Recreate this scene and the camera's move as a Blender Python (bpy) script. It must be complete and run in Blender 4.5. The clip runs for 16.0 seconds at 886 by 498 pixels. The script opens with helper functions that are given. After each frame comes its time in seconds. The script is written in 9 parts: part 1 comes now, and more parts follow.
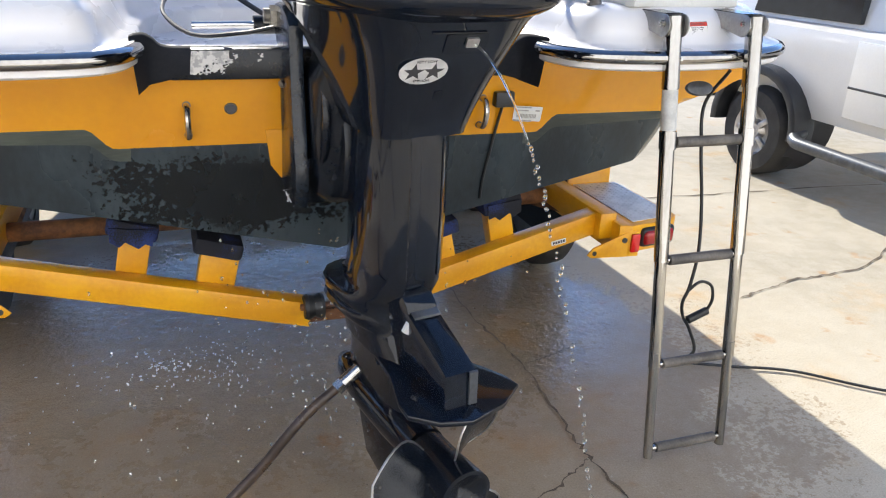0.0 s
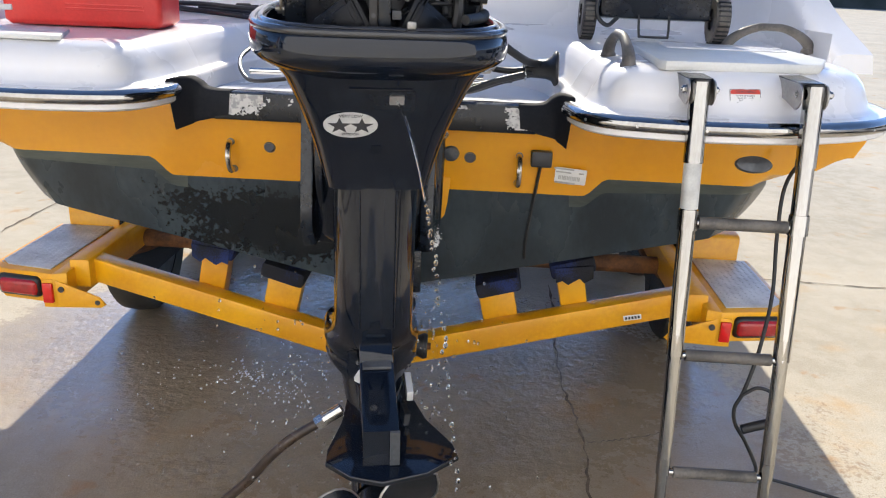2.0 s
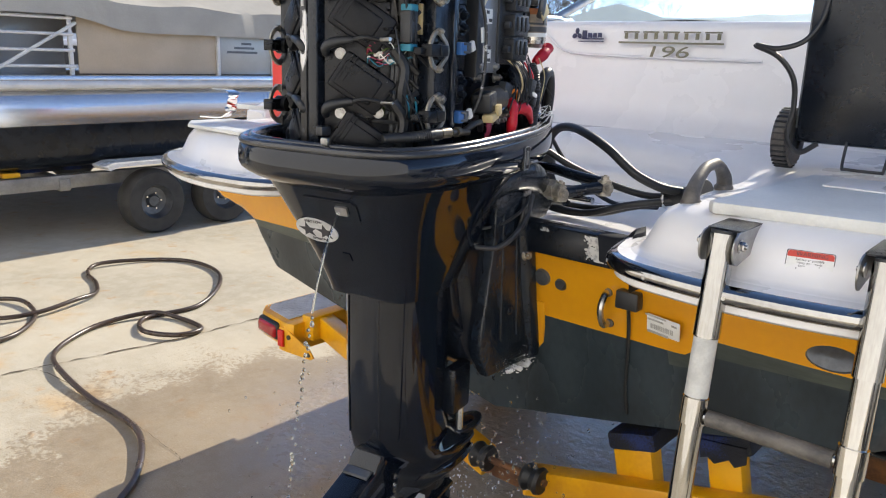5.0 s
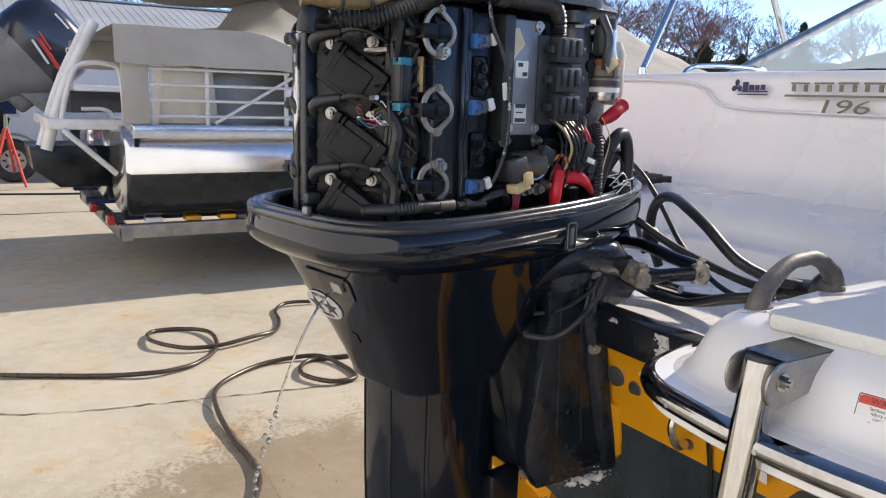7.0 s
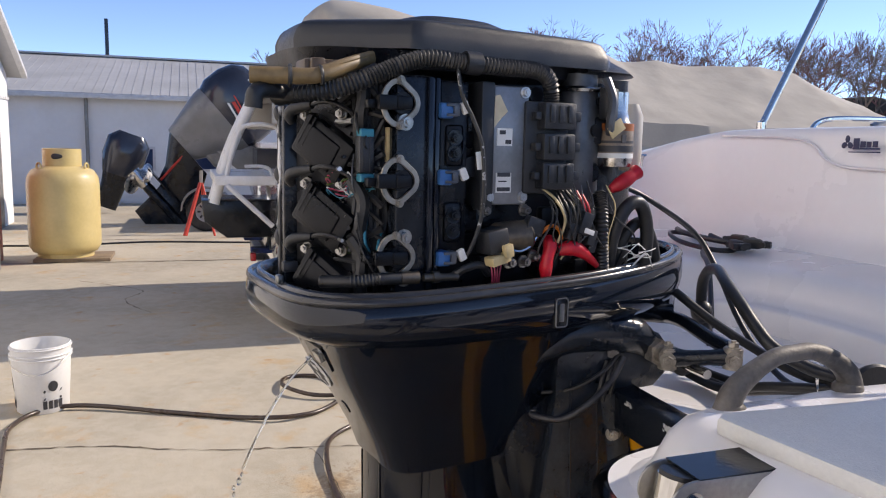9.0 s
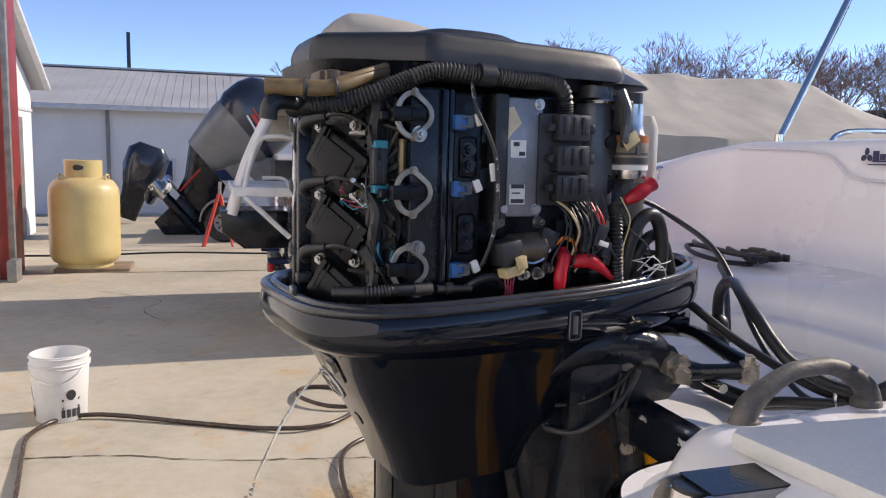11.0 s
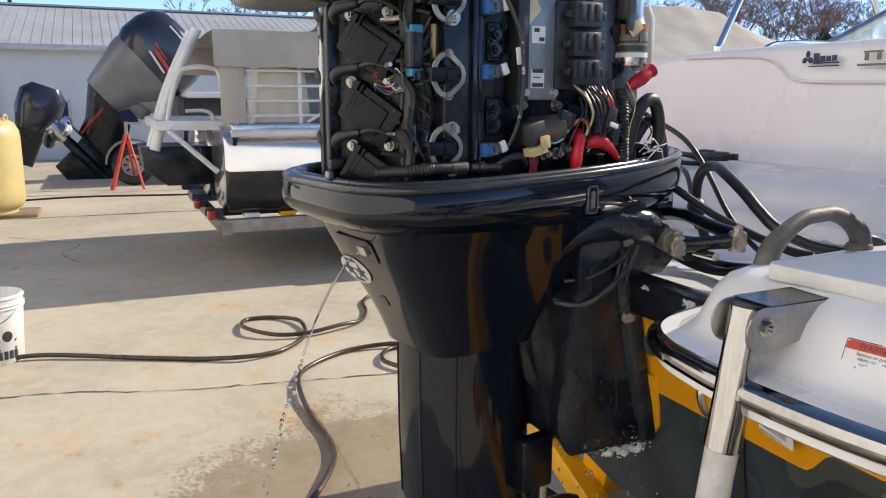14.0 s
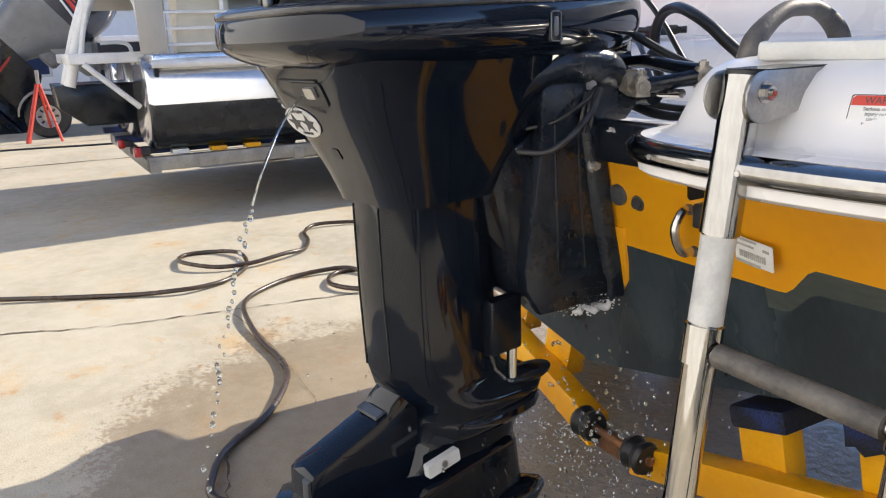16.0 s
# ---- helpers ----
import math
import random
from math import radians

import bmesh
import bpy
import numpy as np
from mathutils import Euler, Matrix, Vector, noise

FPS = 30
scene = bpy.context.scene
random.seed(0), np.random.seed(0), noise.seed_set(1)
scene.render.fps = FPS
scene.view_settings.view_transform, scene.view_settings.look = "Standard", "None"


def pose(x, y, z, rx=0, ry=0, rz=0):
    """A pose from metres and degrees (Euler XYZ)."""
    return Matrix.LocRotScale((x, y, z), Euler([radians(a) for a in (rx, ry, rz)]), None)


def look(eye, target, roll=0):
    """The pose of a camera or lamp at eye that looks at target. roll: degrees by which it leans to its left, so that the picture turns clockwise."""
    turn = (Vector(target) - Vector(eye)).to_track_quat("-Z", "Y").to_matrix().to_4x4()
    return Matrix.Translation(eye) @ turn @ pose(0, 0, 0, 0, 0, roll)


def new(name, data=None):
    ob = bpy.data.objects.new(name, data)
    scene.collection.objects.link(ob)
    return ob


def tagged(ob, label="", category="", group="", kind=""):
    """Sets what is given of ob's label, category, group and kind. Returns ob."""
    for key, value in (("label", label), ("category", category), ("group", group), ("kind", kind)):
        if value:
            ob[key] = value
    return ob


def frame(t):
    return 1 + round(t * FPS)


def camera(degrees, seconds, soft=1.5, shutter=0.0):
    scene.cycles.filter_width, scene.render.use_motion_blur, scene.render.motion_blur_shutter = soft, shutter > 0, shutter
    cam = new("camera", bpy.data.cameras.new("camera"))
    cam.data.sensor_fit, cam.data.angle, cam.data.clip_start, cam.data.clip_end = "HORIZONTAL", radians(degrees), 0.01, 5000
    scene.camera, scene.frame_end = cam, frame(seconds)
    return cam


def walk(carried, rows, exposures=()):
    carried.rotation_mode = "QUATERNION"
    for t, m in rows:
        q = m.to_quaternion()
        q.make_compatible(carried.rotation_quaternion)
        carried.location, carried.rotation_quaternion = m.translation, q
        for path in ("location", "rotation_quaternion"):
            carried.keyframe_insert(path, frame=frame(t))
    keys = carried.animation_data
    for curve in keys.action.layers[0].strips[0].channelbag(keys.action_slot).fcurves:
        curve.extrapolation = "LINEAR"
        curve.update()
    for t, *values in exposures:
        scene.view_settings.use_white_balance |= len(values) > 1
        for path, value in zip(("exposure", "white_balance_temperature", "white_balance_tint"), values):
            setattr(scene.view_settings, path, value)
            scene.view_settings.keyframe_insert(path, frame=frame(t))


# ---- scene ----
cam = camera(59.9, 16.0, soft=1.1)
PATH = [
    (0, (-0.402, -1.815, 1.313), (0.235, -0.073, 0.566), 2.6),
    (0.5, (-0.261, -1.831, 1.31), (0.194, -0.031, 0.568), 2.4),
    (1, (-0.1, -1.835, 1.328), (0.174, 0.011, 0.607), 2.3),
    (1.5, (0.072, -1.848, 1.344), (0.171, 0.021, 0.641), 2.2),
    (2, (0.254, -1.87, 1.357), (0.181, 0.012, 0.684), 2.4),
    (2.5, (0.387, -1.836, 1.362), (0.13, 0.044, 0.729), 2.1),
    (3, (0.512, -1.741, 1.364), (0.049, 0.115, 0.78), 1.9),
    (3.5, (0.638, -1.674, 1.388), (-0.039, 0.129, 0.848), 1.9),
    (4, (0.823, -1.621, 1.401), (-0.076, 0.092, 0.892), 1.9),
    (4.2, (0.897, -1.595, 1.409), (-0.083, 0.074, 0.905), 1.9),
    (6.3, (1.258, -1.116, 1.444), (-0.304, 0.051, 1.003), 2.1),
    (6.5, (1.259, -1.088, 1.452), (-0.337, 0.039, 1.024), 2.0),
    (7, (1.204, -0.999, 1.448), (-0.466, 0.032, 1.06), 1.9),
    (7.5, (1.191, -0.919, 1.451), (-0.548, 0.005, 1.103), 1.6),
    (8, (1.237, -0.819, 1.462), (-0.564, -0.008, 1.152), 1.5),
    (8.5, (1.273, -0.752, 1.472), (-0.576, -0.047, 1.185), 1.4),
    (9, (1.292, -0.703, 1.481), (-0.59, -0.083, 1.212), 1.2),
    (11.5, (1.294, -0.698, 1.48), (-0.606, -0.119, 1.241), 1.3),
    (12, (1.298, -0.734, 1.474), (-0.592, -0.13, 1.219), 1.1),
    (12.5, (1.3, -0.777, 1.462), (-0.573, -0.134, 1.183), 0.8),
    (13, (1.307, -0.837, 1.455), (-0.542, -0.145, 1.142), 0.5),
    (13.5, (1.307, -0.88, 1.428), (-0.516, -0.135, 1.079), 0.3),
    (14, (1.309, -0.902, 1.398), (-0.485, -0.11, 1.008), 0.2),
    (14.5, (1.307, -0.925, 1.362), (-0.46, -0.091, 0.935), -0.2),
    (15, (1.278, -0.923, 1.321), (-0.463, -0.055, 0.857), -0.8),
    (15.5, (1.257, -0.916, 1.25), (-0.46, -0.017, 0.757), -1.2),
    (16, (1.246, -0.915, 1.217), (-0.451, 0.006, 0.693), -2.0),
]
EXPOSURES = [(0.0, 1.72, 6600, 7), (1.5, 1.63, 6700, 8), (3.0, 1.48, 6850, 8), (4.2, 1.47, 7000, 7), (6.3, 1.37, 7100, 9), (8.0, 1.15, 7150, 12), (9.2, 1.01, 7100, 15), (11.5, 0.99, 7200, 15), (13.0, 1.1, 7250, 12), (14.5, 1.31, 7300, 8), (16.0, 1.58, 7050, 8)]
walk(cam, [(t, look(eye, target, roll)) for t, eye, target, roll in PATH], EXPOSURES)

from mathutils.geometry import tessellate_polygon

# ---- light ----
SUN_AZ, SUN_EL = 4.5, 33.0          # degrees to port of the bow, and up
world = bpy.data.worlds.new("sky")
scene.world = world
world.use_nodes = True
wn = world.node_tree.nodes
sky = wn.new("ShaderNodeTexSky")
sky.sky_type, sky.sun_disc = "NISHITA", False
sky.sun_elevation, sky.sun_rotation = radians(SUN_EL), radians(-SUN_AZ)
sky.air_density, sky.dust_density, sky.ozone_density = 0.36, 0.0, 3.0
wn["Background"].inputs["Strength"].default_value = 0.15
world.node_tree.links.new(sky.outputs[0], wn["Background"].inputs["Color"])
sun_data = bpy.data.lights.new("sun", "SUN")
sun_data.energy, sun_data.angle, sun_data.color = 2.35, radians(0.53), (1.0, 0.93, 0.83)
sun = new("sun", sun_data)
sa, se = radians(SUN_AZ), radians(SUN_EL)
sun.matrix_world = look((-20 * math.sin(sa) * math.cos(se), 20 * math.cos(sa) * math.cos(se), 20 * math.sin(se)), (0, 0, 0))


# ---- materials ----
def mat(name, a, b=None, rough=0.5, metal=0.0, scale=8.0, fine=90.0, bump=0.0, bscale=None, spec=0.5, coat=0.0, rvar=0.12, detail=6.0, stretch=(1, 1, 1), random_hue=0.0, contrast=(0.35, 0.65)):
    """A procedural surface: two tones mixed at two scales, roughness that varies, fine relief."""
    m = bpy.data.materials.new(name)
    m.use_nodes = True
    nt = m.node_tree
    N, K = nt.nodes, nt.links.new
    P = N["Principled BSDF"]
    b = b or tuple(c * 0.8 for c in a)
    co = N.new("ShaderNodeTexCoord")
    mp = N.new("ShaderNodeMapping")
    mp.inputs["Scale"].default_value = stretch
    K(co.outputs["Object"], mp.inputs["Vector"])
    n1, n2 = N.new("ShaderNodeTexNoise"), N.new("ShaderNodeTexNoise")
    n1.inputs["Scale"].default_value, n1.inputs["Detail"].default_value = scale, detail
    n2.inputs["Scale"].default_value, n2.inputs["Detail"].default_value = fine, 4.0
    K(mp.outputs[0], n1.inputs["Vector"]), K(mp.outputs[0], n2.inputs["Vector"])
    ad = N.new("ShaderNodeMath")
    ad.operation = "MULTIPLY_ADD"
    ad.inputs[1].default_value = 0.35
    K(n2.outputs["Fac"], ad.inputs[0]), K(n1.outputs["Fac"], ad.inputs[2])
    rp = N.new("ShaderNodeMapRange")
    rp.inputs["From Min"].default_value, rp.inputs["From Max"].default_value = contrast[0] + 0.17, contrast[1] + 0.17
    K(ad.outputs[0], rp.inputs["Value"])
    mx = N.new("ShaderNodeMix")
    mx.data_type = "RGBA"
    mx.inputs["A"].default_value, mx.inputs["B"].default_value = (*a, 1), (*b, 1)
    K(rp.outputs[0], mx.inputs["Factor"])
    out = mx.outputs["Result"]
    if random_hue:
        oi, hs, mr = N.new("ShaderNodeObjectInfo"), N.new("ShaderNodeHueSaturation"), N.new("ShaderNodeMapRange")
        mr.inputs["To Min"].default_value, mr.inputs["To Max"].default_value = 1 - random_hue, 1 + random_hue
        K(oi.outputs["Random"], mr.inputs["Value"]), K(mr.outputs[0], hs.inputs["Value"]), K(out, hs.inputs["Color"])
        out = hs.outputs["Color"]
    K(out, P.inputs["Base Color"])
    rr = N.new("ShaderNodeMapRange")
    rr.inputs["To Min"].default_value, rr.inputs["To Max"].default_value = max(0.02, rough - rvar), min(1.0, rough + rvar)
    K(n1.outputs["Fac"], rr.inputs["Value"]), K(rr.outputs[0], P.inputs["Roughness"])
    P.inputs["Metallic"].default_value, P.inputs["Specular IOR Level"].default_value = metal, spec
    P.inputs["Coat Weight"].default_value, P.inputs["Coat Roughness"].default_value = coat, 0.06
    if bump:
        n3, bp = N.new("ShaderNodeTexNoise"), N.new("ShaderNodeBump")
        n3.inputs["Scale"].default_value, n3.inputs["Detail"].default_value = bscale or fine, 5.0
        K(mp.outputs[0], n3.inputs["Vector"])
        bp.inputs["Strength"].default_value, bp.inputs["Distance"].default_value = 1.0, bump
        K(n3.outputs["Fac"], bp.inputs["Height"]), K(bp.outputs[0], P.inputs["Normal"])
    return m


def glass(name, tint=(0.9, 0.95, 0.95), rough=0.02, ior=1.33):
    m = bpy.data.materials.new(name)
    m.use_nodes = True
    P = m.node_tree.nodes["Principled BSDF"]
    P.inputs["Base Color"].default_value, P.inputs["Roughness"].default_value = (*tint, 1), rough
    P.inputs["Transmission Weight"].default_value, P.inputs["IOR"].default_value = 1.0, ior
    return m


GEL = mat("white_gelcoat", (0.80, 0.79, 0.795), (0.75, 0.74, 0.745), 0.28, scale=3, fine=40, coat=0.25, contrast=(0.3, 0.8))
YEL = mat("yellow_gelcoat", (0.80, 0.36, 0.012), (0.70, 0.29, 0.012), 0.22, scale=4, fine=60, coat=0.5, contrast=(0.3, 0.8))
HULLBLK = mat("black_bottom_paint", (0.042, 0.058, 0.069), (0.018, 0.025, 0.031), 0.28, scale=6, fine=70, rvar=0.2, bump=0.0005, bscale=160, stretch=(1, 1, 0.45), contrast=(0.36, 0.66))
HULLTOP = mat("faded_green_band", (0.085, 0.10, 0.085), (0.045, 0.055, 0.05), 0.4, scale=7, fine=70, stretch=(0.5, 0.5, 3))
TRYEL = mat("trailer_yellow_paint", (0.86, 0.43, 0.010), (0.72, 0.32, 0.010), 0.35, scale=6, fine=80, coat=0.2, bump=0.0004, bscale=220)
CHROME = mat("polished_steel", (0.82, 0.81, 0.79), (0.66, 0.65, 0.63), 0.10, 1.0, scale=12, fine=120, rvar=0.06)
BRUSH = mat("brushed_steel", (0.72, 0.70, 0.67), (0.55, 0.53, 0.50), 0.22, 1.0, scale=14, fine=300, rvar=0.08, stretch=(1, 1, 0.15))
ALU = mat("dull_aluminium", (0.62, 0.61, 0.60), (0.42, 0.41, 0.40), 0.38, 1.0, scale=20, fine=160)
GLOSS = mat("gloss_blue_black_paint", (0.0042, 0.0072, 0.0138), (0.0068, 0.0105, 0.0190), 0.06, scale=4, fine=90, spec=0.5, rvar=0.04)
SATIN = mat("satin_black_paint", (0.005, 0.0075, 0.0125), (0.010, 0.0135, 0.020), 0.20, spec=0.4, scale=9, fine=120, rvar=0.12, bump=0.0003, bscale=240)
CAST = mat("black_cast_engine", (0.004, 0.005, 0.0075), (0.011, 0.012, 0.016), 0.30, spec=0.35, scale=22, fine=180, rvar=0.2, bump=0.0006, bscale=260)
PLAST = mat("textured_black_plastic", (0.016, 0.018, 0.022), (0.028, 0.030, 0.034), 0.36, scale=12, fine=400, rvar=0.12, bump=0.0004, bscale=1200)
RUB = mat("black_rubber", (0.010, 0.011, 0.013), (0.022, 0.023, 0.025), 0.42, scale=14, fine=160, bump=0.0004, bscale=260)
GRIP = mat("worn_grey_grip", (0.065, 0.060, 0.055), (0.15, 0.135, 0.12), 0.55, scale=16, fine=160, bump=0.0006, bscale=260)
TYRE = mat("tyre_rubber", (0.022, 0.022, 0.022), (0.05, 0.048, 0.045), 0.75, scale=9, fine=120, bump=0.001, bscale=140)
RED = mat("red_can_plastic", (0.74, 0.048, 0.036), (0.62, 0.034, 0.028), 0.38, scale=9, fine=120, bump=0.0003, bscale=200)
REDB = mat("red_rubber_boot", (0.62, 0.012, 0.028), (0.42, 0.008, 0.02), 0.36, scale=22, fine=160)
LENS = mat("red_lamp_lens", (0.42, 0.012, 0.016), (0.30, 0.006, 0.01), 0.16, scale=30, fine=240, coat=0.5, bump=0.0005, bscale=300)
REFL = mat("red_reflector", (0.72, 0.012, 0.012), (0.58, 0.01, 0.01), 0.2, scale=50, fine=300, coat=0.4)
TAN = mat("tan_hose", (0.24, 0.165, 0.075), (0.14, 0.095, 0.042), 0.45, scale=16, fine=120)
BRN = mat("brown_resin_cover", (0.13, 0.085, 0.045), (0.08, 0.055, 0.035), 0.4, scale=12, fine=120)
BLUE = mat("blue_connector", (0.03, 0.14, 0.38), (0.02, 0.09, 0.27), 0.4, scale=30)
CREAM = mat("cream_connector", (0.62, 0.50, 0.27), (0.48, 0.38, 0.2), 0.45, scale=30)
GREEN = mat("green_clip", (0.08, 0.14, 0.03), None, 0.4, scale=30)
WHITE = mat("white_label", (0.80, 0.80, 0.78), (0.70, 0.70, 0.68), 0.5, scale=20, fine=200)
INK = mat("dark_print", (0.03, 0.03, 0.035), (0.05, 0.05, 0.055), 0.5)
REDINK = mat("red_print", (0.62, 0.05, 0.03), (0.5, 0.04, 0.03), 0.45)
BLUEINK = mat("blue_print", (0.012, 0.018, 0.065), (0.016, 0.024, 0.085), 0.4)
OLIVE = mat("olive_letters", (0.16, 0.15, 0.10), (0.12, 0.115, 0.08), 0.3, 0.3, scale=12)
GREYM = mat("grey_module_metal", (0.13, 0.14, 0.155), (0.085, 0.09, 0.10), 0.36, 0.5, scale=18, fine=140)
BRONZE = mat("dull_bronze_metal", (0.20, 0.165, 0.125), (0.10, 0.085, 0.07), 0.42, 0.7, scale=22)
RUST = mat("rusty_steel", (0.30, 0.13, 0.045), (0.12, 0.055, 0.03), 0.7, 0.2, scale=16, fine=120, bump=0.0012, bscale=120)
NAVY = mat("blue_carpet_pad", (0.012, 0.014, 0.022), (0.02, 0.04, 0.16), 0.85, scale=6, fine=260, bump=0.002, bscale=300, contrast=(0.5, 0.62))
TREAD = mat("aluminium_tread", (0.70, 0.69, 0.67), (0.52, 0.51, 0.50), 0.42, 0.25, scale=12, fine=120)
HOSE = mat("brown_hose", (0.075, 0.050, 0.036), (0.045, 0.032, 0.026), 0.30, scale=18, fine=160)
BRAID = mat("braided_black_hose", (0.025, 0.026, 0.03), (0.06, 0.06, 0.065), 0.35, scale=60, fine=420, bump=0.001, bscale=420)
WATER = glass("water")


# ---- mesh helpers ----
HOME = {}


def thing(name, loc=(0, 0, 0), turn=0.0, label="", category="", group="", kind="", extra=None):
    ob = new(name)
    ob.empty_display_size = 0.1
    ob.matrix_world = pose(*loc, 0, 0, turn) if extra is None else extra
    HOME[ob.name] = ob.matrix_world.copy()
    return tagged(ob, label, category, group, kind)


def part(name, bm, material, parent=None, label="", smooth=40, local=False, kind="", category=""):
    """Links bm as one mesh object. Its corners are world places, or the thing's own with local."""
    bmesh.ops.recalc_face_normals(bm, faces=bm.faces)
    me = bpy.data.meshes.new(name)
    home = HOME.get(parent.name) if parent else None
    if home is not None and not local:
        bm.transform(home.inverted())
    bm.to_mesh(me)
    bm.free()
    me.polygons.foreach_set("use_smooth", [smooth > 0] * len(me.polygons))
    if smooth:
        me.set_sharp_from_angle(angle=radians(smooth))
    for one in (material if isinstance(material, (list, tuple)) else [material]):
        me.materials.append(one)
    ob = new(name, me)
    if parent:
        ob.parent = parent
        HOME[ob.name] = home
    return tagged(ob, label, category, "", kind)


def bmn():
    return bmesh.new()


def box(bm, c, s, bevel=0.0, rot=None, seg=2):
    r = bmesh.ops.create_cube(bm, size=1.0)
    m = Matrix.Translation(c) @ (rot.to_4x4() if rot is not None else Matrix()) @ Matrix.Diagonal((*s, 1))
    bmesh.ops.transform(bm, matrix=m, verts=r["verts"])
    if bevel:
        es = list({e for v in r["verts"] for e in v.link_edges})
        bmesh.ops.bevel(bm, geom=es, offset=bevel, segments=seg, affect="EDGES", profile=0.5)
    return bm


def rotz(d, x=0, y=0):
    return Euler((radians(x), radians(y), radians(d))).to_matrix()


def cyl(bm, a, b, r0, r1=None, seg=16, caps=True):
    a, b = Vector(a), Vector(b)
    q = (b - a).to_track_quat("Z", "Y").to_matrix().to_4x4()
    bmesh.ops.create_cone(bm, cap_ends=caps, segments=seg, radius1=r0, radius2=r0 if r1 is None else r1, depth=(b - a).length, matrix=Matrix.Translation((a + b) / 2) @ q)
    return bm


def ball(bm, c, r, scale=(1, 1, 1), u=12, v=8, rot=None):
    m = Matrix.Translation(c) @ (rot.to_4x4() if rot is not None else Matrix()) @ Matrix.Diagonal((*scale, 1))
    bmesh.ops.create_uvsphere(bm, u_segments=u, v_segments=v, radius=r, matrix=m)
    return bm


def curve(pts, n=8, closed=False):
    """A smooth line through pts."""
    P = [Vector(p) for p in pts]
    out, L = [], len(P)
    for i in range(L if closed else L - 1):
        if closed:
            a, b, c, d = P[i - 1], P[i], P[(i + 1) % L], P[(i + 2) % L]
        else:
            b, c = P[i], P[i + 1]
            a, d = P[i - 1] if i else 2 * b - c, P[i + 2] if i + 2 < L else 2 * c - b
        for k in range(n):
            t = k / n
            out.append(0.5 * (2 * b + (c - a) * t + (2 * a - 5 * b + 4 * c - d) * t * t + (3 * b - a - 3 * c + d) * t ** 3))
    return out if closed else out + [P[-1]]


def sweep(bm, pts, r, seg=8, closed=False, caps=True, n=8, radii=None, ribs=0.0, smooth=True):
    """A round tube along a smooth line; ribs: rings stand out by that much, as on a corrugated conduit."""
    L = curve(pts, n, closed) if smooth else [Vector(p) for p in pts]
    if ribs:
        long, step = [L[0]], min(r * 0.32, 0.0027)
        for a, b in zip(L, L[1:]):
            k = max(1, round((b - a).length / step))
            long += [a.lerp(b, (i + 1) / k) for i in range(k)]
        L = long
    rings, up = [], None
    for i, p in enumerate(L):
        t = (L[(i + 1) % len(L)] - L[i - 1]) if closed or 0 < i < len(L) - 1 else (L[1] - L[0] if i == 0 else L[-1] - L[-2])
        t = t.normalized() if t.length else Vector((0, 0, 1))
        if up is None:
            up = t.orthogonal().normalized()
        up = (up - t * up.dot(t)).normalized()
        side = t.cross(up)
        q = i * (len(radii or (r,)) - 1) / max(1, len(L) - 1)
        rr = lerp(radii[int(q)], radii[min(len(radii) - 1, int(q) + 1)], q - int(q)) if radii else r
        if ribs and i % 2:
            rr += ribs
        rings.append([bm.verts.new(p + rr * (math.cos(2 * math.pi * k / seg) * up + math.sin(2 * math.pi * k / seg) * side)) for k in range(seg)])
    for a, b in zip(rings, rings[1:] + (rings[:1] if closed else [])):
        for k in range(seg):
            bm.faces.new((a[k], a[(k + 1) % seg], b[(k + 1) % seg], b[k]))
    if caps and not closed:
        bm.faces.new(rings[0]), bm.faces.new(rings[-1])
    return bm


def loft(bm, rings, close=True, caps=(True, True), index=None):
    """Skin over rings of equal length. index: the material of each band."""
    V = [[bm.verts.new(p) for p in r] for r in rings]
    n = len(V[0])
    for j, (a, b) in enumerate(zip(V, V[1:])):
        for k in range(n if close else n - 1):
            f = bm.faces.new((a[k], a[(k + 1) % n], b[(k + 1) % n], b[k]))
            if index:
                f.material_index = index[j]
    if caps[0]:
        bm.faces.new(V[0])
    if caps[1]:
        bm.faces.new(V[-1])
    return V


def prism(bm, outline, axis, a, b, bevel=0.0, seg=2):
    """A flat outline (pairs) pushed from a to b along an axis. Pairs are the other two axes in order."""
    def at(p, h):
        return {"x": (h, p[0], p[1]), "y": (p[0], h, p[1]), "z": (p[0], p[1], h)}[axis]
    A, B = [bm.verts.new(at(p, a)) for p in outline], [bm.verts.new(at(p, b)) for p in outline]
    faces = [bm.faces.new(A), bm.faces.new(B)]
    n = len(A)
    for k in range(n):
        faces.append(bm.faces.new((A[k], A[(k + 1) % n], B[(k + 1) % n], B[k])))
    if bevel:
        bmesh.ops.recalc_face_normals(bm, faces=faces)
        bmesh.ops.bevel(bm, geom=list({e for f in faces[:2] for e in f.edges}), offset=bevel, segments=seg, affect="EDGES", profile=0.5)
    return bm


def lathe(bm, prof, c=(0, 0, 0), axis=(0, 0, 1), seg=24, caps=True):
    q = Vector(axis).to_track_quat("Z", "Y").to_matrix().to_4x4()
    m = Matrix.Translation(c) @ q
    loft(bm, [[m @ Vector((r * math.cos(2 * math.pi * k / seg), r * math.sin(2 * math.pi * k / seg), z)) for k in range(seg)] for r, z in prof], caps=(caps, caps))
    return bm


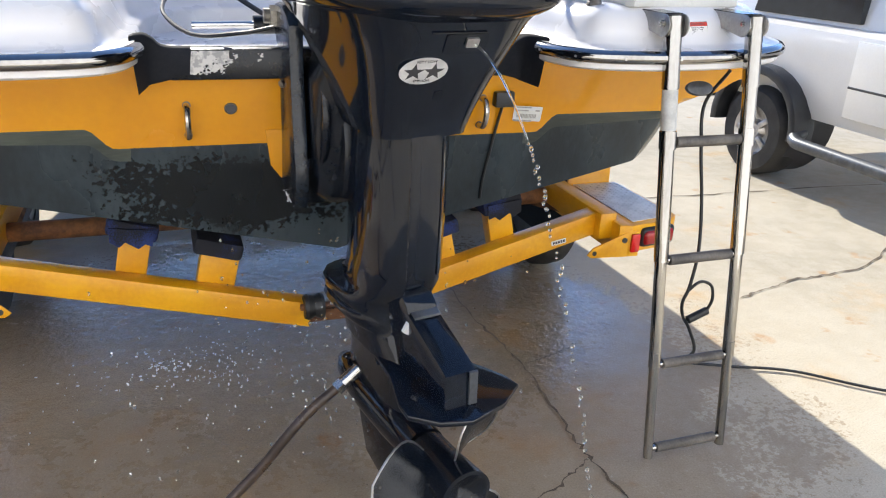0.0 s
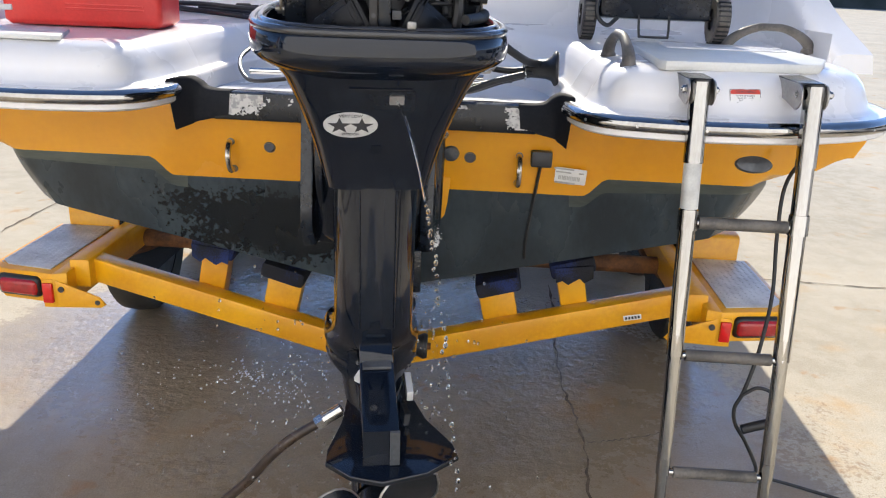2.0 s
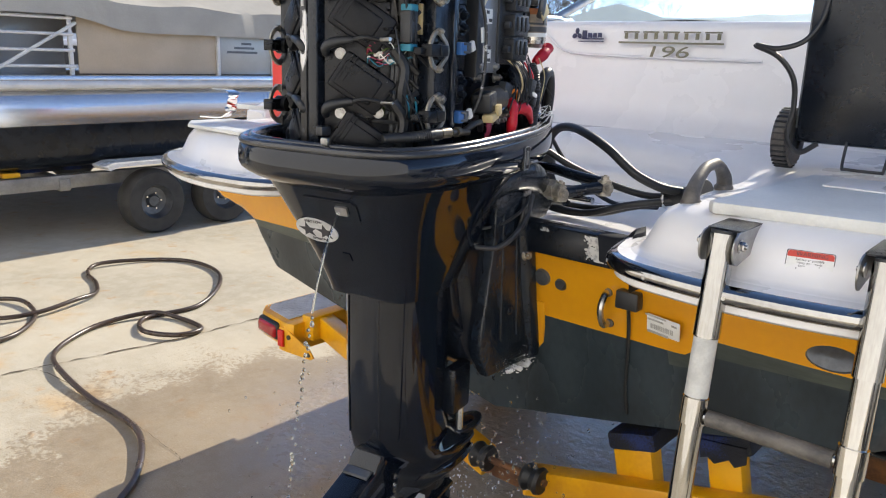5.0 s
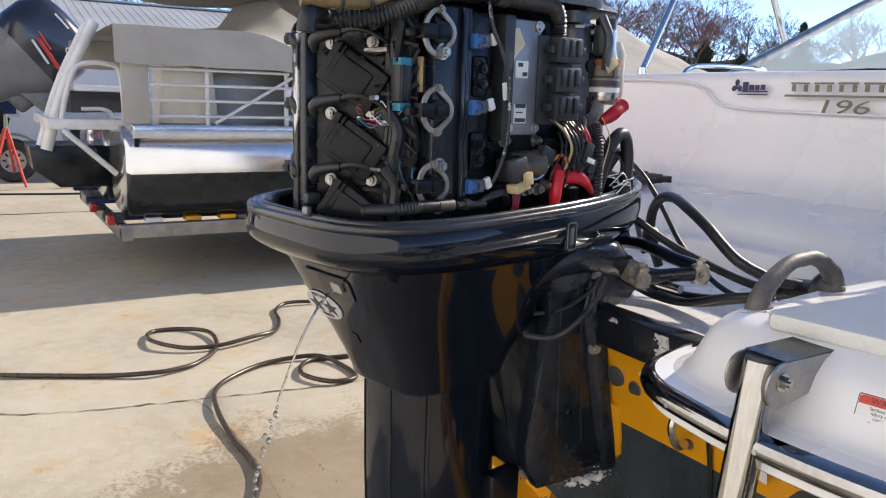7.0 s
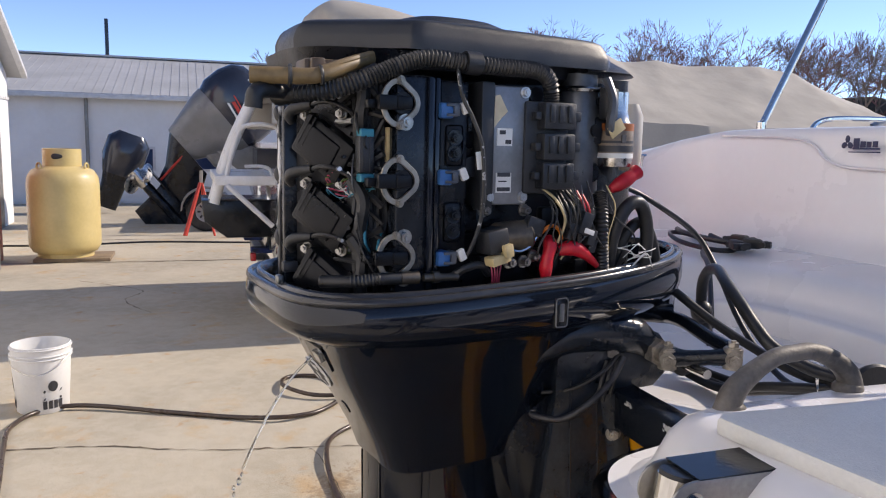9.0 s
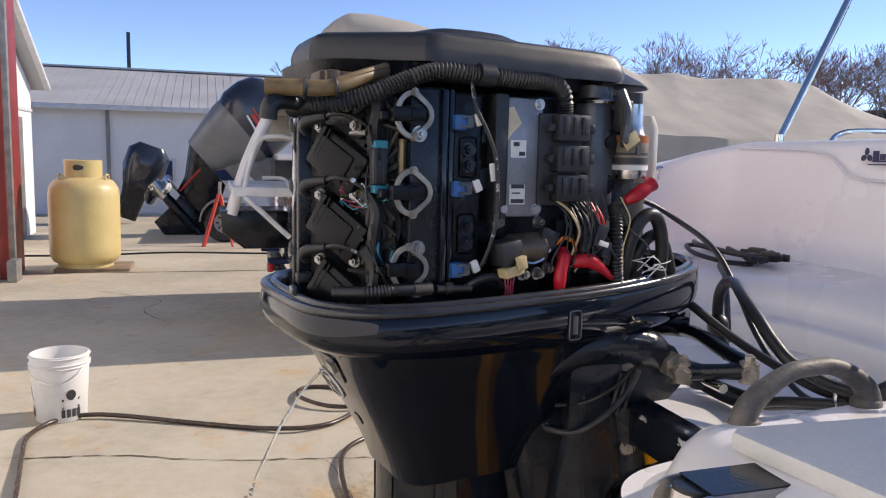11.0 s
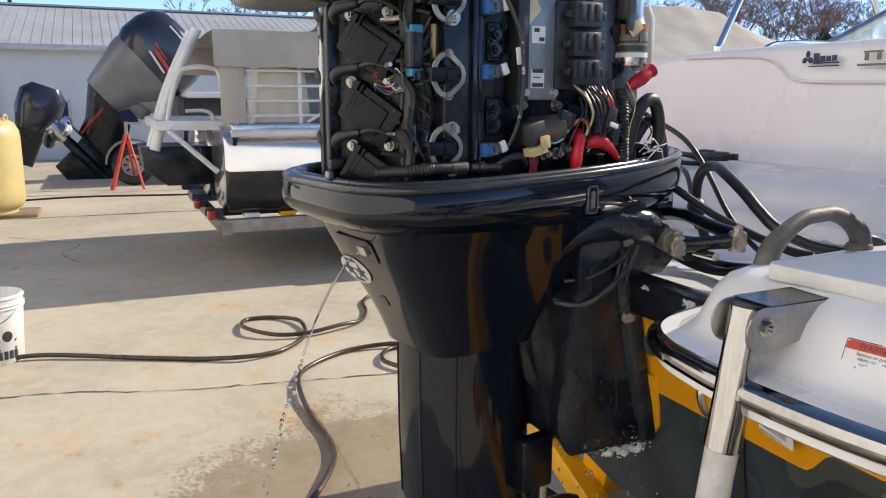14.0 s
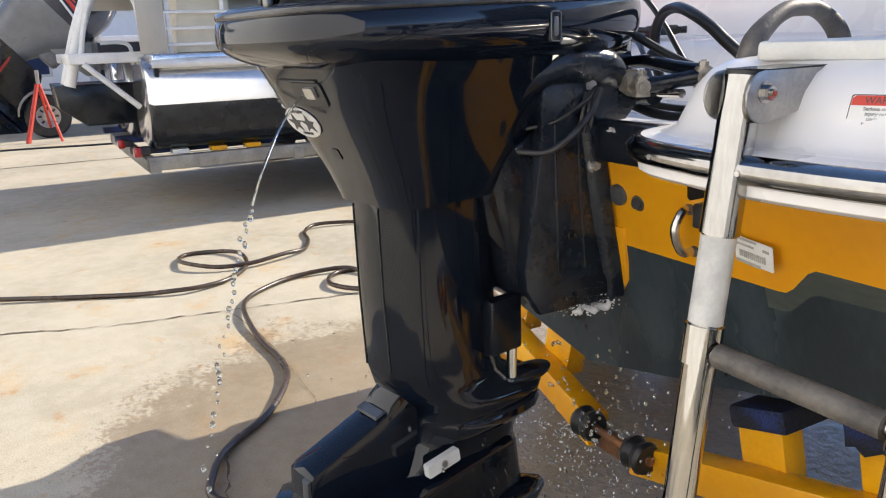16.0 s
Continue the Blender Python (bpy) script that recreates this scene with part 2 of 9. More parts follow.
def torus(bm, c, R, r, axis=(0, 0, 1), seg=24, rseg=8, scale=(1, 1)):
    q = Vector(axis).to_track_quat("Z", "Y").to_matrix()
    return sweep(bm, [Vector(c) + q @ Vector((R * scale[0] * math.cos(2 * math.pi * k / seg), R * scale[1] * math.sin(2 * math.pi * k / seg), 0)) for k in range(seg)], r, rseg, closed=True, smooth=False)


def rrect(w, h, r, n=4):
    """Corners of a rounded rectangle about the origin."""
    out = []
    for cx, cy, a in ((w / 2 - r, h / 2 - r, 0), (-w / 2 + r, h / 2 - r, 90), (-w / 2 + r, -h / 2 + r, 180), (w / 2 - r, -h / 2 + r, 270)):
        out += [(cx + r * math.cos(radians(a + 90 * k / n)), cy + r * math.sin(radians(a + 90 * k / n))) for k in range(n + 1)]
    return out


def bolt(bm, c, axis, r=0.011, h=0.008):
    a = Vector(axis).normalized()
    cyl(bm, Vector(c), Vector(c) + a * h * 0.3, r * 1.45, seg=14)
    cyl(bm, Vector(c) + a * h * 0.3, Vector(c) + a * h * 1.3, r, seg=6)
    return cyl(bm, Vector(c) + a * h * 1.3, Vector(c) + a * h * 1.7, r * 0.5, seg=10)


def text(name, body, size, m, material, parent=None, depth=0.0008):
    cu = bpy.data.curves.new(name, "FONT")
    cu.body, cu.size, cu.extrude, cu.align_x, cu.align_y = body, size, depth, "CENTER", "CENTER"
    tmp = bpy.data.objects.new(name, cu)
    scene.collection.objects.link(tmp)
    me = bpy.data.meshes.new_from_object(tmp.evaluated_get(bpy.context.evaluated_depsgraph_get()))
    bpy.data.objects.remove(tmp)
    me.name = name
    home = HOME.get(parent.name) if parent else Matrix()
    me.transform(home.inverted() @ m)
    me.materials.clear()
    me.materials.append(material)
    ob = new(name, me)
    if parent:
        ob.parent = parent
        HOME[ob.name] = home
    return ob


def lerp(a, b, t):
    return a + (b - a) * t


def table(rows, v):
    """Straight-line reading of (key, value) rows."""
    for (a, x), (b, y) in zip(rows, rows[1:]):
        if v <= b:
            return lerp(x, y, max(0.0, (v - a) / (b - a)))
    return rows[-1][1]


def smoothstep(a, b, v):
    t = min(1.0, max(0.0, (v - a) / (b - a)))
    return t * t * (3 - 2 * t)

# ---- ground ----
def concrete():
    m = bpy.data.materials.new("stained_concrete")
    m.use_nodes = True
    nt = m.node_tree
    N, K = nt.nodes, nt.links.new
    P = N["Principled BSDF"]
    geo = N.new("ShaderNodeNewGeometry")

    def noise(scale, detail, rough=0.55, off=(0, 0, 0)):
        mp = N.new("ShaderNodeMapping")
        mp.inputs["Location"].default_value = off
        K(geo.outputs["Position"], mp.inputs["Vector"])
        n = N.new("ShaderNodeTexNoise")
        n.inputs["Scale"].default_value, n.inputs["Detail"].default_value, n.inputs["Roughness"].default_value = scale, detail, rough
        K(mp.outputs[0], n.inputs["Vector"])
        return n.outputs["Fac"]

    def ramp(v, lo, hi, a=0.0, b=1.0, soft=True):
        r = N.new("ShaderNodeMapRange")
        r.interpolation_type = "SMOOTHSTEP" if soft else "LINEAR"
        r.inputs["From Min"].default_value, r.inputs["From Max"].default_value = lo, hi
        r.inputs["To Min"].default_value, r.inputs["To Max"].default_value = a, b
        K(v, r.inputs["Value"])
        return r.outputs[0]

    def mix(fac, a, b, kind="MIX"):
        x = N.new("ShaderNodeMix")
        x.data_type, x.blend_type = "RGBA", kind
        for side, v in (("A", a), ("B", b)):
            if isinstance(v, tuple):
                x.inputs[side].default_value = (*v, 1)
            else:
                K(v, x.inputs[side])
        K(fac, x.inputs["Factor"])
        return x.outputs["Result"]

    def times(a, b, kind="MULTIPLY", c=None):
        q = N.new("ShaderNodeMath")
        q.operation = kind
        for i, v in enumerate((a, b, c)):
            if v is None:
                continue
            if isinstance(v, (int, float)):
                q.inputs[i].default_value = v
            else:
                K(v, q.inputs[i])
        return q.outputs[0]

    # pale broomed slab with grey, cream and ochre blotches
    col = mix(ramp(noise(0.9, 8), 0.35, 0.66), (0.395, 0.352, 0.276), (0.50, 0.448, 0.355))
    col = mix(ramp(noise(2.3, 9, 0.62, (7, 3, 0)), 0.54, 0.70, 0, 0.75), col, (0.50, 0.35, 0.19))
    col = mix(ramp(noise(5.5, 7, 0.6, (2, 9, 0)), 0.60, 0.72, 0, 0.8), col, (0.42, 0.24, 0.10))
    col = mix(ramp(noise(9, 8, 0.7, (4, 1, 0)), 0.40, 0.62, 0, 0.35), col, (0.565, 0.525, 0.440))
    col = mix(ramp(noise(38, 6, 0.75, (1, 5, 0)), 0.58, 0.68, 0, 0.45), col, (0.27, 0.225, 0.165))
    grit = ramp(noise(190, 3, 0.6), 0.3, 0.7, 0.84, 1.14, False)
    sc = N.new("ShaderNodeVectorMath")
    sc.operation = "SCALE"
    K(col, sc.inputs[0]), K(grit, sc.inputs["Scale"])
    # the wet patch round the flushed motor: ragged, with splashes dotted past its edge
    sub = N.new("ShaderNodeVectorMath")
    sub.operation = "SUBTRACT"
    sub.inputs[1].default_value = (-0.25, 0.15, 0.0)
    K(geo.outputs["Position"], sub.inputs[0])
    div = N.new("ShaderNodeVectorMath")
    div.operation = "MULTIPLY"
    div.inputs[1].default_value = (1 / 1.55, 1 / 1.25, 0.0)
    K(sub.outputs[0], div.inputs[0])
    ln = N.new("ShaderNodeVectorMath")
    ln.operation = "LENGTH"
    K(div.outputs[0], ln.inputs[0])
    d = ln.outputs["Value"]
    rag = times(noise(2.6, 9, 0.68), 0.95, "MULTIPLY_ADD", d)
    wet = ramp(rag, 1.50, 1.42)
    fleck = times(noise(46, 5, 0.7, (3, 3, 0)), 0.9, "MULTIPLY_ADD", rag)
    fl = ramp(fleck, 1.99, 1.93)
    wet = times(wet, fl, "MAXIMUM")
    dry = ramp(noise(60, 5, 0.75, (8, 2, 0)), 0.60, 0.66, 1.0, 0.55)
    col = mix(times(wet, dry), sc.outputs[0], (0.70, 0.63, 0.56), "MULTIPLY")
    K(col, P.inputs["Base Color"])
    # standing water in the hollows, rippled by the drips
    off = N.new("ShaderNodeVectorMath")
    off.operation = "SUBTRACT"
    off.inputs[1].default_value = (0.10, 0.52, 0.0)
    K(div.outputs[0], off.inputs[0])
    ln2 = N.new("ShaderNodeVectorMath")
    ln2.operation = "LENGTH"
    K(off.outputs[0], ln2.inputs[0])
    pool = times(ramp(noise(1.7, 5, 0.55, (5, 5, 0)), 0.30, 0.48), ramp(ln2.outputs["Value"], 0.95, 0.60))
    rough = times(times(wet, ramp(noise(24, 6, 0.7), 0.3, 0.7, 0.34, 0.58)), -1.0, "MULTIPLY_ADD", 0.9)
    rough = times(times(pool, 0.30), -1.0, "MULTIPLY_ADD", rough)
    K(times(rough, 0.04, "MAXIMUM"), P.inputs["Roughness"])
    fine = N.new("ShaderNodeBump")
    fine.inputs["Distance"].default_value = 0.0016
    K(times(ramp(pool, 0, 1, 1.0, 0.15), 0.9), fine.inputs["Strength"])
    K(noise(110, 6, 0.7), fine.inputs["Height"])
    rip = N.new("ShaderNodeBump")
    rip.inputs["Distance"].default_value = 0.008
    K(pool, rip.inputs["Strength"])
    K(noise(27, 5, 0.6), rip.inputs["Height"]), K(fine.outputs[0], rip.inputs["Normal"])
    K(rip.outputs[0], P.inputs["Normal"])
    # a thin film of water that mirrors the sky and the hull, drawn out in ripples
    film = times(ramp(times(noise(3.1, 6, 0.6, (1, 7, 0)), 0.5, "MULTIPLY_ADD", ln2.outputs["Value"]), 1.30, 0.98), wet)
    K(times(film, ramp(noise(14, 5, 0.65, (6, 6, 0)), 0.30, 0.55, 0.45, 1.0)), P.inputs["Coat Weight"])
    P.inputs["Coat Roughness"].default_value, P.inputs["Coat IOR"].default_value = 0.05, 1.40
    wave = N.new("ShaderNodeBump")
    wave.inputs["Distance"].default_value = 0.006
    K(ramp(ln2.outputs["Value"], 0.25, 1.0, 1.0, 0.22), wave.inputs["Strength"])
    K(noise(34, 4, 0.55, (2, 4, 0)), wave.inputs["Height"])
    K(wave.outputs[0], P.inputs["Coat Normal"])
    return m


bm = bmn()
S = 400
vs = [bm.verts.new(p) for p in ((-S, -S, 0), (S, -S, 0), (S, S, 0), (-S, S, 0))]
bm.faces.new(vs)
tagged(part("ground", bm, concrete(), smooth=0), "stained sunlit concrete yard, wet round the boat", "ground", kind="structure")

CRACK = mat("crack_shadow", (0.075, 0.058, 0.042), (0.16, 0.125, 0.09), 0.9, scale=30)


def crack(pts, w, seed, name="crack"):
    rnd = random.Random(seed)
    L = curve(pts, 14)
    bm = bmn()
    prev = None
    for i, p in enumerate(L):
        d = (L[min(i + 1, len(L) - 1)] - L[max(i - 1, 0)]).normalized()
        s = Vector((-d.y, d.x, 0))
        q = p + s * rnd.uniform(-0.012, 0.012) * min(1, w * 150)
        h = w * rnd.choice((0.25, 0.5, 0.9, 1.2, 1.4)) * rnd.uniform(0.6, 1.1) * (0.3 if i in (0, len(L) - 1) else 1)
        pair = [bm.verts.new((q.x + s.x * h, q.y + s.y * h, 0.0035)), bm.verts.new((q.x - s.x * h, q.y - s.y * h, 0.0035))]
        if prev:
            bm.faces.new((prev[0], prev[1], pair[1], pair[0]))
        prev = pair
    tagged(part(name, bm, CRACK, smooth=0), "thin dark crack in the concrete", "crack", kind="structure")


crack([(-2.80, -2.6, 0), (-2.66, -1.6, 0), (-2.59, -1.15, 0), (-2.43, -0.72, 0), (-2.33, -0.22, 0), (-2.21, 0.45, 0), (-2.19, 1.1, 0), (-2.2, 1.7, 0), (-2.19, 2.6, 0)], 0.0048, 1, "slab_joint")
crack([(-2.33, -0.19, 0), (-2.19, -0.15, 0), (-1.75, -0.12, 0), (-1.25, -0.131, 0), (-1.13, -0.15, 0)], 0.0020, 2)
crack([(0.62, -1.2, 0), (0.615, -0.44, 0), (0.61, -0.2, 0), (0.64, 0.2, 0), (0.60, 0.65, 0), (0.63, 1.5, 0)], 0.0045, 3, "slab_joint")
crack([(0.64, 0.2, 0), (0.78, 0.24, 0), (0.93, 0.30, 0)], 0.003, 4)
crack([(0.61, -0.3, 0), (0.45, -0.40, 0), (0.2, -0.46, 0)], 0.004, 5)
crack([(1.7, 0.45, 0), (2.1, 0.55, 0), (2.6, 0.62, 0), (3.2, 1.0, 0)], 0.005, 6)
crack([(1.5, 1.75, 0), (2.2, 1.70, 0), (3.4, 1.66, 0), (6, 1.5, 0)], 0.006, 7, "slab_joint")
crack([(-7.4, -1.9, 0), (-6.7, -1.2, 0), (-6.2, -1.3, 0), (-5.6, -1.05, 0)], 0.006, 8)
crack([(-8.8, -4.5, 0), (-8.6, -1.5, 0), (-8.5, 1.5, 0), (-8.5, 5, 0)], 0.02, 9, "slab_joint")
crack([(-10.9, -4.5, 0), (-10.8, -1.5, 0), (-10.9, 1.5, 0)], 0.02, 10, "slab_joint")
crack([(-0.95, -0.5, 0), (-0.6, -0.6, 0), (-0.25, -0.75, 0)], 0.004, 12)


# ---- the boat ----
RAIL = [(0.466, -0.03), (0.472, -0.12), (0.497, -0.195), (0.545, -0.238), (0.62, -0.256), (0.72, -0.264), (0.86, -0.25), (1.0, -0.205), (1.11, -0.14), (1.185, -0.05), (1.215, 0.06), (1.23, 0.3)]
RAILY = [(0.45, -0.10), (0.49, -0.195), (0.545, -0.238), (0.62, -0.256), (0.72, -0.264), (0.86, -0.25), (1.0, -0.205), (1.11, -0.14), (1.185, -0.05), (1.23, 0.08)]
RAILZ = 1.075
RAILST = mat("rail_steel", (0.46, 0.45, 0.43), (0.30, 0.29, 0.28), 0.10, 1.0, scale=12, fine=120, rvar=0.06)
boat = thing("boat", (0, 2.2, 0.5), label="white and yellow fibreglass boat with black bottom on a trailer", category="boat")


def transom(z):
    """Where the transom stands at a height."""
    return (1.03 - z) * 0.24 + 0.004


def side_half(y):
    """Half breadth of the boat at the rail."""
    return table([(0.0, 1.0), (2.6, 1.0), (3.6, 0.93), (4.4, 0.76), (5.0, 0.5), (5.4, 0.18), (5.5, 0.02)], y)


# outer shell: rows from the rail down to the chine, columns from the port bow round the stern to the other bow
ROWS_SHELL = [(1.066, 1.215, 0.0), (1.05, 1.212, 0.004), (1.012, 1.200, 0.014), (0.974, 1.186, 0.026), (0.962, 1.158, 0.058), (0.935, 1.125, 0.085), (0.921, 1.088, 0.132), (0.885, 1.045, 0.19)]
bm, rows, index = bmn(), [], []
US = [-1 + 2 * k / 160 for k in range(161)]
FWD = [5.5, 5.4, 5.2, 5.0, 4.7, 4.4, 4.0, 3.6, 3.1, 2.6, 2.0, 1.4, 0.9, 0.5, 0.25]
for j in range(14):
    top = j < 8
    f = 0 if top else (j - 7) / 6
    zo, X, d = ROWS_SHELL[j] if top else (None, lerp(1.055, 1.015, f * f), lerp(0.20, 0.255, f))
    ring = []

    def level(x):
        zl = lerp(0.835, 0.885, smoothstep(0.530, 0.590, abs(x)))
        if top:
            return lerp(zl, 1.066, (zo - 0.885) / 0.181)
        return lerp(zl, 0.512 + 0.25 * abs(x), f)

    def stern(x, z):
        a = abs(x)
        yt = 0.002 if z > 1.03 else transom(z)
        yp = table(RAILY, a * 1.215 / X) + d
        c = 0.518 if top else lerp(0.520, 0.455, f)
        w = 0.028 if top else 0.016
        return lerp(yt, max(yp, min(yt, yp + 0.4)), smoothstep(c - w, c + w, a))
    zedge = level(X)
    for y in FWD:
        k = side_half(y)
        ring.append((-X * k, y, zedge + max(0, y - 3.2) * (0.10 if top else 0.2)))
    for u in US:
        x = u * X
        z = level(x)
        ring.append((x, stern(x, z), z))
    for y in reversed(FWD):
        k = side_half(y)
        ring.append((X * k, y, zedge + max(0, y - 3.2) * (0.10 if top else 0.2)))
    rows.append(ring)
index = [0] * 7 + [2] + [1] * 5
loft(bm, rows, close=False, caps=(False, False), index=index)
# the bottom, from the chine row forward to the bow
low = rows[-1]
n, nf = len(low), len(FWD)
st = low[nf:n - nf]
bands = [[Vector(p) for p in st]]
for y in (0.5, 1.2, 2.2, 3.2, 4.0, 4.7, 5.2, 5.45):
    bands.append([Vector((p[0] * side_half(y), max(y, p[1]), p[2] + max(0, y - 2.6) * 0.17)) for p in st])
loft(bm, bands, close=False, caps=(False, False), index=[1] * 8)
for f in bm.faces:
    c = f.calc_center_median()
    if f.material_index == 2 and abs(c.x) < 0.5 and c.y < 0.3:
        f.material_index = 1


def wet_patch(m):
    """Dark wet patch with a spattered edge on the port half of the transom, dry chalky paint above it."""
    nt = m.node_tree
    N, K = nt.nodes, nt.links.new
    P = N["Principled BSDF"]
    base = P.inputs["Base Color"].links[0].from_socket
    g, sp, nz, fz = N.new("ShaderNodeNewGeometry"), N.new("ShaderNodeSeparateXYZ"), N.new("ShaderNodeTexNoise"), N.new("ShaderNodeTexNoise")
    K(g.outputs["Position"], sp.inputs[0])
    for n, sc in ((nz, 7.0), (fz, 75.0)):
        n.inputs["Scale"].default_value, n.inputs["Detail"].default_value = sc, 6.0
        K(g.outputs["Position"], n.inputs["Vector"])

    def calc(op, a, b, c=0.0):
        q = N.new("ShaderNodeMath")
        q.operation = op
        for i, v in enumerate((a, b, c)):
            if isinstance(v, float):
                q.inputs[i].default_value = v
            else:
                K(v, q.inputs[i])
        return q.outputs[0]
    side = calc("MULTIPLY", calc("ABSOLUTE", calc("ADD", sp.outputs["X"], 0.28), 0.0), 3.0)
    high = calc("MULTIPLY", calc("ABSOLUTE", calc("ADD", sp.outputs["Z"], -0.70), 0.0), 9.0)
    far = calc("MAXIMUM", side, high)
    v = calc("MULTIPLY_ADD", nz.outputs["Fac"], 0.9, calc("MULTIPLY_ADD", fz.outputs["Fac"], 1.5, far))
    mr = N.new("ShaderNodeMapRange")
    mr.inputs["From Min"].default_value, mr.inputs["From Max"].default_value = 2.02, 1.92
    K(v, mr.inputs["Value"])
    mx = N.new("ShaderNodeMix")
    mx.data_type = "RGBA"
    mx.inputs["B"].default_value = (0.007, 0.010, 0.013, 1)
    K(mr.outputs[0], mx.inputs["Factor"]), K(base, mx.inputs["A"]), K(mx.outputs["Result"], P.inputs["Base Color"])


wet_patch(HULLBLK)
part("hull", bm, [YEL, HULLBLK, HULLTOP], boat, "yellow topsides over a black painted bottom", smooth=28)

# rub rail: white moulding with a bright insert
full = [Vector((x, y, RAILZ)) for x, y in [(0.469, -0.085)] + RAIL[1:]] + [Vector((1.228 * side_half(y), y, RAILZ + max(0, y - 3.2) * 0.1)) for y in (0.7, 1.4, 2.2, 3.0, 3.8, 4.5, 5.1)]


def band(bm, line, prof):
    L = curve(line, 5)
    rings = []
    for i, p in enumerate(L):
        t = (L[min(i + 1, len(L) - 1)] - L[max(0, i - 1)]).normalized()
        out = Vector((t.y, -t.x, 0)).normalized()
        rings.append([p + out * a + Vector((0, 0, b)) for a, b in prof])
    loft(bm, rings)
    return bm


for sgn in (1, -1):
    line = [Vector((sgn * p.x, p.y, p.z)) for p in full]
    if sgn < 0:
        line = line[::-1]
    part("rail_moulding", band(bmn(), line, [(-0.03, -0.027), (0.004, -0.027), (0.011, -0.022), (0.012, -0.012), (0.009, 0.020), (-0.03, 0.024)]), GEL, boat, "white rail moulding")
    part("rub_rail", band(bmn(), line, [(0.008, -0.011), (0.018, -0.010), (0.025, -0.005), (0.028, 0.003), (0.026, 0.011), (0.019, 0.018), (0.008, 0.020)]), RAILST, boat, "bright steel rub rail")
    bm = bmn()
    for k in range(4, 60, 7):
        L = curve(line, 5)
        if k < len(L) and abs(L[k].y) < 1.5:
            p, q = L[k], L[k] - L[k - 1]
            o = Vector((q.y, -q.x, 0)).normalized()
            cyl(bm, p + o * 0.024 + Vector((0, 0, 0.003)), p + o * 0.0288 + Vector((0, 0, 0.003)), 0.0032, seg=10)
    part("rail_screws", bm, ALU, boat, kind="stuff")

# aft deck: a U round the splash well, with soft shoulders
half = [(x, y) for x, y in RAIL] + [(1.225, 0.6), (1.225, 1.1)]
inner = [(0.455, 0.08), (0.455, 0.22), (0.44, 0.36), (0.39, 0.48), (0.28, 0.57), (0.14, 0.61), (0, 0.62)]
loop = half + [(-x, y) for x, y in reversed(half)] + [(-x, y) for x, y in inner] + [(x, y) for x, y in reversed(inner[:-1])]
fine = [Vector((p.x, p.y, 0)) for p in curve([(x, y, 0) for x, y in loop], 4, closed=True)]
N_ = len(fine)
nrm = []
for i in range(N_):
    t = (fine[(i + 1) % N_] - fine[i - 1]).normalized()
    nrm.append(Vector((-t.y, t.x, 0)))
bm = bmn()
rings = []
for off, z in ((0.0, 1.022), (0.0, 1.088), (0.006, 1.096), (0.024, 1.099), (0.034, 1.106), (0.046, 1.132), (0.056, 1.154), (0.072, 1.172), (0.094, 1.183), (0.125, 1.187)):
    ring = []
    for i, p in enumerate(fine):
        o = off if p.y < 1.04 else 0.0
        low = 0.046 if z < 1.05 and not (abs(p.x) < 0.467 and p.y > -0.08) else 0.0
        ring.append(p + nrm[i] * o + Vector((0, 0, z + low + 0.02 * smoothstep(0.2, 1.0, p.y))))
    rings.append(ring)
V = loft(bm, rings, caps=(False, False))
for tri in tessellate_polygon([[Vector((p.x, p.y, 0)) for p in rings[-1]]]):
    bm.faces.new([V[-1][i] for i in tri])
part("aft_deck", bm, GEL, boat, "white moulded aft deck", smooth=50)
bm = bmn()
prism(bm, [(-0.49, 0.01), (0.49, 0.01), (0.49, 0.66), (-0.49, 0.66)], "z", 1.01, 1.046)
part("splash_well", bm, GEL, boat, "white splash well floor")

# transom top: black scuffed strip, black corner flaps, yellow pad behind the clamp
GELW = mat("bare_pale_gelcoat", (0.62, 0.61, 0.60), (0.34, 0.34, 0.35), 0.4, scale=60, fine=200, contrast=(0.48, 0.60))
bm = bmn()
box(bm, (0.0, 0.010, 1.034), (0.80, 0.054, 0.070), 0.008)
cap = part("transom_cap", bm, SATIN, boat, "black transom strip with chipped paint")


def flaked(cx, cz, w, h, seed, bias):
    """A ragged patch of flaked paint, cut by noise from a fine net."""
    st = 0.0013
    bm, pts = bmn(), {}
    n, m = int(w / st), int(h / st)

    def at(i, j):
        if (i, j) not in pts:
            pts[i, j] = bm.verts.new((cx - w / 2 + i * st, -0.0178, cz - h / 2 + j * st))
        return pts[i, j]
    for i in range(n):
        for j in range(m):
            x, z = (i + 0.5) * st, (j + 0.5) * st
            e = 1 - (abs(2 * x / w - 1) ** 3 + 0.5 * abs(2 * z / h - 1) ** 4)
            v = noise.noise(Vector((x * 55, z * 75, seed))) * 0.75 + noise.noise(Vector((x * 190, z * 230, seed + 5))) * 0.55
            if v + e * 0.75 - 0.28 + bias(x / w, z / h) > 0:
                bm.faces.new((at(i, j), at(i + 1, j), at(i + 1, j + 1), at(i, j + 1)))
    part("paint_chip", bm, GELW, cap, "bare pale patch where the black paint has flaked", smooth=0)


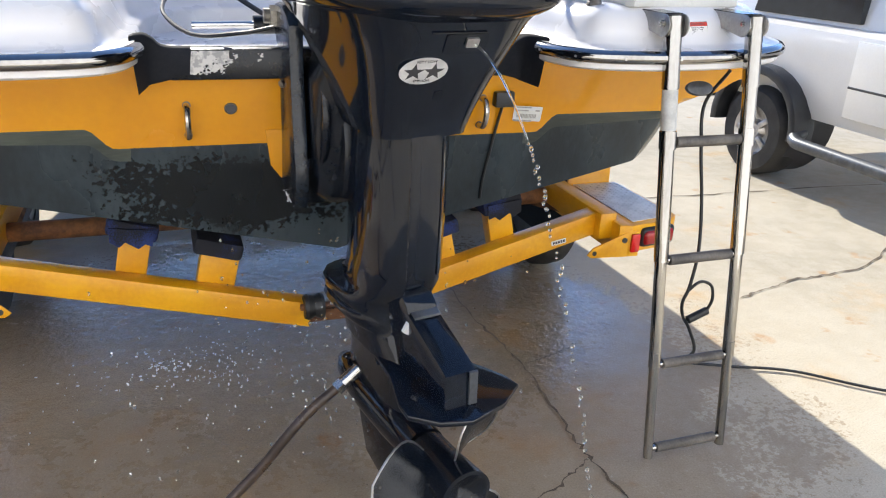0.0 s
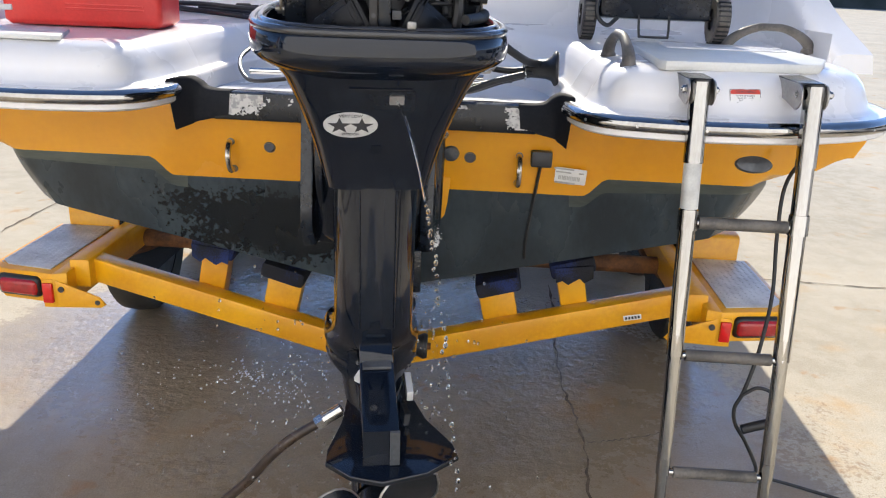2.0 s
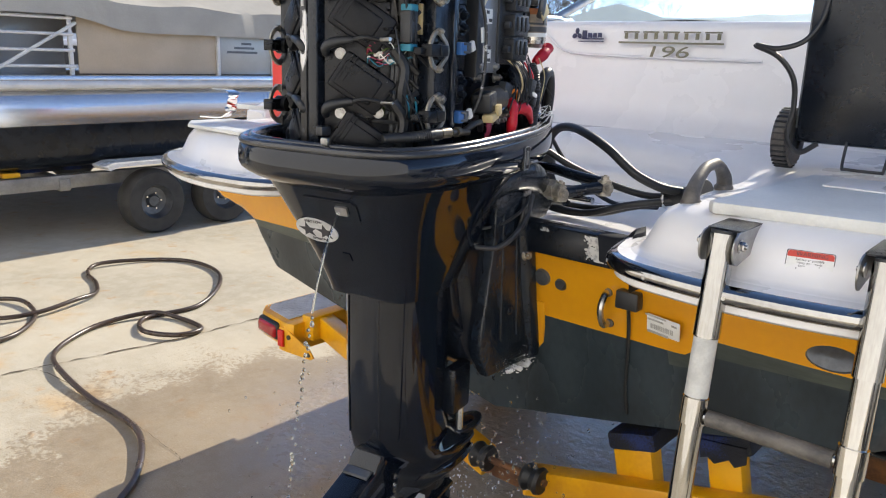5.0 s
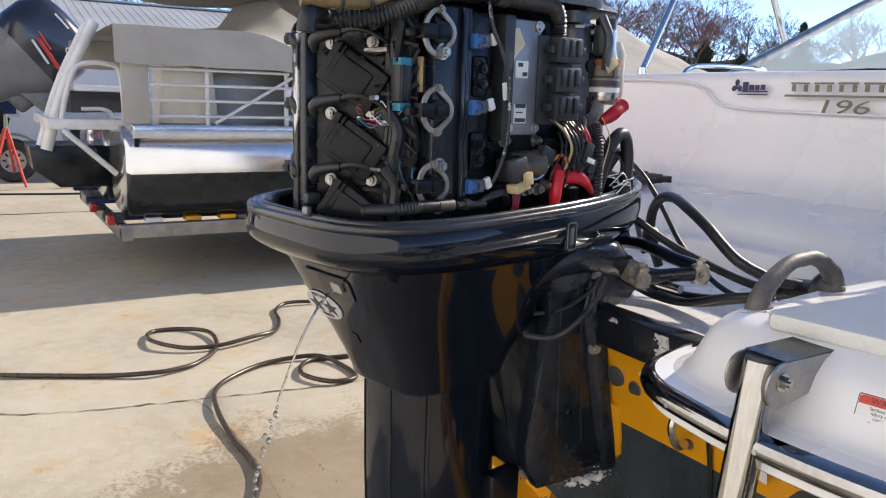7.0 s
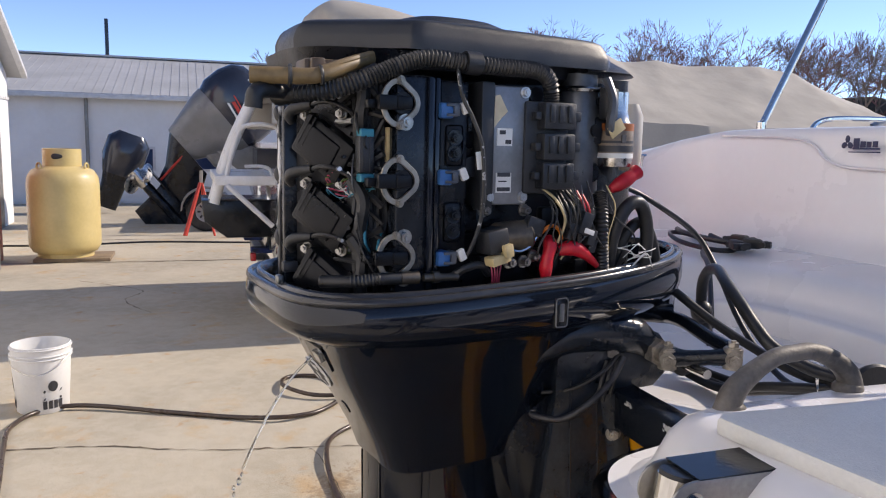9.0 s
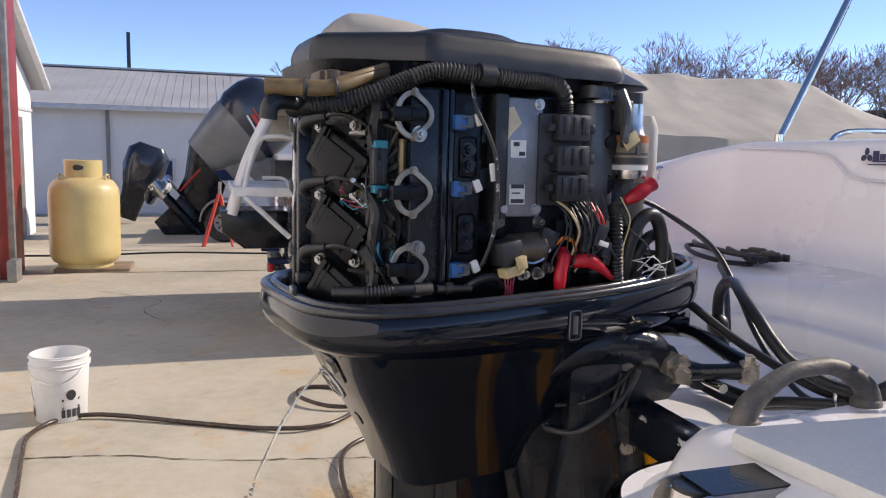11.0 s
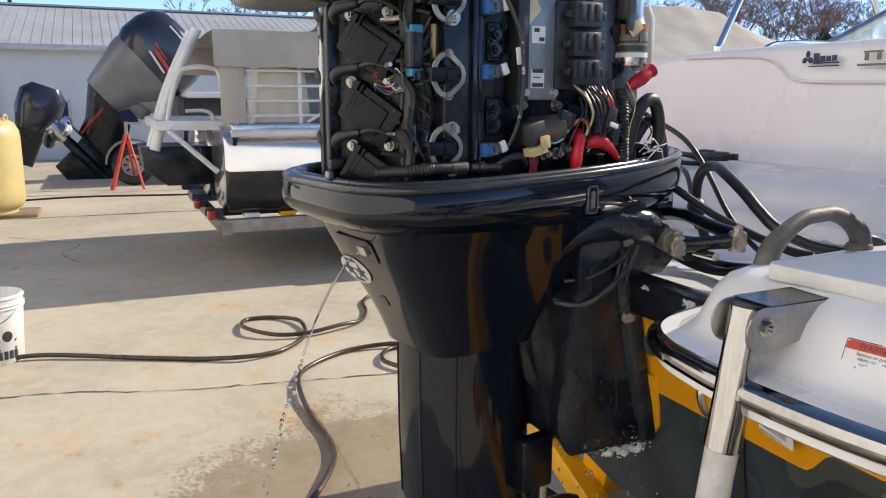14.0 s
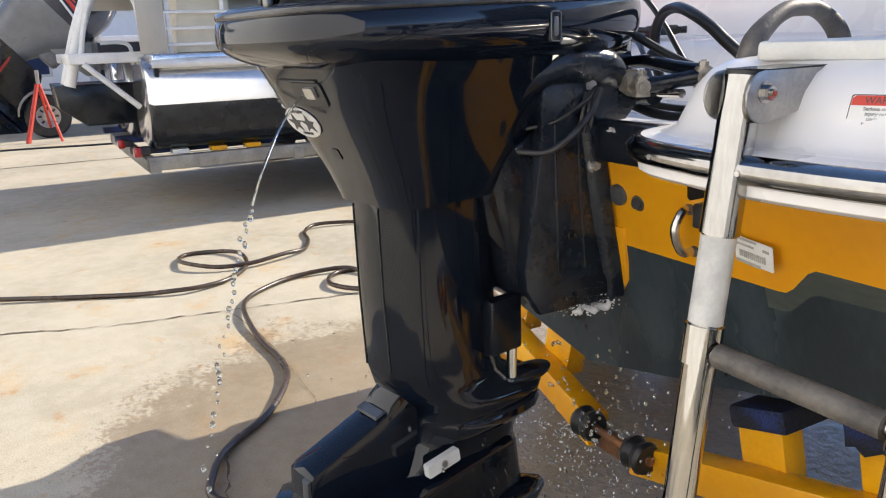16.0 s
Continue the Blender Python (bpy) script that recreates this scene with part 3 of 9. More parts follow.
flaked(-0.318, 1.038, 0.135, 0.052, 3.0, lambda u, v: 0.10 - 0.85 * u + 1.05 * v * u)
flaked(0.345, 1.036, 0.075, 0.054, 8.0, lambda u, v: -0.28 + 0.4 * u)
flaked(0.215, 1.058, 0.050, 0.010, 15.0, lambda u, v: -0.42)
flaked(-0.205, 1.050, 0.030, 0.020, 21.0, lambda u, v: -0.45)
FLAP = mat("matt_black_rubber", (0.014, 0.016, 0.022), (0.024, 0.026, 0.032), 0.85, spec=0.2, scale=9, fine=120)
for s in (1, -1):
    # a dished strip from the transom edge out under the corner of the deck moulding, its head leaning aft
    head = curve([(0.350, -0.022, 1.070), (0.385, -0.023, 1.070), (0.412, -0.025, 1.075), (0.428, -0.030, 1.090), (0.444, -0.045, 1.101), (0.460, -0.078, 1.104), (0.471, -0.108, 1.103)], 5)
    foot = curve([(0.356, -0.020, 1.010), (0.385, -0.019, 1.004), (0.415, -0.018, 0.997), (0.440, -0.017, 0.991), (0.446, -0.028, 0.987), (0.456, -0.058, 0.984), (0.463, -0.088, 0.982)], 5)
    bm = bmn()
    rings = []
    for a, b in zip(head, foot):
        m = a.lerp(b, 0.5) + Vector((0, 0.002, 0))
        q = [a + Vector((0, 0.045, 0)), a + Vector((0, 0.006, 0.001)), a + Vector((0, 0, -0.004)), m, b + Vector((0, 0, 0.006)), b + Vector((0, 0.005, 0)), b + Vector((0, 0.045, 0))]
        rings.append([Vector((s * p.x, p.y, p.z)) for p in q])
    loft(bm, rings)
    bmesh.ops.recalc_face_normals(bm, faces=bm.faces)
    part("corner_flap", bm, FLAP, boat, "black rubber corner piece", smooth=70)
bm = bmn()
prism(bm, [(-0.192, 0.87), (0.192, 0.87), (0.186, 0.80), (0.179, 0.760), (0.160, 0.735), (0.115, 0.712), (-0.10, 0.712), (-0.155, 0.740), (-0.180, 0.775)], "y", -0.007, 0.05, 0.003)
for v in bm.verts:
    v.co.y += transom(v.co.z)
part("motor_pad", bm, YEL, boat, "yellow pad behind the motor clamp")


def lifting_eye(x):
    e = thing("lifting_eye", (x, 0.032, 0.90), label="steel U-shaped lifting eye bolted to the transom", category="lifting eye", group="lifting eyes")
    sweep_pts = [(x - 0.002, 0.030, 0.937), (x, 0.009, 0.934), (x, -0.006, 0.905), (x, 0.012, 0.867), (x - 0.002, 0.046, 0.863)]
    part("ring", sweep(bmn(), sweep_pts, 0.0075, 8), BRUSH, e)
    for y, z in ((0.026, 0.937), (0.044, 0.863)):
        part("foot_plate", cyl(bmn(), (x, y + 0.004, z), (x, y - 0.004, z), 0.0095), BRONZE, e)


lifting_eye(-0.368), lifting_eye(0.362)
for x in (-0.270, 0.239):
    d = thing("drain_fitting", (x, 0.0285, 0.926), label="small round through-hull drain with a dark opening", category="drain", group="drains")
    part("flange", torus(bmn(), (x, 0.0285, 0.926), 0.0130, 0.0022, (0, 1, 0.26), 20, 6), BRONZE, d)
    part("opening", cyl(bmn(), (x, 0.034, 0.926), (x, 0.0235, 0.9285), 0.0122, seg=18), INK, d)
d = thing("drain_plug", (0.188, 0.014, 0.934), label="grey round drain plug beside the clamp bracket", category="drain plug")
part("cap", lathe(bmn(), [(0.0, 0.0), (0.021, 0.0), (0.019, 0.008), (0.0, 0.010)], (0.191, 0.0275, 0.935), (0, -1, -0.26), 20), GREYM, d)
tr = thing("transducer_box", (0.413, -0.014, 0.92), label="small black box on the transom with a cable down", category="transducer")
part("housing", box(bmn(), (0.416, 0.016, 0.935), (0.052, 0.030, 0.040), 0.004), PLAST, tr)
part("cable", sweep(bmn(), [(0.415, 0.018, 0.915), (0.411, 0.038, 0.86), (0.404, 0.058, 0.78), (0.397, 0.078, 0.70), (0.399, 0.094, 0.64)], 0.0042, 6), RUB, tr)


def sticker(name, label, c, w, h, m3, base, bars, category="sticker", thick=0.0012):
    """A flat label with its print. m3 turns x,y of the label into its place; bars: x, y, w, h, ink."""
    M = Matrix.Translation(c) @ m3.to_4x4()
    th = thing(name, extra=M.copy(), label=label, category=category)
    bm = bmn()
    prism(bm, rrect(w, h, min(w, h) * 0.08), "z", 0, thick)
    part("backing", bm, base, th, local=True, smooth=0)
    for x, y, bw, bh, ink in bars:
        bm = bmn()
        box(bm, (x, y, thick + 0.0006), (bw, bh, 0.001))
        part("print_bar", bm, ink, th, local=True, smooth=0)
    return th


AFT = Matrix(((1, 0, 0), (0, 0, -1), (0, 1, 0)))        # a label that faces aft
rnd = random.Random(5)
FAINT = mat("faded_print", (0.34, 0.33, 0.31), (0.46, 0.45, 0.43), 0.6, scale=40)
bars = [(-0.018 + 0.0 * k, 0.018 - 0.009 * k, 0.05 - 0.012 * (k % 2), 0.0035, FAINT) for k in range(2)]
bars += [(-0.028 + 0.0042 * k, -0.006, 0.0022 if k % 3 else 0.003, 0.011, FAINT) for k in range(13)]
bars += [(-0.012, -0.020, 0.05, 0.005, FAINT), (0.026, 0.010, 0.012, 0.004, FAINT)]
sticker("hull_sticker", "white paper sticker with a printed barcode on the yellow transom", (0.493, 0.026, 0.892), 0.078, 0.042, AFT @ rotz(0, 13, -8) @ rotz(-3), WHITE, bars)

# bulkhead behind the aft deck, with sloping side coamings
path = [(-1.165, 0.26), (-1.15, 0.45), (-1.12, 0.68), (-1.06, 0.86), (-0.95, 0.95), (-0.75, 0.965), (0.0, 0.965), (0.75, 0.965), (0.95, 0.95), (1.06, 0.86), (1.12, 0.68), (1.15, 0.45), (1.165, 0.26)]
tops = [1.20, 1.28, 1.41, 1.49, 1.535, 1.550, 1.552, 1.550, 1.535, 1.49, 1.41, 1.28, 1.20]
pl = curve([(x, y, z) for (x, y), z in zip(path, tops)], 6)
rings = []
for i, p in enumerate(pl):
    t = (pl[min(i + 1, len(pl) - 1)] - pl[max(i - 1, 0)])
    t.z = 0
    t.normalize()
    o = Vector((-t.y, t.x, 0))
    h = p.z
    fl = 0.05 * smoothstep(0.6, 0.95, p.y)
    rings.append([Vector((p.x, p.y, 0)) + o * a + Vector((0, 0, z)) for a, z in ((-fl * 2.6, 1.15), (-fl * 1.0, 1.20), (-fl * 0.25, 1.25), (0.004, 1.20 + 0.3 * (h - 1.2)), (0.012, h - 0.03), (0.022, h - 0.006), (0.045, h), (0.12, h), (0.13, 1.15))])
bm = bmn()
loft(bm, rings, close=True)
part("bulkhead", bm, GEL, boat, "white moulded bulkhead across the aft deck", smooth=55)
# raised panel line on the bulkhead
bm = bmn()
sweep(bm, [(-0.86, 0.9665, 1.530), (-0.58, 0.9655, 1.524), (-0.47, 0.9650, 1.505), (-0.385, 0.9635, 1.452), (-0.2, 0.9632, 1.440), (0.3, 0.9630, 1.436)], 0.0042, 6)
part("panel_bead", bm, GEL, boat, "moulded bead")
# foredeck and side decks ahead of the bulkhead
bm = bmn()
rings = []
for y in (1.06, 1.8, 2.6, 3.4, 4.2, 4.8, 5.2, 5.45):
    k = side_half(y) * 1.21
    zz = 1.530 + max(0, y - 3) * 0.03
    rings.append([(-k, y, 1.09 + max(0, y - 3.2) * 0.1), (-k * 0.985, y, zz - 0.14), (-k * 0.94, y, zz - 0.03), (-k * 0.86, y, zz), (0, y, zz + 0.03), (k * 0.86, y, zz), (k * 0.94, y, zz - 0.03), (k * 0.985, y, zz - 0.14), (k, y, 1.09 + max(0, y - 3.2) * 0.1)])
loft(bm, rings, close=False, caps=(False, False))
part("fore_deck", bm, GEL, boat, "white fore deck", smooth=50)

# brand marks on the bulkhead as plain shapes, the model number as numerals
mk = thing("hull_lettering", (0, 0.96, 1.48), label="olive printed lettering with a rule on the white bulkhead", category="lettering")
for k in range(5):
    x = -0.130 + 0.069 * k
    for dx, dz, w, h in ((0, 0.0095, 0.056, 0.005), (-0.018, -0.003, 0.012, 0.019), (0.018, -0.003, 0.012, 0.019)):
        part("letter_bar", box(bmn(), (x + dx, 0.959, 1.507 + dz), (w, 0.003, h), 0.001), OLIVE, mk, smooth=0)
part("rule", box(bmn(), (0.003, 0.959, 1.483), (0.354, 0.003, 0.006)), OLIVE, mk, smooth=0)
text("numerals", "196", 0.058, Matrix.Translation((0.002, 0.958, 1.454)) @ AFT.to_4x4() @ Matrix(((1.75, 0.25, 0, 0), (0, 0.86, 0, 0), (0, 0, 1, 0), (0, 0, 0, 1))), OLIVE, mk)
lg = thing("dealer_mark", (-0.29, 0.96, 1.50), label="small dark blue propeller mark and lettering", category="decal")
for a in (90, 210, 330):
    part("blade_shape", ball(bmn(), (-0.335 + 0.011 * math.cos(radians(a)), 0.958, 1.507 + 0.011 * math.sin(radians(a))), 0.010, (1, 0.15, 0.8), rot=rotz(0, 0, -a)), BLUEINK, lg)
for x, z, w, h in ((-0.306, 1.507, 0.018, 0.026), (-0.285, 1.504, 0.016, 0.016), (-0.266, 1.504, 0.014, 0.015), (-0.247, 1.505, 0.015, 0.015), (-0.274, 1.493, 0.085, 0.004), (-0.28, 1.484, 0.100, 0.003)):
    part("mark_bar", box(bmn(), (x, 0.9585, z), (w, 0.003, h), 0.0008), BLUEINK, lg, smooth=0)

# starboard platform plate with its bracket, and the pod hatches
CHEEK = mat("dull_cheek_steel", (0.44, 0.43, 0.41), (0.32, 0.31, 0.30), 0.36, 0.9, scale=20, fine=160)
pf = thing("swim_platform", (0.92, 0.1, 1.19), label="pale flat platform plate on the aft deck above the ladder", category="platform")
PLAT = mat("pale_platform", (0.70, 0.70, 0.67), (0.60, 0.60, 0.58), 0.45, scale=5, fine=160, bump=0.0008, bscale=340)
bm = bmn()
prism(bm, [(0.633, -0.168), (0.645, -0.182), (0.965, -0.130), (1.0, -0.105), (1.06, 0.02), (1.06, 0.33), (0.655, 0.33)], "z", 1.183, 1.204, 0.005)
part("plate", bm, PLAT, pf)
part("hatch_insert", prism(bmn(), [(0.72, 0.16), (1.02, 0.16), (1.02, 0.31), (0.72, 0.31)], "z", 1.2035, 1.2075, 0.002), GEL, pf)
for x in (0.699, 0.921):
    bk_ = part("bracket", prism(bmn(), [(-0.262, 1.176), (-0.262, 1.179), (-0.10, 1.181), (-0.10, 1.178)], "x", x - 0.027, x + 0.027), SATIN, pf, "dark ladder bracket")
    for q in (-1, 1):
        ang = [radians(a) for a in range(90, 271, 20)]
        cheek = [(-0.267 + 0.026 * math.cos(a), 1.152 + 0.026 * math.sin(a)) for a in ang] + [(-0.20, 1.138), (-0.10, 1.140), (-0.10, 1.178)]
        part("cheek", prism(bmn(), cheek, "x", x + q * 0.0245, x + q * 0.0275, 0.0006), CHEEK, bk_, "steel bracket cheek")
wl = sticker("warning_label", "white warning label with a red band on the white pod", (0.812, -0.2065, 1.138), 0.068, 0.034, AFT @ rotz(0, -22, 8) @ rotz(1), INK, [])
part("face", prism(bmn(), rrect(0.0658, 0.0318, 0.003), "z", 0.0012, 0.0016), WHITE, wl, local=True, smooth=0)
part("red_band", prism(bmn(), [(-0.0325, 0.0060), (0.0325, 0.0060), (0.0325, 0.0130), (0.0295, 0.0156), (-0.0295, 0.0156), (-0.0325, 0.0130)], "z", 0.0016, 0.0020), REDINK, wl, local=True, smooth=0)
text("warning_word", "WARNING", 0.0092, HOME[wl.name] @ Matrix.Translation((0.002, 0.0107, 0.0021)), INK, wl, 0.0002)
for k, line in enumerate(("Serious or possible", "injury may result", "certain that all", "before using boat")):
    text("warning_line", line, 0.0052, HOME[wl.name] @ Matrix.Translation((0, 0.0026 - 0.0049 * k, 0.0018)), INK, wl, 0.0002)
vent = thing("hull_vent", (0.86, -0.165, 0.985), label="grey oval fitting on the yellow hull", category="fitting")
bm = bmn()
lathe(bm, [(0, 0), (0.036, 0), (0.033, 0.006), (0.0, 0.010)], (0, 0, 0), (0, 0, 1), 24)
bm.transform(Matrix.Translation((0.862, -0.185, 0.99)) @ AFT.to_4x4() @ rotz(0, -30).to_4x4() @ Matrix.Diagonal((1.15, 0.55, 1, 1)))
part("cover", bm, GREYM, vent)


def grab_handle(a, b, h, label):
    g = thing("boat_grab_bar", a, label=label, category="grab bar", group="deck grab bars")
    A, B = Vector(a), Vector(b)
    pts = [A.lerp(B, t) + Vector((0, 0, z)) for t, z in ((-0.03, -0.004), (0.02, 0.02), (0.16, h * 0.72), (0.34, h * 0.97), (0.5, h), (0.66, h * 0.97), (0.84, h * 0.72), (0.98, 0.02), (1.03, -0.004))]
    part("grip", sweep(bmn(), pts, 0.015, 12, radii=[0.016, 0.014, 0.0115, 0.0105, 0.0105, 0.0115, 0.014, 0.016]), GRIP, g)
    for q in (A, B):
        part("foot", lathe(bmn(), [(0.0, -0.004), (0.019, -0.004), (0.018, 0.004), (0.014, 0.008), (0, 0.008)], q, (0, 0, 1), 16), GRIP, g)


grab_handle((0.578, -0.112, 1.183), (0.562, 0.078, 1.188), 0.056, "worn dark grey rubber grab handle on the white pod")
grab_handle((0.93, 0.36, 1.195), (1.15, 0.36, 1.195), 0.06, "dark rubber grab handle by the platform")
hp = thing("pod_hatch", (-0.95, 0.0, 1.186), label="thin white hatch plate on the port pod", category="hatch")
part("plate", prism(bmn(), [(-1.06, -0.10), (-0.97, -0.165), (-0.69, -0.178), (-0.675, -0.165), (-0.75, 0.02), (-1.06, 0.05)], "z", 1.186, 1.197, 0.003), PLAT, hp)
cl = thing("deck_bracket", (-1.06, 0.10, 1.19), label="bent bright steel bracket standing on the port pod", category="bracket")
part("strap", band(bmn(), [Vector((-1.18, 0.02, 1.196)), Vector((-1.11, 0.05, 1.197)), Vector((-1.085, 0.06, 1.215)), Vector((-1.092, 0.07, 1.235)), Vector((-1.080, 0.07, 1.262)), Vector((-1.098, 0.08, 1.280)), Vector((-1.19, 0.08, 1.285))], [(-0.018, -0.002), (0.018, -0.002), (0.018, 0.002), (-0.018, 0.002)]), CHROME, cl)
part("strip", box(bmn(), (-0.985, 0.075, 1.237), (0.12, 0.008, 0.014), 0.002, rotz(12)), PLAT, cl)

# windscreen, grab rail and folding-top frame
# sun scatter on the clear glass is put in as a pale translucent share
HAZE = bpy.data.materials.new("hazy_screen")
HAZE.use_nodes = True
hn, hk = HAZE.node_tree.nodes, HAZE.node_tree.links.new
clear_, glare_, mixed_, glare_noise = hn.new("ShaderNodeBsdfTransparent"), hn.new("ShaderNodeBsdfTranslucent"), hn.new("ShaderNodeMixShader"), hn.new("ShaderNodeTexNoise")
clear_.inputs["Color"].default_value, glare_.inputs["Color"].default_value = (0.86, 0.93, 0.95, 1), (0.62, 0.74, 0.80, 1)
glare_noise.inputs["Scale"].default_value = 5.0
hm = hn.new("ShaderNodeMapRange")
hm.inputs["To Min"].default_value, hm.inputs["To Max"].default_value = 0.34, 0.56
hk(glare_noise.outputs["Fac"], hm.inputs["Value"]), hk(hm.outputs[0], mixed_.inputs[0]), hk(clear_.outputs[0], mixed_.inputs[1]), hk(glare_.outputs[0], mixed_.inputs[2])
hk(mixed_.outputs[0], hn["Material Output"].inputs["Surface"])
wsn = thing("windscreen", (0.3, 2.3, 1.565), label="low framed windscreen ahead of the bulkhead", category="windscreen")
part("frame", sweep(bmn(), [(-1.0, 1.75, 1.575), (-0.72, 2.25, 1.90), (-0.4, 2.5, 2.12), (0.5, 2.5, 2.12), (0.8, 2.25, 1.90), (1.0, 1.75, 1.575)], 0.020, 10), ALU, wsn)
bm = bmn()
f1 = curve([(-1.0, 1.75, 1.575), (-0.72, 2.25, 1.90), (-0.4, 2.5, 2.12), (0.5, 2.5, 2.12), (0.8, 2.25, 1.90), (1.0, 1.75, 1.575)], 8)
f0 = curve([(-1.0, 1.75, 1.555), (-0.76, 2.35, 1.555), (-0.42, 2.75, 1.575), (0.52, 2.75, 1.575), (0.84, 2.35, 1.555), (1.0, 1.75, 1.555)], 8)
loft(bm, [f0, f1], close=False, caps=(False, False))
pane = part("pane", bm, HAZE, wsn, "clear pane with pale sun haze put into its mix")
pane.visible_shadow = False
part("base_strip", sweep(bmn(), [p + Vector((0, 0, 0.006)) for p in f0[::4]], 0.012, 6), ALU, wsn)
gr = thing("grab_rail", (-0.85, 1.35, 1.565), label="low bent steel grab rail on the port deck", category="rail")
part("bar", sweep(bmn(), [(-0.99, 1.45, 1.555), (-0.985, 1.48, 1.590), (-0.96, 1.55, 1.605), (-0.93, 1.80, 1.605), (-0.92, 1.88, 1.590), (-0.92, 1.90, 1.555)], 0.010, 8), CHROME, gr)
bf = thing("folding_top_frame", (-1.0, 1.25, 1.5), label="polished tube frame of a folded boat top", category="frame")
part("pole", sweep(bmn(), [(-1.02, 1.258, 1.57), (-1.0, 1.66, 2.40)], 0.0135, 10, smooth=False), CHROME, bf)
part("pole", sweep(bmn(), [(-1.0, 2.10, 1.72), (-1.0, 1.66, 2.40)], 0.0135, 10, smooth=False), CHROME, bf)
part("foot", lathe(bmn(), [(0.03, 0), (0.03, 0.006), (0.016, 0.012), (0.016, 0.05), (0.0, 0.055)], (-1.02, 1.256, 1.535), (0, 0, 1), 16), CHROME, bf)
cleat = thing("deck_cleat", (-1.12, 0.85, 1.45), label="small bright cleat on the port coaming", category="cleat")
bm = bmn()
sweep(bm, [(-1.10, 0.74, 1.462), (-1.10, 0.80, 1.452), (-1.10, 0.90, 1.472), (-1.10, 0.98, 1.492)], 0.008, 8), cyl(bm, (-1.10, 0.82, 1.40), (-1.10, 0.82, 1.457), 0.008), cyl(bm, (-1.10, 0.90, 1.42), (-1.10, 0.90, 1.475), 0.008)
part("horns", bm, CHROME, cleat)

# ---- boarding ladder ----
LADDER = mat("polished_ladder_tube", (0.50, 0.49, 0.47), (0.34, 0.33, 0.31), 0.07, 1.0, scale=12, fine=260, rvar=0.06, stretch=(1, 1, 0.12))
lad = thing("boarding_ladder", (0.82, -0.4, 0.05), label="telescoping stainless boarding ladder with black rubber steps", category="ladder")


def rail_at(s, z):
    """Rails lean aft and splay a little as they go down."""
    k = (1.16 - z) / 1.10
    return Vector(((0.699 if s < 0 else 0.927) + 0.0155 * k, -0.267 - 0.148 * k - 0.030 * k * (1 - k), z))


for s in (-1, 1):
    for z0, z1, r in ((1.172, 1.012, 0.0205), (1.02, 0.60, 0.0178), (0.635, 0.32, 0.0150), (0.35, 0.06, 0.0125)):
        bm = bmn()
        cyl(bm, rail_at(s, z0), rail_at(s, z1), r, seg=20)
        if z0 < 1.1:
            zc = 0.915 if z0 > 1 else z0 + 0.012
            cyl(bm, rail_at(s, zc), rail_at(s, zc - 0.042), r + 0.0028, seg=20)
        part("rail_section", bm, LADDER, lad)
    bm = bmn()
    cyl(bm, rail_at(s, 1.172), rail_at(s, 1.176), 0.0190, seg=20)
    part("end_cap", bm, RUB, lad, "black end cap")
    for q in (1, -1):
        part("pivot_bolt", bolt(bmn(), rail_at(s, 1.157) + Vector((q * 0.027, 0.0, 0)), (q, 0, 0), 0.0075, 0.007), RAILST, lad)
for z in (0.888, 0.60, 0.325, 0.085):
    a, b = rail_at(-1, z), rail_at(1, z)
    st = part("step", sweep(bmn(), [a.lerp(b, 0.10), a.lerp(b, 0.14), a.lerp(b, 0.86), a.lerp(b, 0.90)], 0.0128, 14, smooth=False, ribs=0.0007), GRIP, lad, "worn grey-black ribbed rubber step")
    part("step_bar", cyl(bmn(), a, b, 0.0085, seg=12), LADDER, lad)
bm = bmn()
cyl(bm, rail_at(-1, 1.010), rail_at(-1, 0.917), 0.0184, seg=20)
part("white_sleeve", bm, mat("scuffed_white_film", (0.60, 0.60, 0.58), (0.44, 0.44, 0.43), 0.35, scale=24, fine=200), lad, "torn white sticker wrapped round the rail")

# ---- trailer ----
tl = thing("boat_trailer", (0, 1.6, 0.4), label="yellow painted steel boat trailer with rear steps and lamps", category="trailer")


def beam(a, b, w, h, bevel=0.006):
    """A square tube from a to b, its height kept upright."""
    a, b = Vector(a), Vector(b)
    d = (b - a).normalized()
    s = Vector((-d.y, d.x, 0)).normalized() * w / 2
    u = Vector((0, 0, h / 2))
    bm = bmn()
    loft(bm, [[p + s + u, p - s + u, p - s - u, p + s - u] for p in (a, b)])
    if bevel:
        bmesh.ops.bevel(bm, geom=list(bm.edges), offset=bevel, segments=2, affect="EDGES", profile=0.5)
    return bm


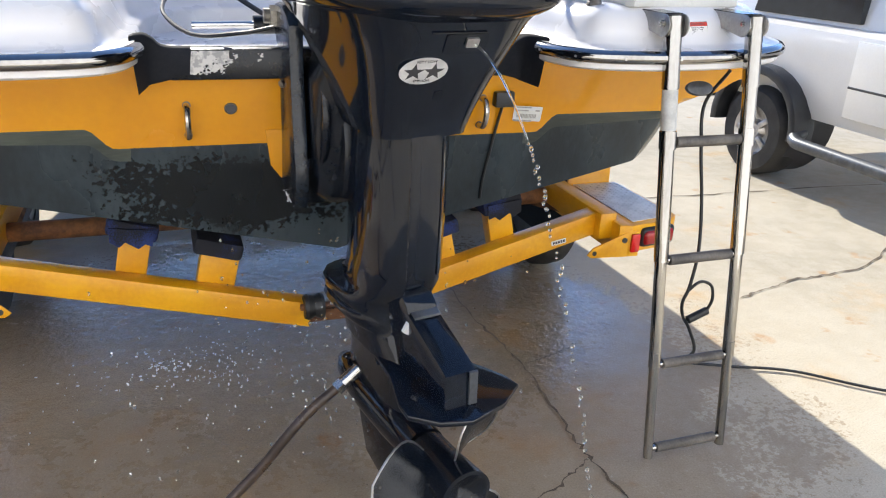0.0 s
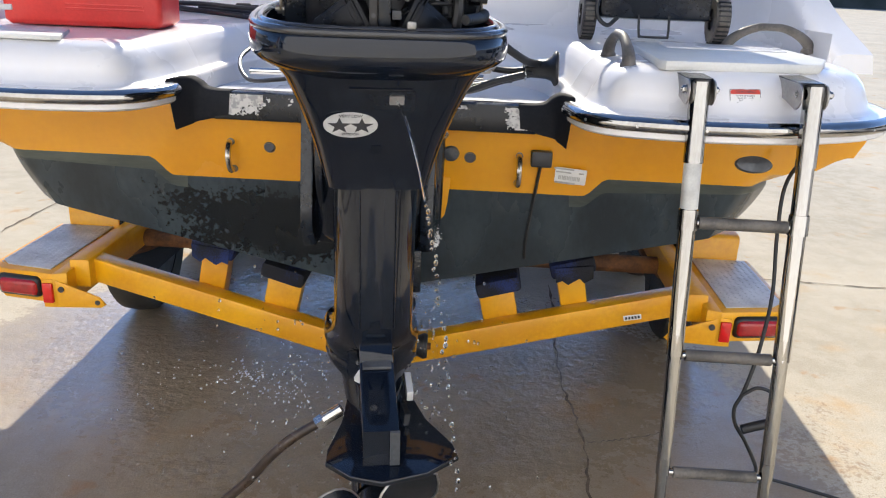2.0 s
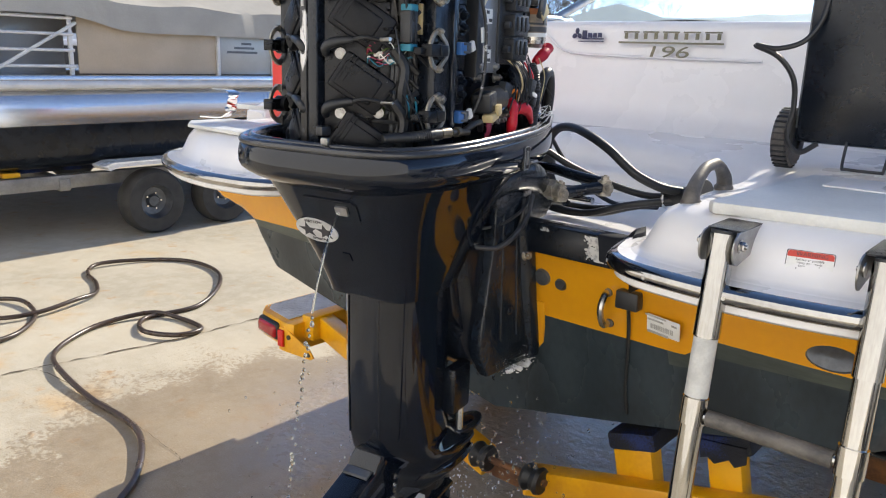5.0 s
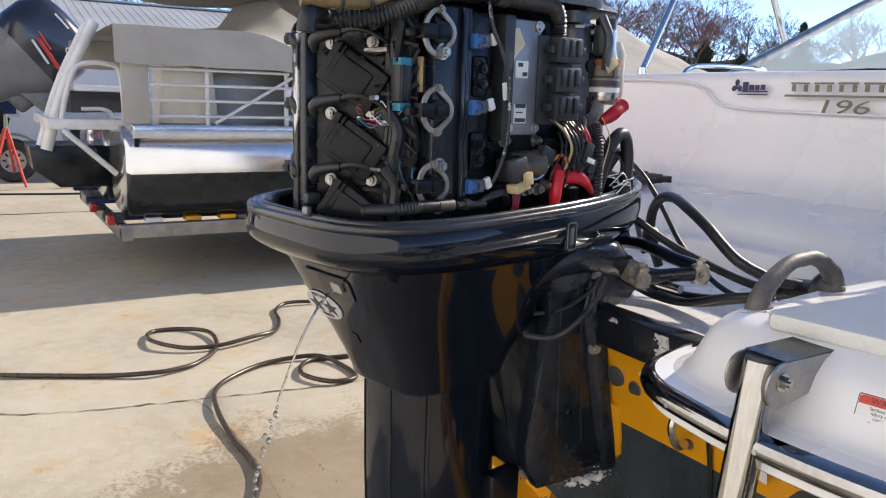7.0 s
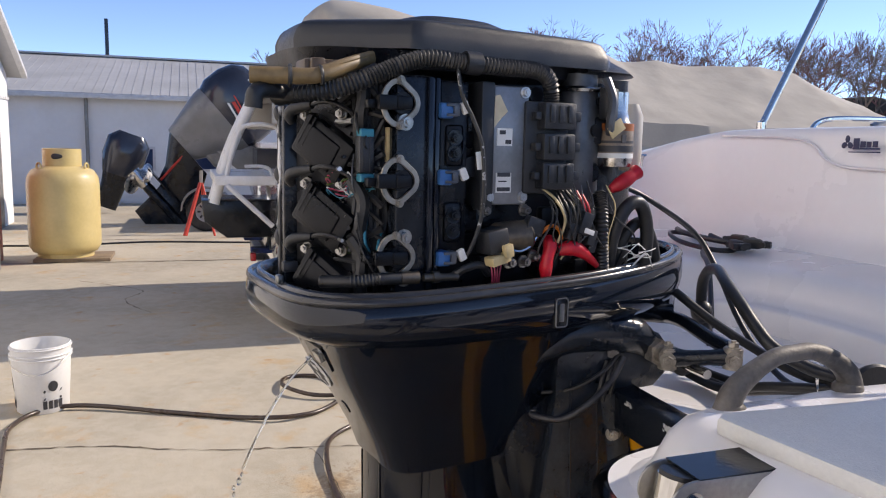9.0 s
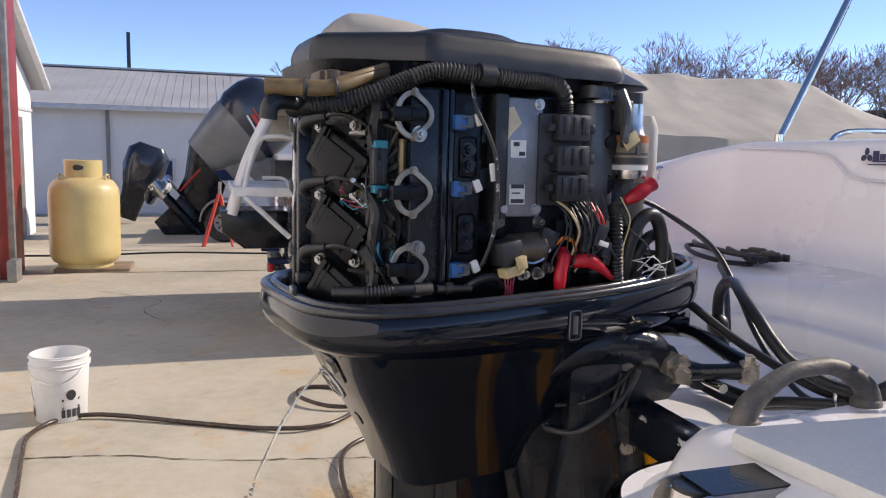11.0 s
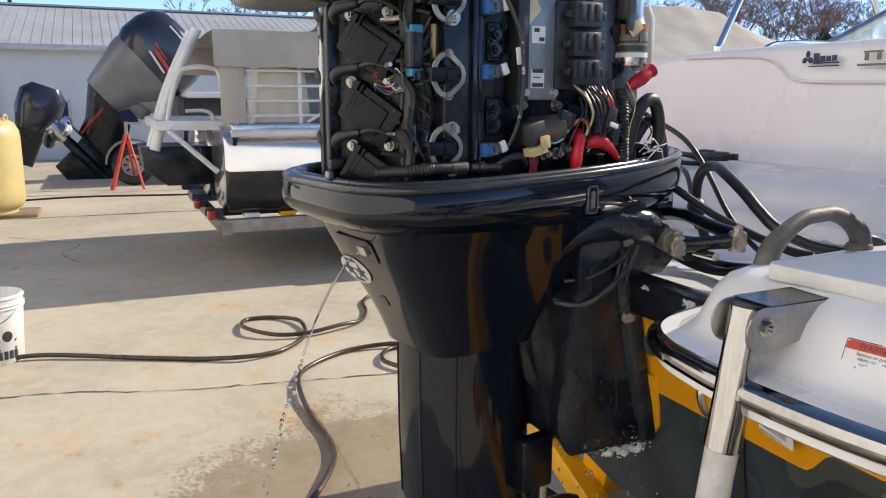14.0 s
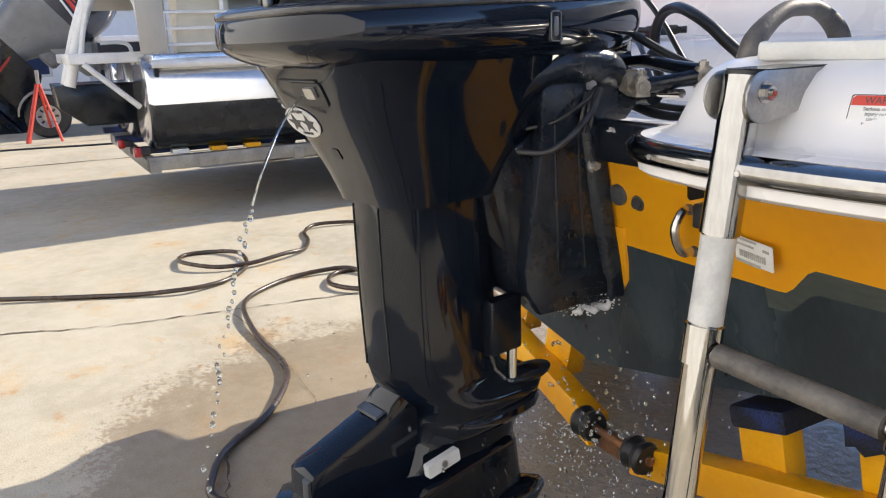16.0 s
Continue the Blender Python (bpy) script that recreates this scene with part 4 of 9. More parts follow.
BY = 0.27
for s in (-1, 1):
    part("rear_beam", beam((s * 0.94, BY + 0.05, 0.462), (s * 0.068, BY - 0.057, 0.285), 0.062, 0.078), TRYEL, tl)
    part("side_frame", beam((s * 0.93, BY - 0.02, 0.455), (s * 0.93, 2.6, 0.455), 0.062, 0.090), TRYEL, tl)
    part("tongue_frame", beam((s * 0.93, 2.6, 0.455), (s * 0.08, 5.6, 0.455), 0.062, 0.090), TRYEL, tl)
    part("bumper_arm", prism(bmn(), [(s * 0.945, 0.20), (s * 0.985, 0.19), (s * 0.985, 0.66), (s * 0.945, 0.66)], "z", 0.37, 0.475, 0.004), TRYEL, tl)
    # step box with tread plate and lamp board
    st = part("step_box", prism(bmn(), [(s * 0.985, 0.195), (s * 1.16, 0.225), (s * 1.205, 0.27), (s * 1.205, 0.66), (s * 0.985, 0.66)], "z", 0.375, 0.472, 0.008), TRYEL, tl)
    tread = part("tread_plate", prism(bmn(), [(s * 1.005, 0.225), (s * 1.15, 0.25), (s * 1.185, 0.285), (s * 1.185, 0.64), (s * 1.005, 0.64)], "z", 0.4725, 0.4765, 0.0015), TREAD, st, "worn aluminium diamond tread")
    bm = bmn()
    for i in range(9):
        for j in range(20):
            x, y = s * (1.018 + i * 0.0195), 0.262 + j * 0.019
            box(bm, (x, y, 0.4772), (0.012, 0.0035, 0.0022), 0, rotz(45 if (i + j) % 2 else -45))
    part("tread_studs", bm, TREAD, tread, kind="stuff", smooth=0)
    lamp = part("tail_lamp", box(bmn(), (s * 1.095, 0.202, 0.425), (0.125, 0.03, 0.050), 0.014, rotz(s * 8), 4), LENS, tl, "red oval tail lamp")
    part("lamp_rim", box(bmn(), (s * 1.096, 0.211, 0.425), (0.140, 0.03, 0.066), 0.014, rotz(s * 8), 3), RUB, lamp)
    part("reflector", box(bmn(), (s * 1.000, 0.186, 0.414), (0.030, 0.012, 0.062), 0.003), REFL, tl, "red rectangular reflector")
    bm = bmn()
    prism(bm, [(s * 0.83, 0.382), (s * 0.845, 0.372), (s * 0.99, 0.365), (s * 1.02, 0.365), (s * 1.02, 0.45), (s * 0.985, 0.455), (s * 0.85, 0.405)], "y", 0.192, 0.198, 0.001)
    part("lamp_tab", bm, TRYEL, tl)
    part("tab_hole", cyl(bmn(), (s * 0.855, 0.190, 0.388), (s * 0.855, 0.1985, 0.388), 0.008, seg=12), INK, tl)
    part("frame_hole", cyl(bmn(), (s * 0.962, 0.194, 0.425), (s * 0.962, 0.187, 0.425), 0.009, seg=12), INK, tl)
    # fender, lengthened to y 2.16 as an added block to sun under the hull
    bm = bmn()
    prof = [(0.640, 0.42), (0.640, 0.548), (0.648, 0.558), (0.665, 0.562), (2.135, 0.562), (2.152, 0.558), (2.160, 0.548), (2.160, 0.42), (2.150, 0.42), (2.150, 0.545), (2.132, 0.552), (0.668, 0.552), (0.650, 0.545), (0.650, 0.42)]
    prism(bm, prof, "x", s * 0.985, s * 1.160, 0.002)
    part("fender", bm, TRYEL, tl, "yellow flat-topped fender, its forward half added to block the sun")
    # the wheel at y 1.74 is unseen, added to go with the longer fender
    for yw in (1.03, 1.74):
        wh = part("wheel", lathe(bmn(), [(0.15, -0.07), (0.235, -0.068), (0.252, -0.05), (0.258, 0.0), (0.252, 0.05), (0.235, 0.068), (0.15, 0.07)], (s * 1.075, yw, 0.259), (s, 0, 0), 36, False), TYRE, tl, "black trailer tyre")
        part("rim", lathe(bmn(), [(0.0, 0.045), (0.05, 0.045), (0.075, 0.025), (0.12, 0.03), (0.152, 0.066), (0.152, -0.066)], (s * 1.075, yw, 0.259), (s, 0, 0), 28), GREYM, wh)
    # added dark plate, closes the view through to bright ground beyond the wheels
    part("added_skirt", prism(bmn(), [(0.65, 0.22), (0.65, 0.54), (2.15, 0.54), (2.15, 0.22)], "x", s * 0.972, s * 0.980), SATIN, tl, "black plate added inside the fender to hide sunlit ground", smooth=0)
    part("leaf_spring", sweep(bmn(), [(s * 0.955, 0.62, 0.40), (s * 0.955, 0.85, 0.352), (s * 0.955, 1.05, 0.338), (s * 0.955, 1.25, 0.352), (s * 0.955, 1.48, 0.40)], 0.026, 6), RUST, tl, "rusty leaf spring")
    # bunks on yellow uprights
    for x, z0, z1, hw, y in ((0.325, 0.34, 0.462, 0.052, 0.304), (0.545, 0.39, 0.525, 0.040, 0.334)):
        bm = bmn()
        prism(bm, [(s * (x - hw + 0.022), z0), (s * (x + hw + 0.022), z0 + 0.012), (s * (x + hw - 0.004), z1 + 0.012), (s * (x - hw - 0.004), z1 - 0.010)], "y", y - 0.03, y + 0.03, 0.004)
        bmesh.ops.translate(bm, vec=(0.016, 0.0, -0.008), verts=bm.verts)
        part("bunk_upright", bm, TRYEL, tl)
        bm = bmn()
        box(bm, (s * x, y + 1.2, z1 + 0.028), (0.135, 2.5, 0.05), 0.012, rotz(0, 0, -s * 16))
        bmesh.ops.translate(bm, vec=(0.016, 0.0, -0.008), verts=bm.verts)
        bk_ = part("bunk", bm, NAVY, tl, "black carpeted bunk with a blue torn end")
        if x > 0.5:
            bm = bmn()
            prism(bm, [(s * (x - 0.055), z1 + 0.03), (s * (x + 0.058), z1 + 0.045), (s * (x + 0.060), z1 + 0.005), (s * (x + 0.036), z1 - 0.012), (s * (x + 0.020), z1 + 0.002), (s * (x - 0.012), z1 - 0.020), (s * (x - 0.030), z1 - 0.008), (s * (x - 0.048), z1 - 0.016)], "y", y - 0.058, y - 0.052)
            bmesh.ops.translate(bm, vec=(0.016, 0.0, -0.008), verts=bm.verts)
            part("torn_carpet", bm, NAVY, bk_, "torn blue carpet end")
# centre keel support: rusty cross piece with rollers
part("centre_tube", beam((-0.10, BY - 0.058, 0.276), (0.10, BY - 0.058, 0.276), 0.040, 0.040), RUST, tl, "rusty centre tube")
part("roller_shaft", cyl(bmn(), (-0.10, BY - 0.095, 0.318), (0.15, BY - 0.095, 0.318), 0.010), RUST, tl, "rusty roller shaft")
for x in (-0.062, 0.112):
    part("keel_roller", lathe(bmn(), [(0.011, -0.028), (0.034, -0.028), (0.039, -0.018), (0.031, 0.0), (0.039, 0.018), (0.034, 0.028), (0.011, 0.028)], (x, BY - 0.095, 0.318), (1, 0, 0), 18), RUB, tl)
part("axle", cyl(bmn(), (-1.05, 1.05, 0.30), (1.05, 1.05, 0.30), 0.03), SATIN, tl)
part("cross_tube", cyl(bmn(), (-0.90, 0.66, 0.435), (0.90, 0.66, 0.435), 0.030, seg=16), RUST, tl, "rusty cross tube")
part("cross_member", beam((-0.93, 1.55, 0.42), (0.93, 1.55, 0.42), 0.06, 0.07), TRYEL, tl)
bars = [(-0.018 + 0.009 * k, 0, 0.006, 0.008, INK) for k in range(5)]
sticker("trailer_tag", "small pale tag on the yellow beam", (0.74, 0.228, 0.425), 0.052, 0.016, AFT @ rotz(11) , WHITE, bars)

# ---- the outboard motor, in its own axes: x to starboard, y forward, steered a little ----
MOT = (0.01, -0.13, -0.008)
motor = thing("outboard_motor", MOT, 11.0, label="gloss black outboard motor with its cowling off, running on a hose", category="outboard motor")


TWIST = [Matrix()]


def mp(name, bm, material, label="", parent=None, smooth=40, kind=""):
    bm.transform(TWIST[0])
    return part(name, bm, material, parent or motor, label, smooth, local=True, kind=kind)


def sec(w, yb, yf, z, nb=4.5, nf=1.95, n=48, tilt=0.0):
    """A rounded outline: half breadth w, from yb aft to yf forward."""
    yc, out = lerp(yb, yf, 0.42), []
    for k in range(n):
        a = 2 * math.pi * k / n
        c, s = math.cos(a), math.sin(a)
        e = 2 / (nf if s > 0 else nb)
        x = w * math.copysign(abs(c) ** e, c)
        y = yc + (yf - yc if s > 0 else yc - yb) * math.copysign(abs(s) ** e, s)
        out.append(Vector((x, y, z + tilt * y)))
    return out


DULLR = mat("dull_latch_steel", (0.34, 0.33, 0.32), (0.2, 0.2, 0.19), 0.35, 0.9, scale=40)
# tray (lower cowl pan): the rim falls a little towards the back
TW, TB, TF = 0.238, -0.482, 0.353


def rim(inset, z):
    k = smoothstep(1.20, 1.27, z)
    return [p + Vector((0, 0, 0.026 * k * (p.y - TF) / (TF - TB))) for p in sec(TW - inset, TB + inset, TF - inset, z, 3.6, 1.95, 72)]


RIMRUB = mat("wet_rim_rubber", (0.022, 0.023, 0.026), (0.034, 0.035, 0.038), 0.22, scale=14, fine=160, coat=0.3, rvar=0.08)
bm = bmn()
loft(bm, [rim(0.026, 1.288), rim(0.025, 1.303), rim(0.022, 1.3065), rim(0.018, 1.3065), rim(0.015, 1.303), rim(0.0135, 1.298), rim(0.0115, 1.298), rim(0.010, 1.3015), rim(0.006, 1.303), rim(0.001, 1.3005), rim(-0.001, 1.295), rim(0.001, 1.290), rim(0.004, 1.289)], caps=(False, False))
mp("rim_seal", bm, RIMRUB, "glossy grey-black rubber rim seal", smooth=60)
bm = bmn()
loft(bm, [rim(0.028, 1.232), rim(0.028, 1.296), rim(0.010, 1.296), rim(0.003, 1.291), rim(0.0, 1.286), rim(-0.002, 1.272), rim(-0.002, 1.254), rim(0.001, 1.236), rim(0.009, 1.220), rim(0.024, 1.206), rim(0.046, 1.196), rim(0.064, 1.190)], caps=(True, False))
tray = mp("lower_cowl_tray", bm, GLOSS, "gloss black lower cowl tray", smooth=70)
bm = bmn()
prism(bm, [(p.x, p.y) for p in sec(TW - 0.030, TB + 0.030, TF - 0.030, 0, 3.6)], "z", 1.222, 1.236)
mp("tray_floor", bm, SATIN)
# seam, latch and clips on the tray
bm = bmn()
box(bm, (0.2360, -0.090, 1.240), (0.010, 0.026, 0.048), 0.004)
lt = mp("latch_plate", bm, SATIN, "recessed cowl latch")
bm = bmn()
sweep(bm, [(0.2412, -0.090 + a, 1.240 + b) for a, b in rrect(0.022, 0.044, 0.005)], 0.0011, 5, closed=True, smooth=False)
mp("latch_rim", bm, GREYM, "thin pale line round the latch", lt)
mp("latch_slot", box(bmn(), (0.2408, -0.090, 1.240), (0.004, 0.009, 0.028), 0.0018), GREYM, "dull slot", lt)
mp("rear_latch", box(bmn(), (0.04, -0.466, 1.284), (0.016, 0.010, 0.014), 0.003), DULLR, "dull rear latch")

# chaps: the tapered skirt under the tray
CH = [(1.205, 0.196, -0.423, 0.185), (1.185, 0.180, -0.410, 0.165), (1.16, 0.167, -0.398, 0.140), (1.13, 0.153, -0.384, 0.115), (1.09, 0.138, -0.361, 0.080), (1.05, 0.125, -0.338, 0.045), (1.01, 0.114, -0.317, 0.010), (0.975, 0.105, -0.302, -0.020), (0.962, 0.102, -0.298, -0.030)]
bm = bmn()
loft(bm, [sec(w, b, f, z, 5.0, 3.2) for z, w, b, f in CH] + [sec(0.094, -0.293, -0.05, 0.962, 5.0, 3.2)], caps=(False, False))
ch = mp("tapered_skirt", bm, GLOSS, "gloss black tapered skirt", smooth=60)
# raised line over the rear face, recess with the water outlet, slot
bm = bmn()
sweep(bm, [(-0.06, -0.405, 1.172), (0.05, -0.405, 1.172)], 0.0022, 6, smooth=False)
mp("moulded_line", bm, GLOSS, parent=ch)


def on_rear(x, z):
    k = table([(0.962, -0.298), (1.01, -0.317), (1.05, -0.338), (1.09, -0.361), (1.13, -0.384), (1.16, -0.398), (1.185, -0.410)], z)
    return Vector((x, k, z))


def rear_plate(bm, x, z, w, h, r, t0, t1):
    prism(bm, rrect(w, h, r), "z", t0, t1)
    q = on_rear(x, z)
    up = (on_rear(x, z + 0.02) - on_rear(x, z - 0.02)).normalized()
    nm = Vector((0, -up.z, up.y))
    m = Matrix((Vector((1, 0, 0)), up, nm)).transposed().to_4x4()
    bm.transform(Matrix.Translation(q) @ m)
    return bm, Matrix.Translation(q) @ m


bm, _ = rear_plate(bmn(), 0.014, 1.152, 0.086, 0.040, 0.006, -0.003, 0.0022)
mp("outlet_recess", bm, SATIN, parent=ch)
bm, _ = rear_plate(bmn(), 0.024, 1.156, 0.026, 0.018, 0.002, 0.0, 0.007)
mp("water_outlet", bm, ALU, "bright water outlet", ch)
bm, _ = rear_plate(bmn(), -0.008, 1.052, 0.018, 0.020, 0.002, -0.003, 0.0016)
mp("rear_slot", bm, SATIN, "small dark slot", ch)
bm, OV = rear_plate(bmn(), -0.056, 1.104, 0.001, 0.001, 0.0004, 0, 0.001)
bm.free()
bm = bmn()
lathe(bm, [(0.0, 0.001), (0.052, 0.001), (0.0515, 0.0028), (0.0, 0.0030)], (0, 0, 0), (0, 0, 1), 40)
bm.transform(OV @ Matrix.Diagonal((0.94, 0.56, 1, 1)))
ov = mp("oval_sticker", bm, mat("silver_sticker", (0.72, 0.72, 0.72), (0.55, 0.55, 0.55), 0.35, 0.3, scale=30), "silver oval emission sticker with two black stars", ch)
for dx in (-0.020, 0.020):
    star = [((0.0215 if k % 2 == 0 else 0.0088) * math.cos(radians(90 + 36 * k)), (0.0215 if k % 2 == 0 else 0.0088) * math.sin(radians(90 + 36 * k))) for k in range(10)]
    bm = bmn()
    prism(bm, [(dx + x, y * 0.85 - 0.001) for x, y in star], "z", 0.0026, 0.0038)
    bm.transform(OV)
    mp("star", bm, INK, parent=ov, smooth=0)
for word, y, sz in (("VERY LOW", 0.0215, 0.0085), ("EMISSION", -0.0205, 0.0075)):
    t = text("sticker_word", word, sz, HOME[motor.name] @ OV @ Matrix.Translation((0, y, 0.0034)), INK, ov, 0.0003)

# leg
LEG = [(0.985, 0.0880, -0.299, -0.055), (0.80, 0.0875, -0.297, -0.05), (0.66, 0.0870, -0.291, -0.04), (0.62, 0.088, -0.279, -0.030), (0.598, 0.094, -0.260, 0.0), (0.585, 0.104, -0.244, 0.035), (0.575, 0.110, -0.232, 0.058), (0.560, 0.112, -0.227, 0.066), (0.548, 0.106, -0.228, 0.058), (0.542, 0.100, -0.232, 0.05), (0.536, 0.106, -0.228, 0.060), (0.522, 0.108, -0.228, 0.064), (0.508, 0.098, -0.232, 0.05), (0.495, 0.075, -0.252, 0.02), (0.44, 0.066, -0.282, 0.015)]


def octo(w, yb, yf, z):
    """A leg section: flat narrow back, chamfered quarters, rounded front."""
    h = [(0.34, 0.0), (0.42, 0.012), (0.80, 0.16), (0.92, 0.25), (1.0, 0.42), (1.0, 0.66), (0.93, 0.82), (0.72, 0.94), (0.4, 1.0)]
    half_ = [(w * a, lerp(yb, yf, b)) for a, b in h]
    return [Vector((x, y, z)) for x, y in half_] + [Vector((-x, y, z)) for x, y in reversed(half_)]


bm = bmn()
loft(bm, [octo(w, b, f, z) for z, w, b, f in LEG])
leg = mp("leg", bm, GLOSS, "gloss black midsection leg", smooth=35)
bm = bmn()
for s in (1, -1):
    sweep(bm, [(s * 0.0365, y, z) for y, z in ((-0.2975, 0.96), (-0.2955, 0.80), (-0.2895, 0.66))], 0.0016, 5, smooth=False)
mp("seam_bead", bm, SATIN, parent=leg)

# rear exhaust wedge, plate, gearcase
bm = bmn()
prism(bm, [(-0.26, 0.625), (-0.292, 0.600), (-0.300, 0.585), (-0.452, 0.528), (-0.462, 0.520), (-0.466, 0.445), (-0.20, 0.445), (-0.20, 0.625)], "x", -0.036, 0.036, 0.004)
wedge = mp("exhaust_wedge", bm, GLOSS, "gloss black exhaust wedge", smooth=30)
bm = bmn()
prism(bm, [(-0.464, 0.522), (-0.469, 0.520), (-0.471, 0.447), (-0.465, 0.447)], "x", 0.018, 0.037)
mp("bright_edge", bm, GREYM, "grey rear edge", wedge)
bm = bmn()
prism(bm, [(-0.305, 0.592), (-0.322, 0.586), (-0.322, 0.580), (-0.300, 0.588)], "x", -0.030, 0.030)
mp("wedge_lip", bm, GREYM, parent=wedge)
plate = [(0.0, 0.02), (0.07, -0.02), (0.085, -0.18), (0.11, -0.30), (0.155, -0.40), (0.160, -0.445), (0.09, -0.495), (0.0, -0.518)]
bm = bmn()
prism(bm, plate + [(-x * 0.68, y) for x, y in reversed(plate[1:-1])], "z", 0.430, 0.444, 0.005)
mp("ventilation_plate", bm, GLOSS, "broad black plate above the propeller")
bm = bmn()
prism(bm, rrect(0.075, 0.026, 0.003), "x", 0.0, 0.014)
bm.transform(Matrix.Translation((0.072, -0.215, 0.476)) @ rotz(0, 8).to_4x4())
an = mp("anode", bm, WHITE, "pale zinc anode plate")
mp("anode_screw", cyl(bmn(), (0.084, -0.215, 0.476), (0.089, -0.215, 0.476), 0.007, seg=10), ALU, parent=an)
bm = bmn()
prism(bm, rrect(0.05, 0.026, 0.003), "y", -0.006, 0.006)
bm.transform(Matrix.Translation((-0.02, -0.30, 0.545)) @ rotz(0, 0, 30).to_4x4())
mp("rear_anode", bm, WHITE, "pale zinc anode plate")
bm = bmn()
GC = []
for z, w, b, f in ((0.445, 0.062, -0.30, 0.03), (0.40, 0.05, -0.29, 0.05), (0.34, 0.036, -0.27, 0.06), (0.29, 0.034, -0.27, 0.07)):
    GC.append(sec(w, b, f, z, 2.6, 2.0, 32))
loft(bm, GC)
lathe(bm, [(0.0, 0.16), (0.018, 0.145), (0.038, 0.10), (0.052, 0.03), (0.056, -0.06), (0.055, -0.20), (0.050, -0.31), (0.0, -0.31)], (0, -0.02, 0.255), (0, 1, 0), 28)
gc = mp("gearcase", bm, GLOSS, "black torpedo gearcase", smooth=50)
bm = bmn()
prism(bm, [(0.03, 0.22), (-0.04, 0.06), (-0.15, 0.035), (-0.22, 0.06), (-0.20, 0.22)], "x", -0.011, 0.011, 0.006)
mp("skeg", bm, GLOSS, parent=gc)
bm = bmn()
lathe(bm, [(0.0, 0.0), (0.030, 0.0), (0.034, 0.012), (0.0, 0.016)], (0.060, -0.07, 0.415), (1, 0, 0), 24)
bolt(bm, (0.074, -0.07, 0.415), (1, 0, 0), 0.014, 0.010)
mp("flush_muff_disc", bm, SATIN, "dark round water intake cover")
prop = mp("propeller", lathe(bmn(), [(0.0, 0.02), (0.048, 0.02), (0.050, -0.04), (0.056, -0.12), (0.058, -0.15), (0.050, -0.152), (0.0, -0.12)], (0, -0.36, 0.255), (0, 1, 0), 28), SATIN, "three-bladed black propeller")
for a in (40, 160, 280):
    bm = bmn()
    rings = []
    for i in range(9):
        r = 0.045 + 0.137 * i / 8
        wd = 0.128 * math.sin(math.pi * (0.20 + 0.74 * i / 8)) ** 0.8
        pit = radians(58 - 34 * i / 8)
        ring = []
        for k in range(12):
            u = math.cos(2 * math.pi * k / 12)
            th = 0.0042 * math.sin(2 * math.pi * k / 12) * (1.3 - i / 8)
            s = u * wd / 2 * 1.5
            lx = s * math.cos(pit) - th * math.sin(pit)
            ly = s * math.sin(pit) * 0.72 + th * math.cos(pit) - 0.02 * (i / 8)
            ring.append(Vector((lx - 0.02 * (i / 8), ly, r - (s * s) * 1.4)))
        rings.append(ring)
    loft(bm, rings)
    bm.transform(Matrix.Translation((0, -0.42, 0.255)) @ Matrix.Rotation(radians(a), 4, "Y"))
    bl_ = mp("blade", bm, SATIN, "", prop, smooth=60)
    # aluminium line: worn blade edge with its rim light put into the colour
    rim = [r_[0] for r_ in rings] + [r_[6] for r_ in reversed(rings)]
    bm = sweep(bmn(), rim, 0.0026, 6, smooth=False)
    bm.transform(Matrix.Translation((0, -0.42, 0.255)) @ Matrix.Rotation(radians(a), 4, "Y"))
    mp("worn_edge", bm, ALU, "blade edge worn bright, with rim light put into the metal", bl_)

# lower mount: square block and rod beside the leg
bm = bmn()
box(bm, (0.098, -0.075, 0.715), (0.03, 0.075, 0.105), 0.005)
mp("mount_cover", bm, SATIN)
mp("mount_rod", cyl(bmn(), (0.092, -0.045, 0.665), (0.092, -0.045, 0.59), 0.010), CHROME, "bright rod")
bm = bmn()
ball(bm, (0.088, 0.0, 0.592), 0.05, (0.55, 1.25, 0.35), 16, 10)
mp("mount_cap", bm, GLOSS)

# ---- powerhead ----
TWIST[0] = Matrix.Translation((-0.003, -0.015, -0.003)) @ Matrix.Rotation(radians(-4), 4, "Z")
bm = bmn()
loft(bm, [sec(0.140, -0.330, 0.20, 1.20, 4, 4), sec(0.145, -0.335, 0.20, 1.30, 4, 4), sec(0.145, -0.335, 0.19, 1.50, 4, 4), sec(0.125, -0.32, 0.18, 1.59, 4, 4)])
pw = mp("powerhead_block", bm, CAST, "black cast engine block", smooth=50)
rr = random.Random(11)
bm = bmn()
for k in range(60):                                  # ribs and bosses that fill the block's sides
    s = 1 if k % 3 else -1
    z = rr.uniform(1.29, 1.58)
    y = rr.uniform(-0.24, 0.09)
    if rr.random() < 0.5:
        box(bm, (s * 0.150, y, z), (rr.uniform(0.02, 0.05), rr.uniform(0.02, 0.06), rr.uniform(0.012, 0.05)), 0.004, rotz(rr.uniform(-8, 8)))
    else:
        cyl(bm, (s * 0.140, y, z), (s * rr.uniform(0.165, 0.182), y, z), rr.uniform(0.006, 0.018), seg=12)
mp("block_casting_detail", bm, CAST, parent=pw, kind="stuff")
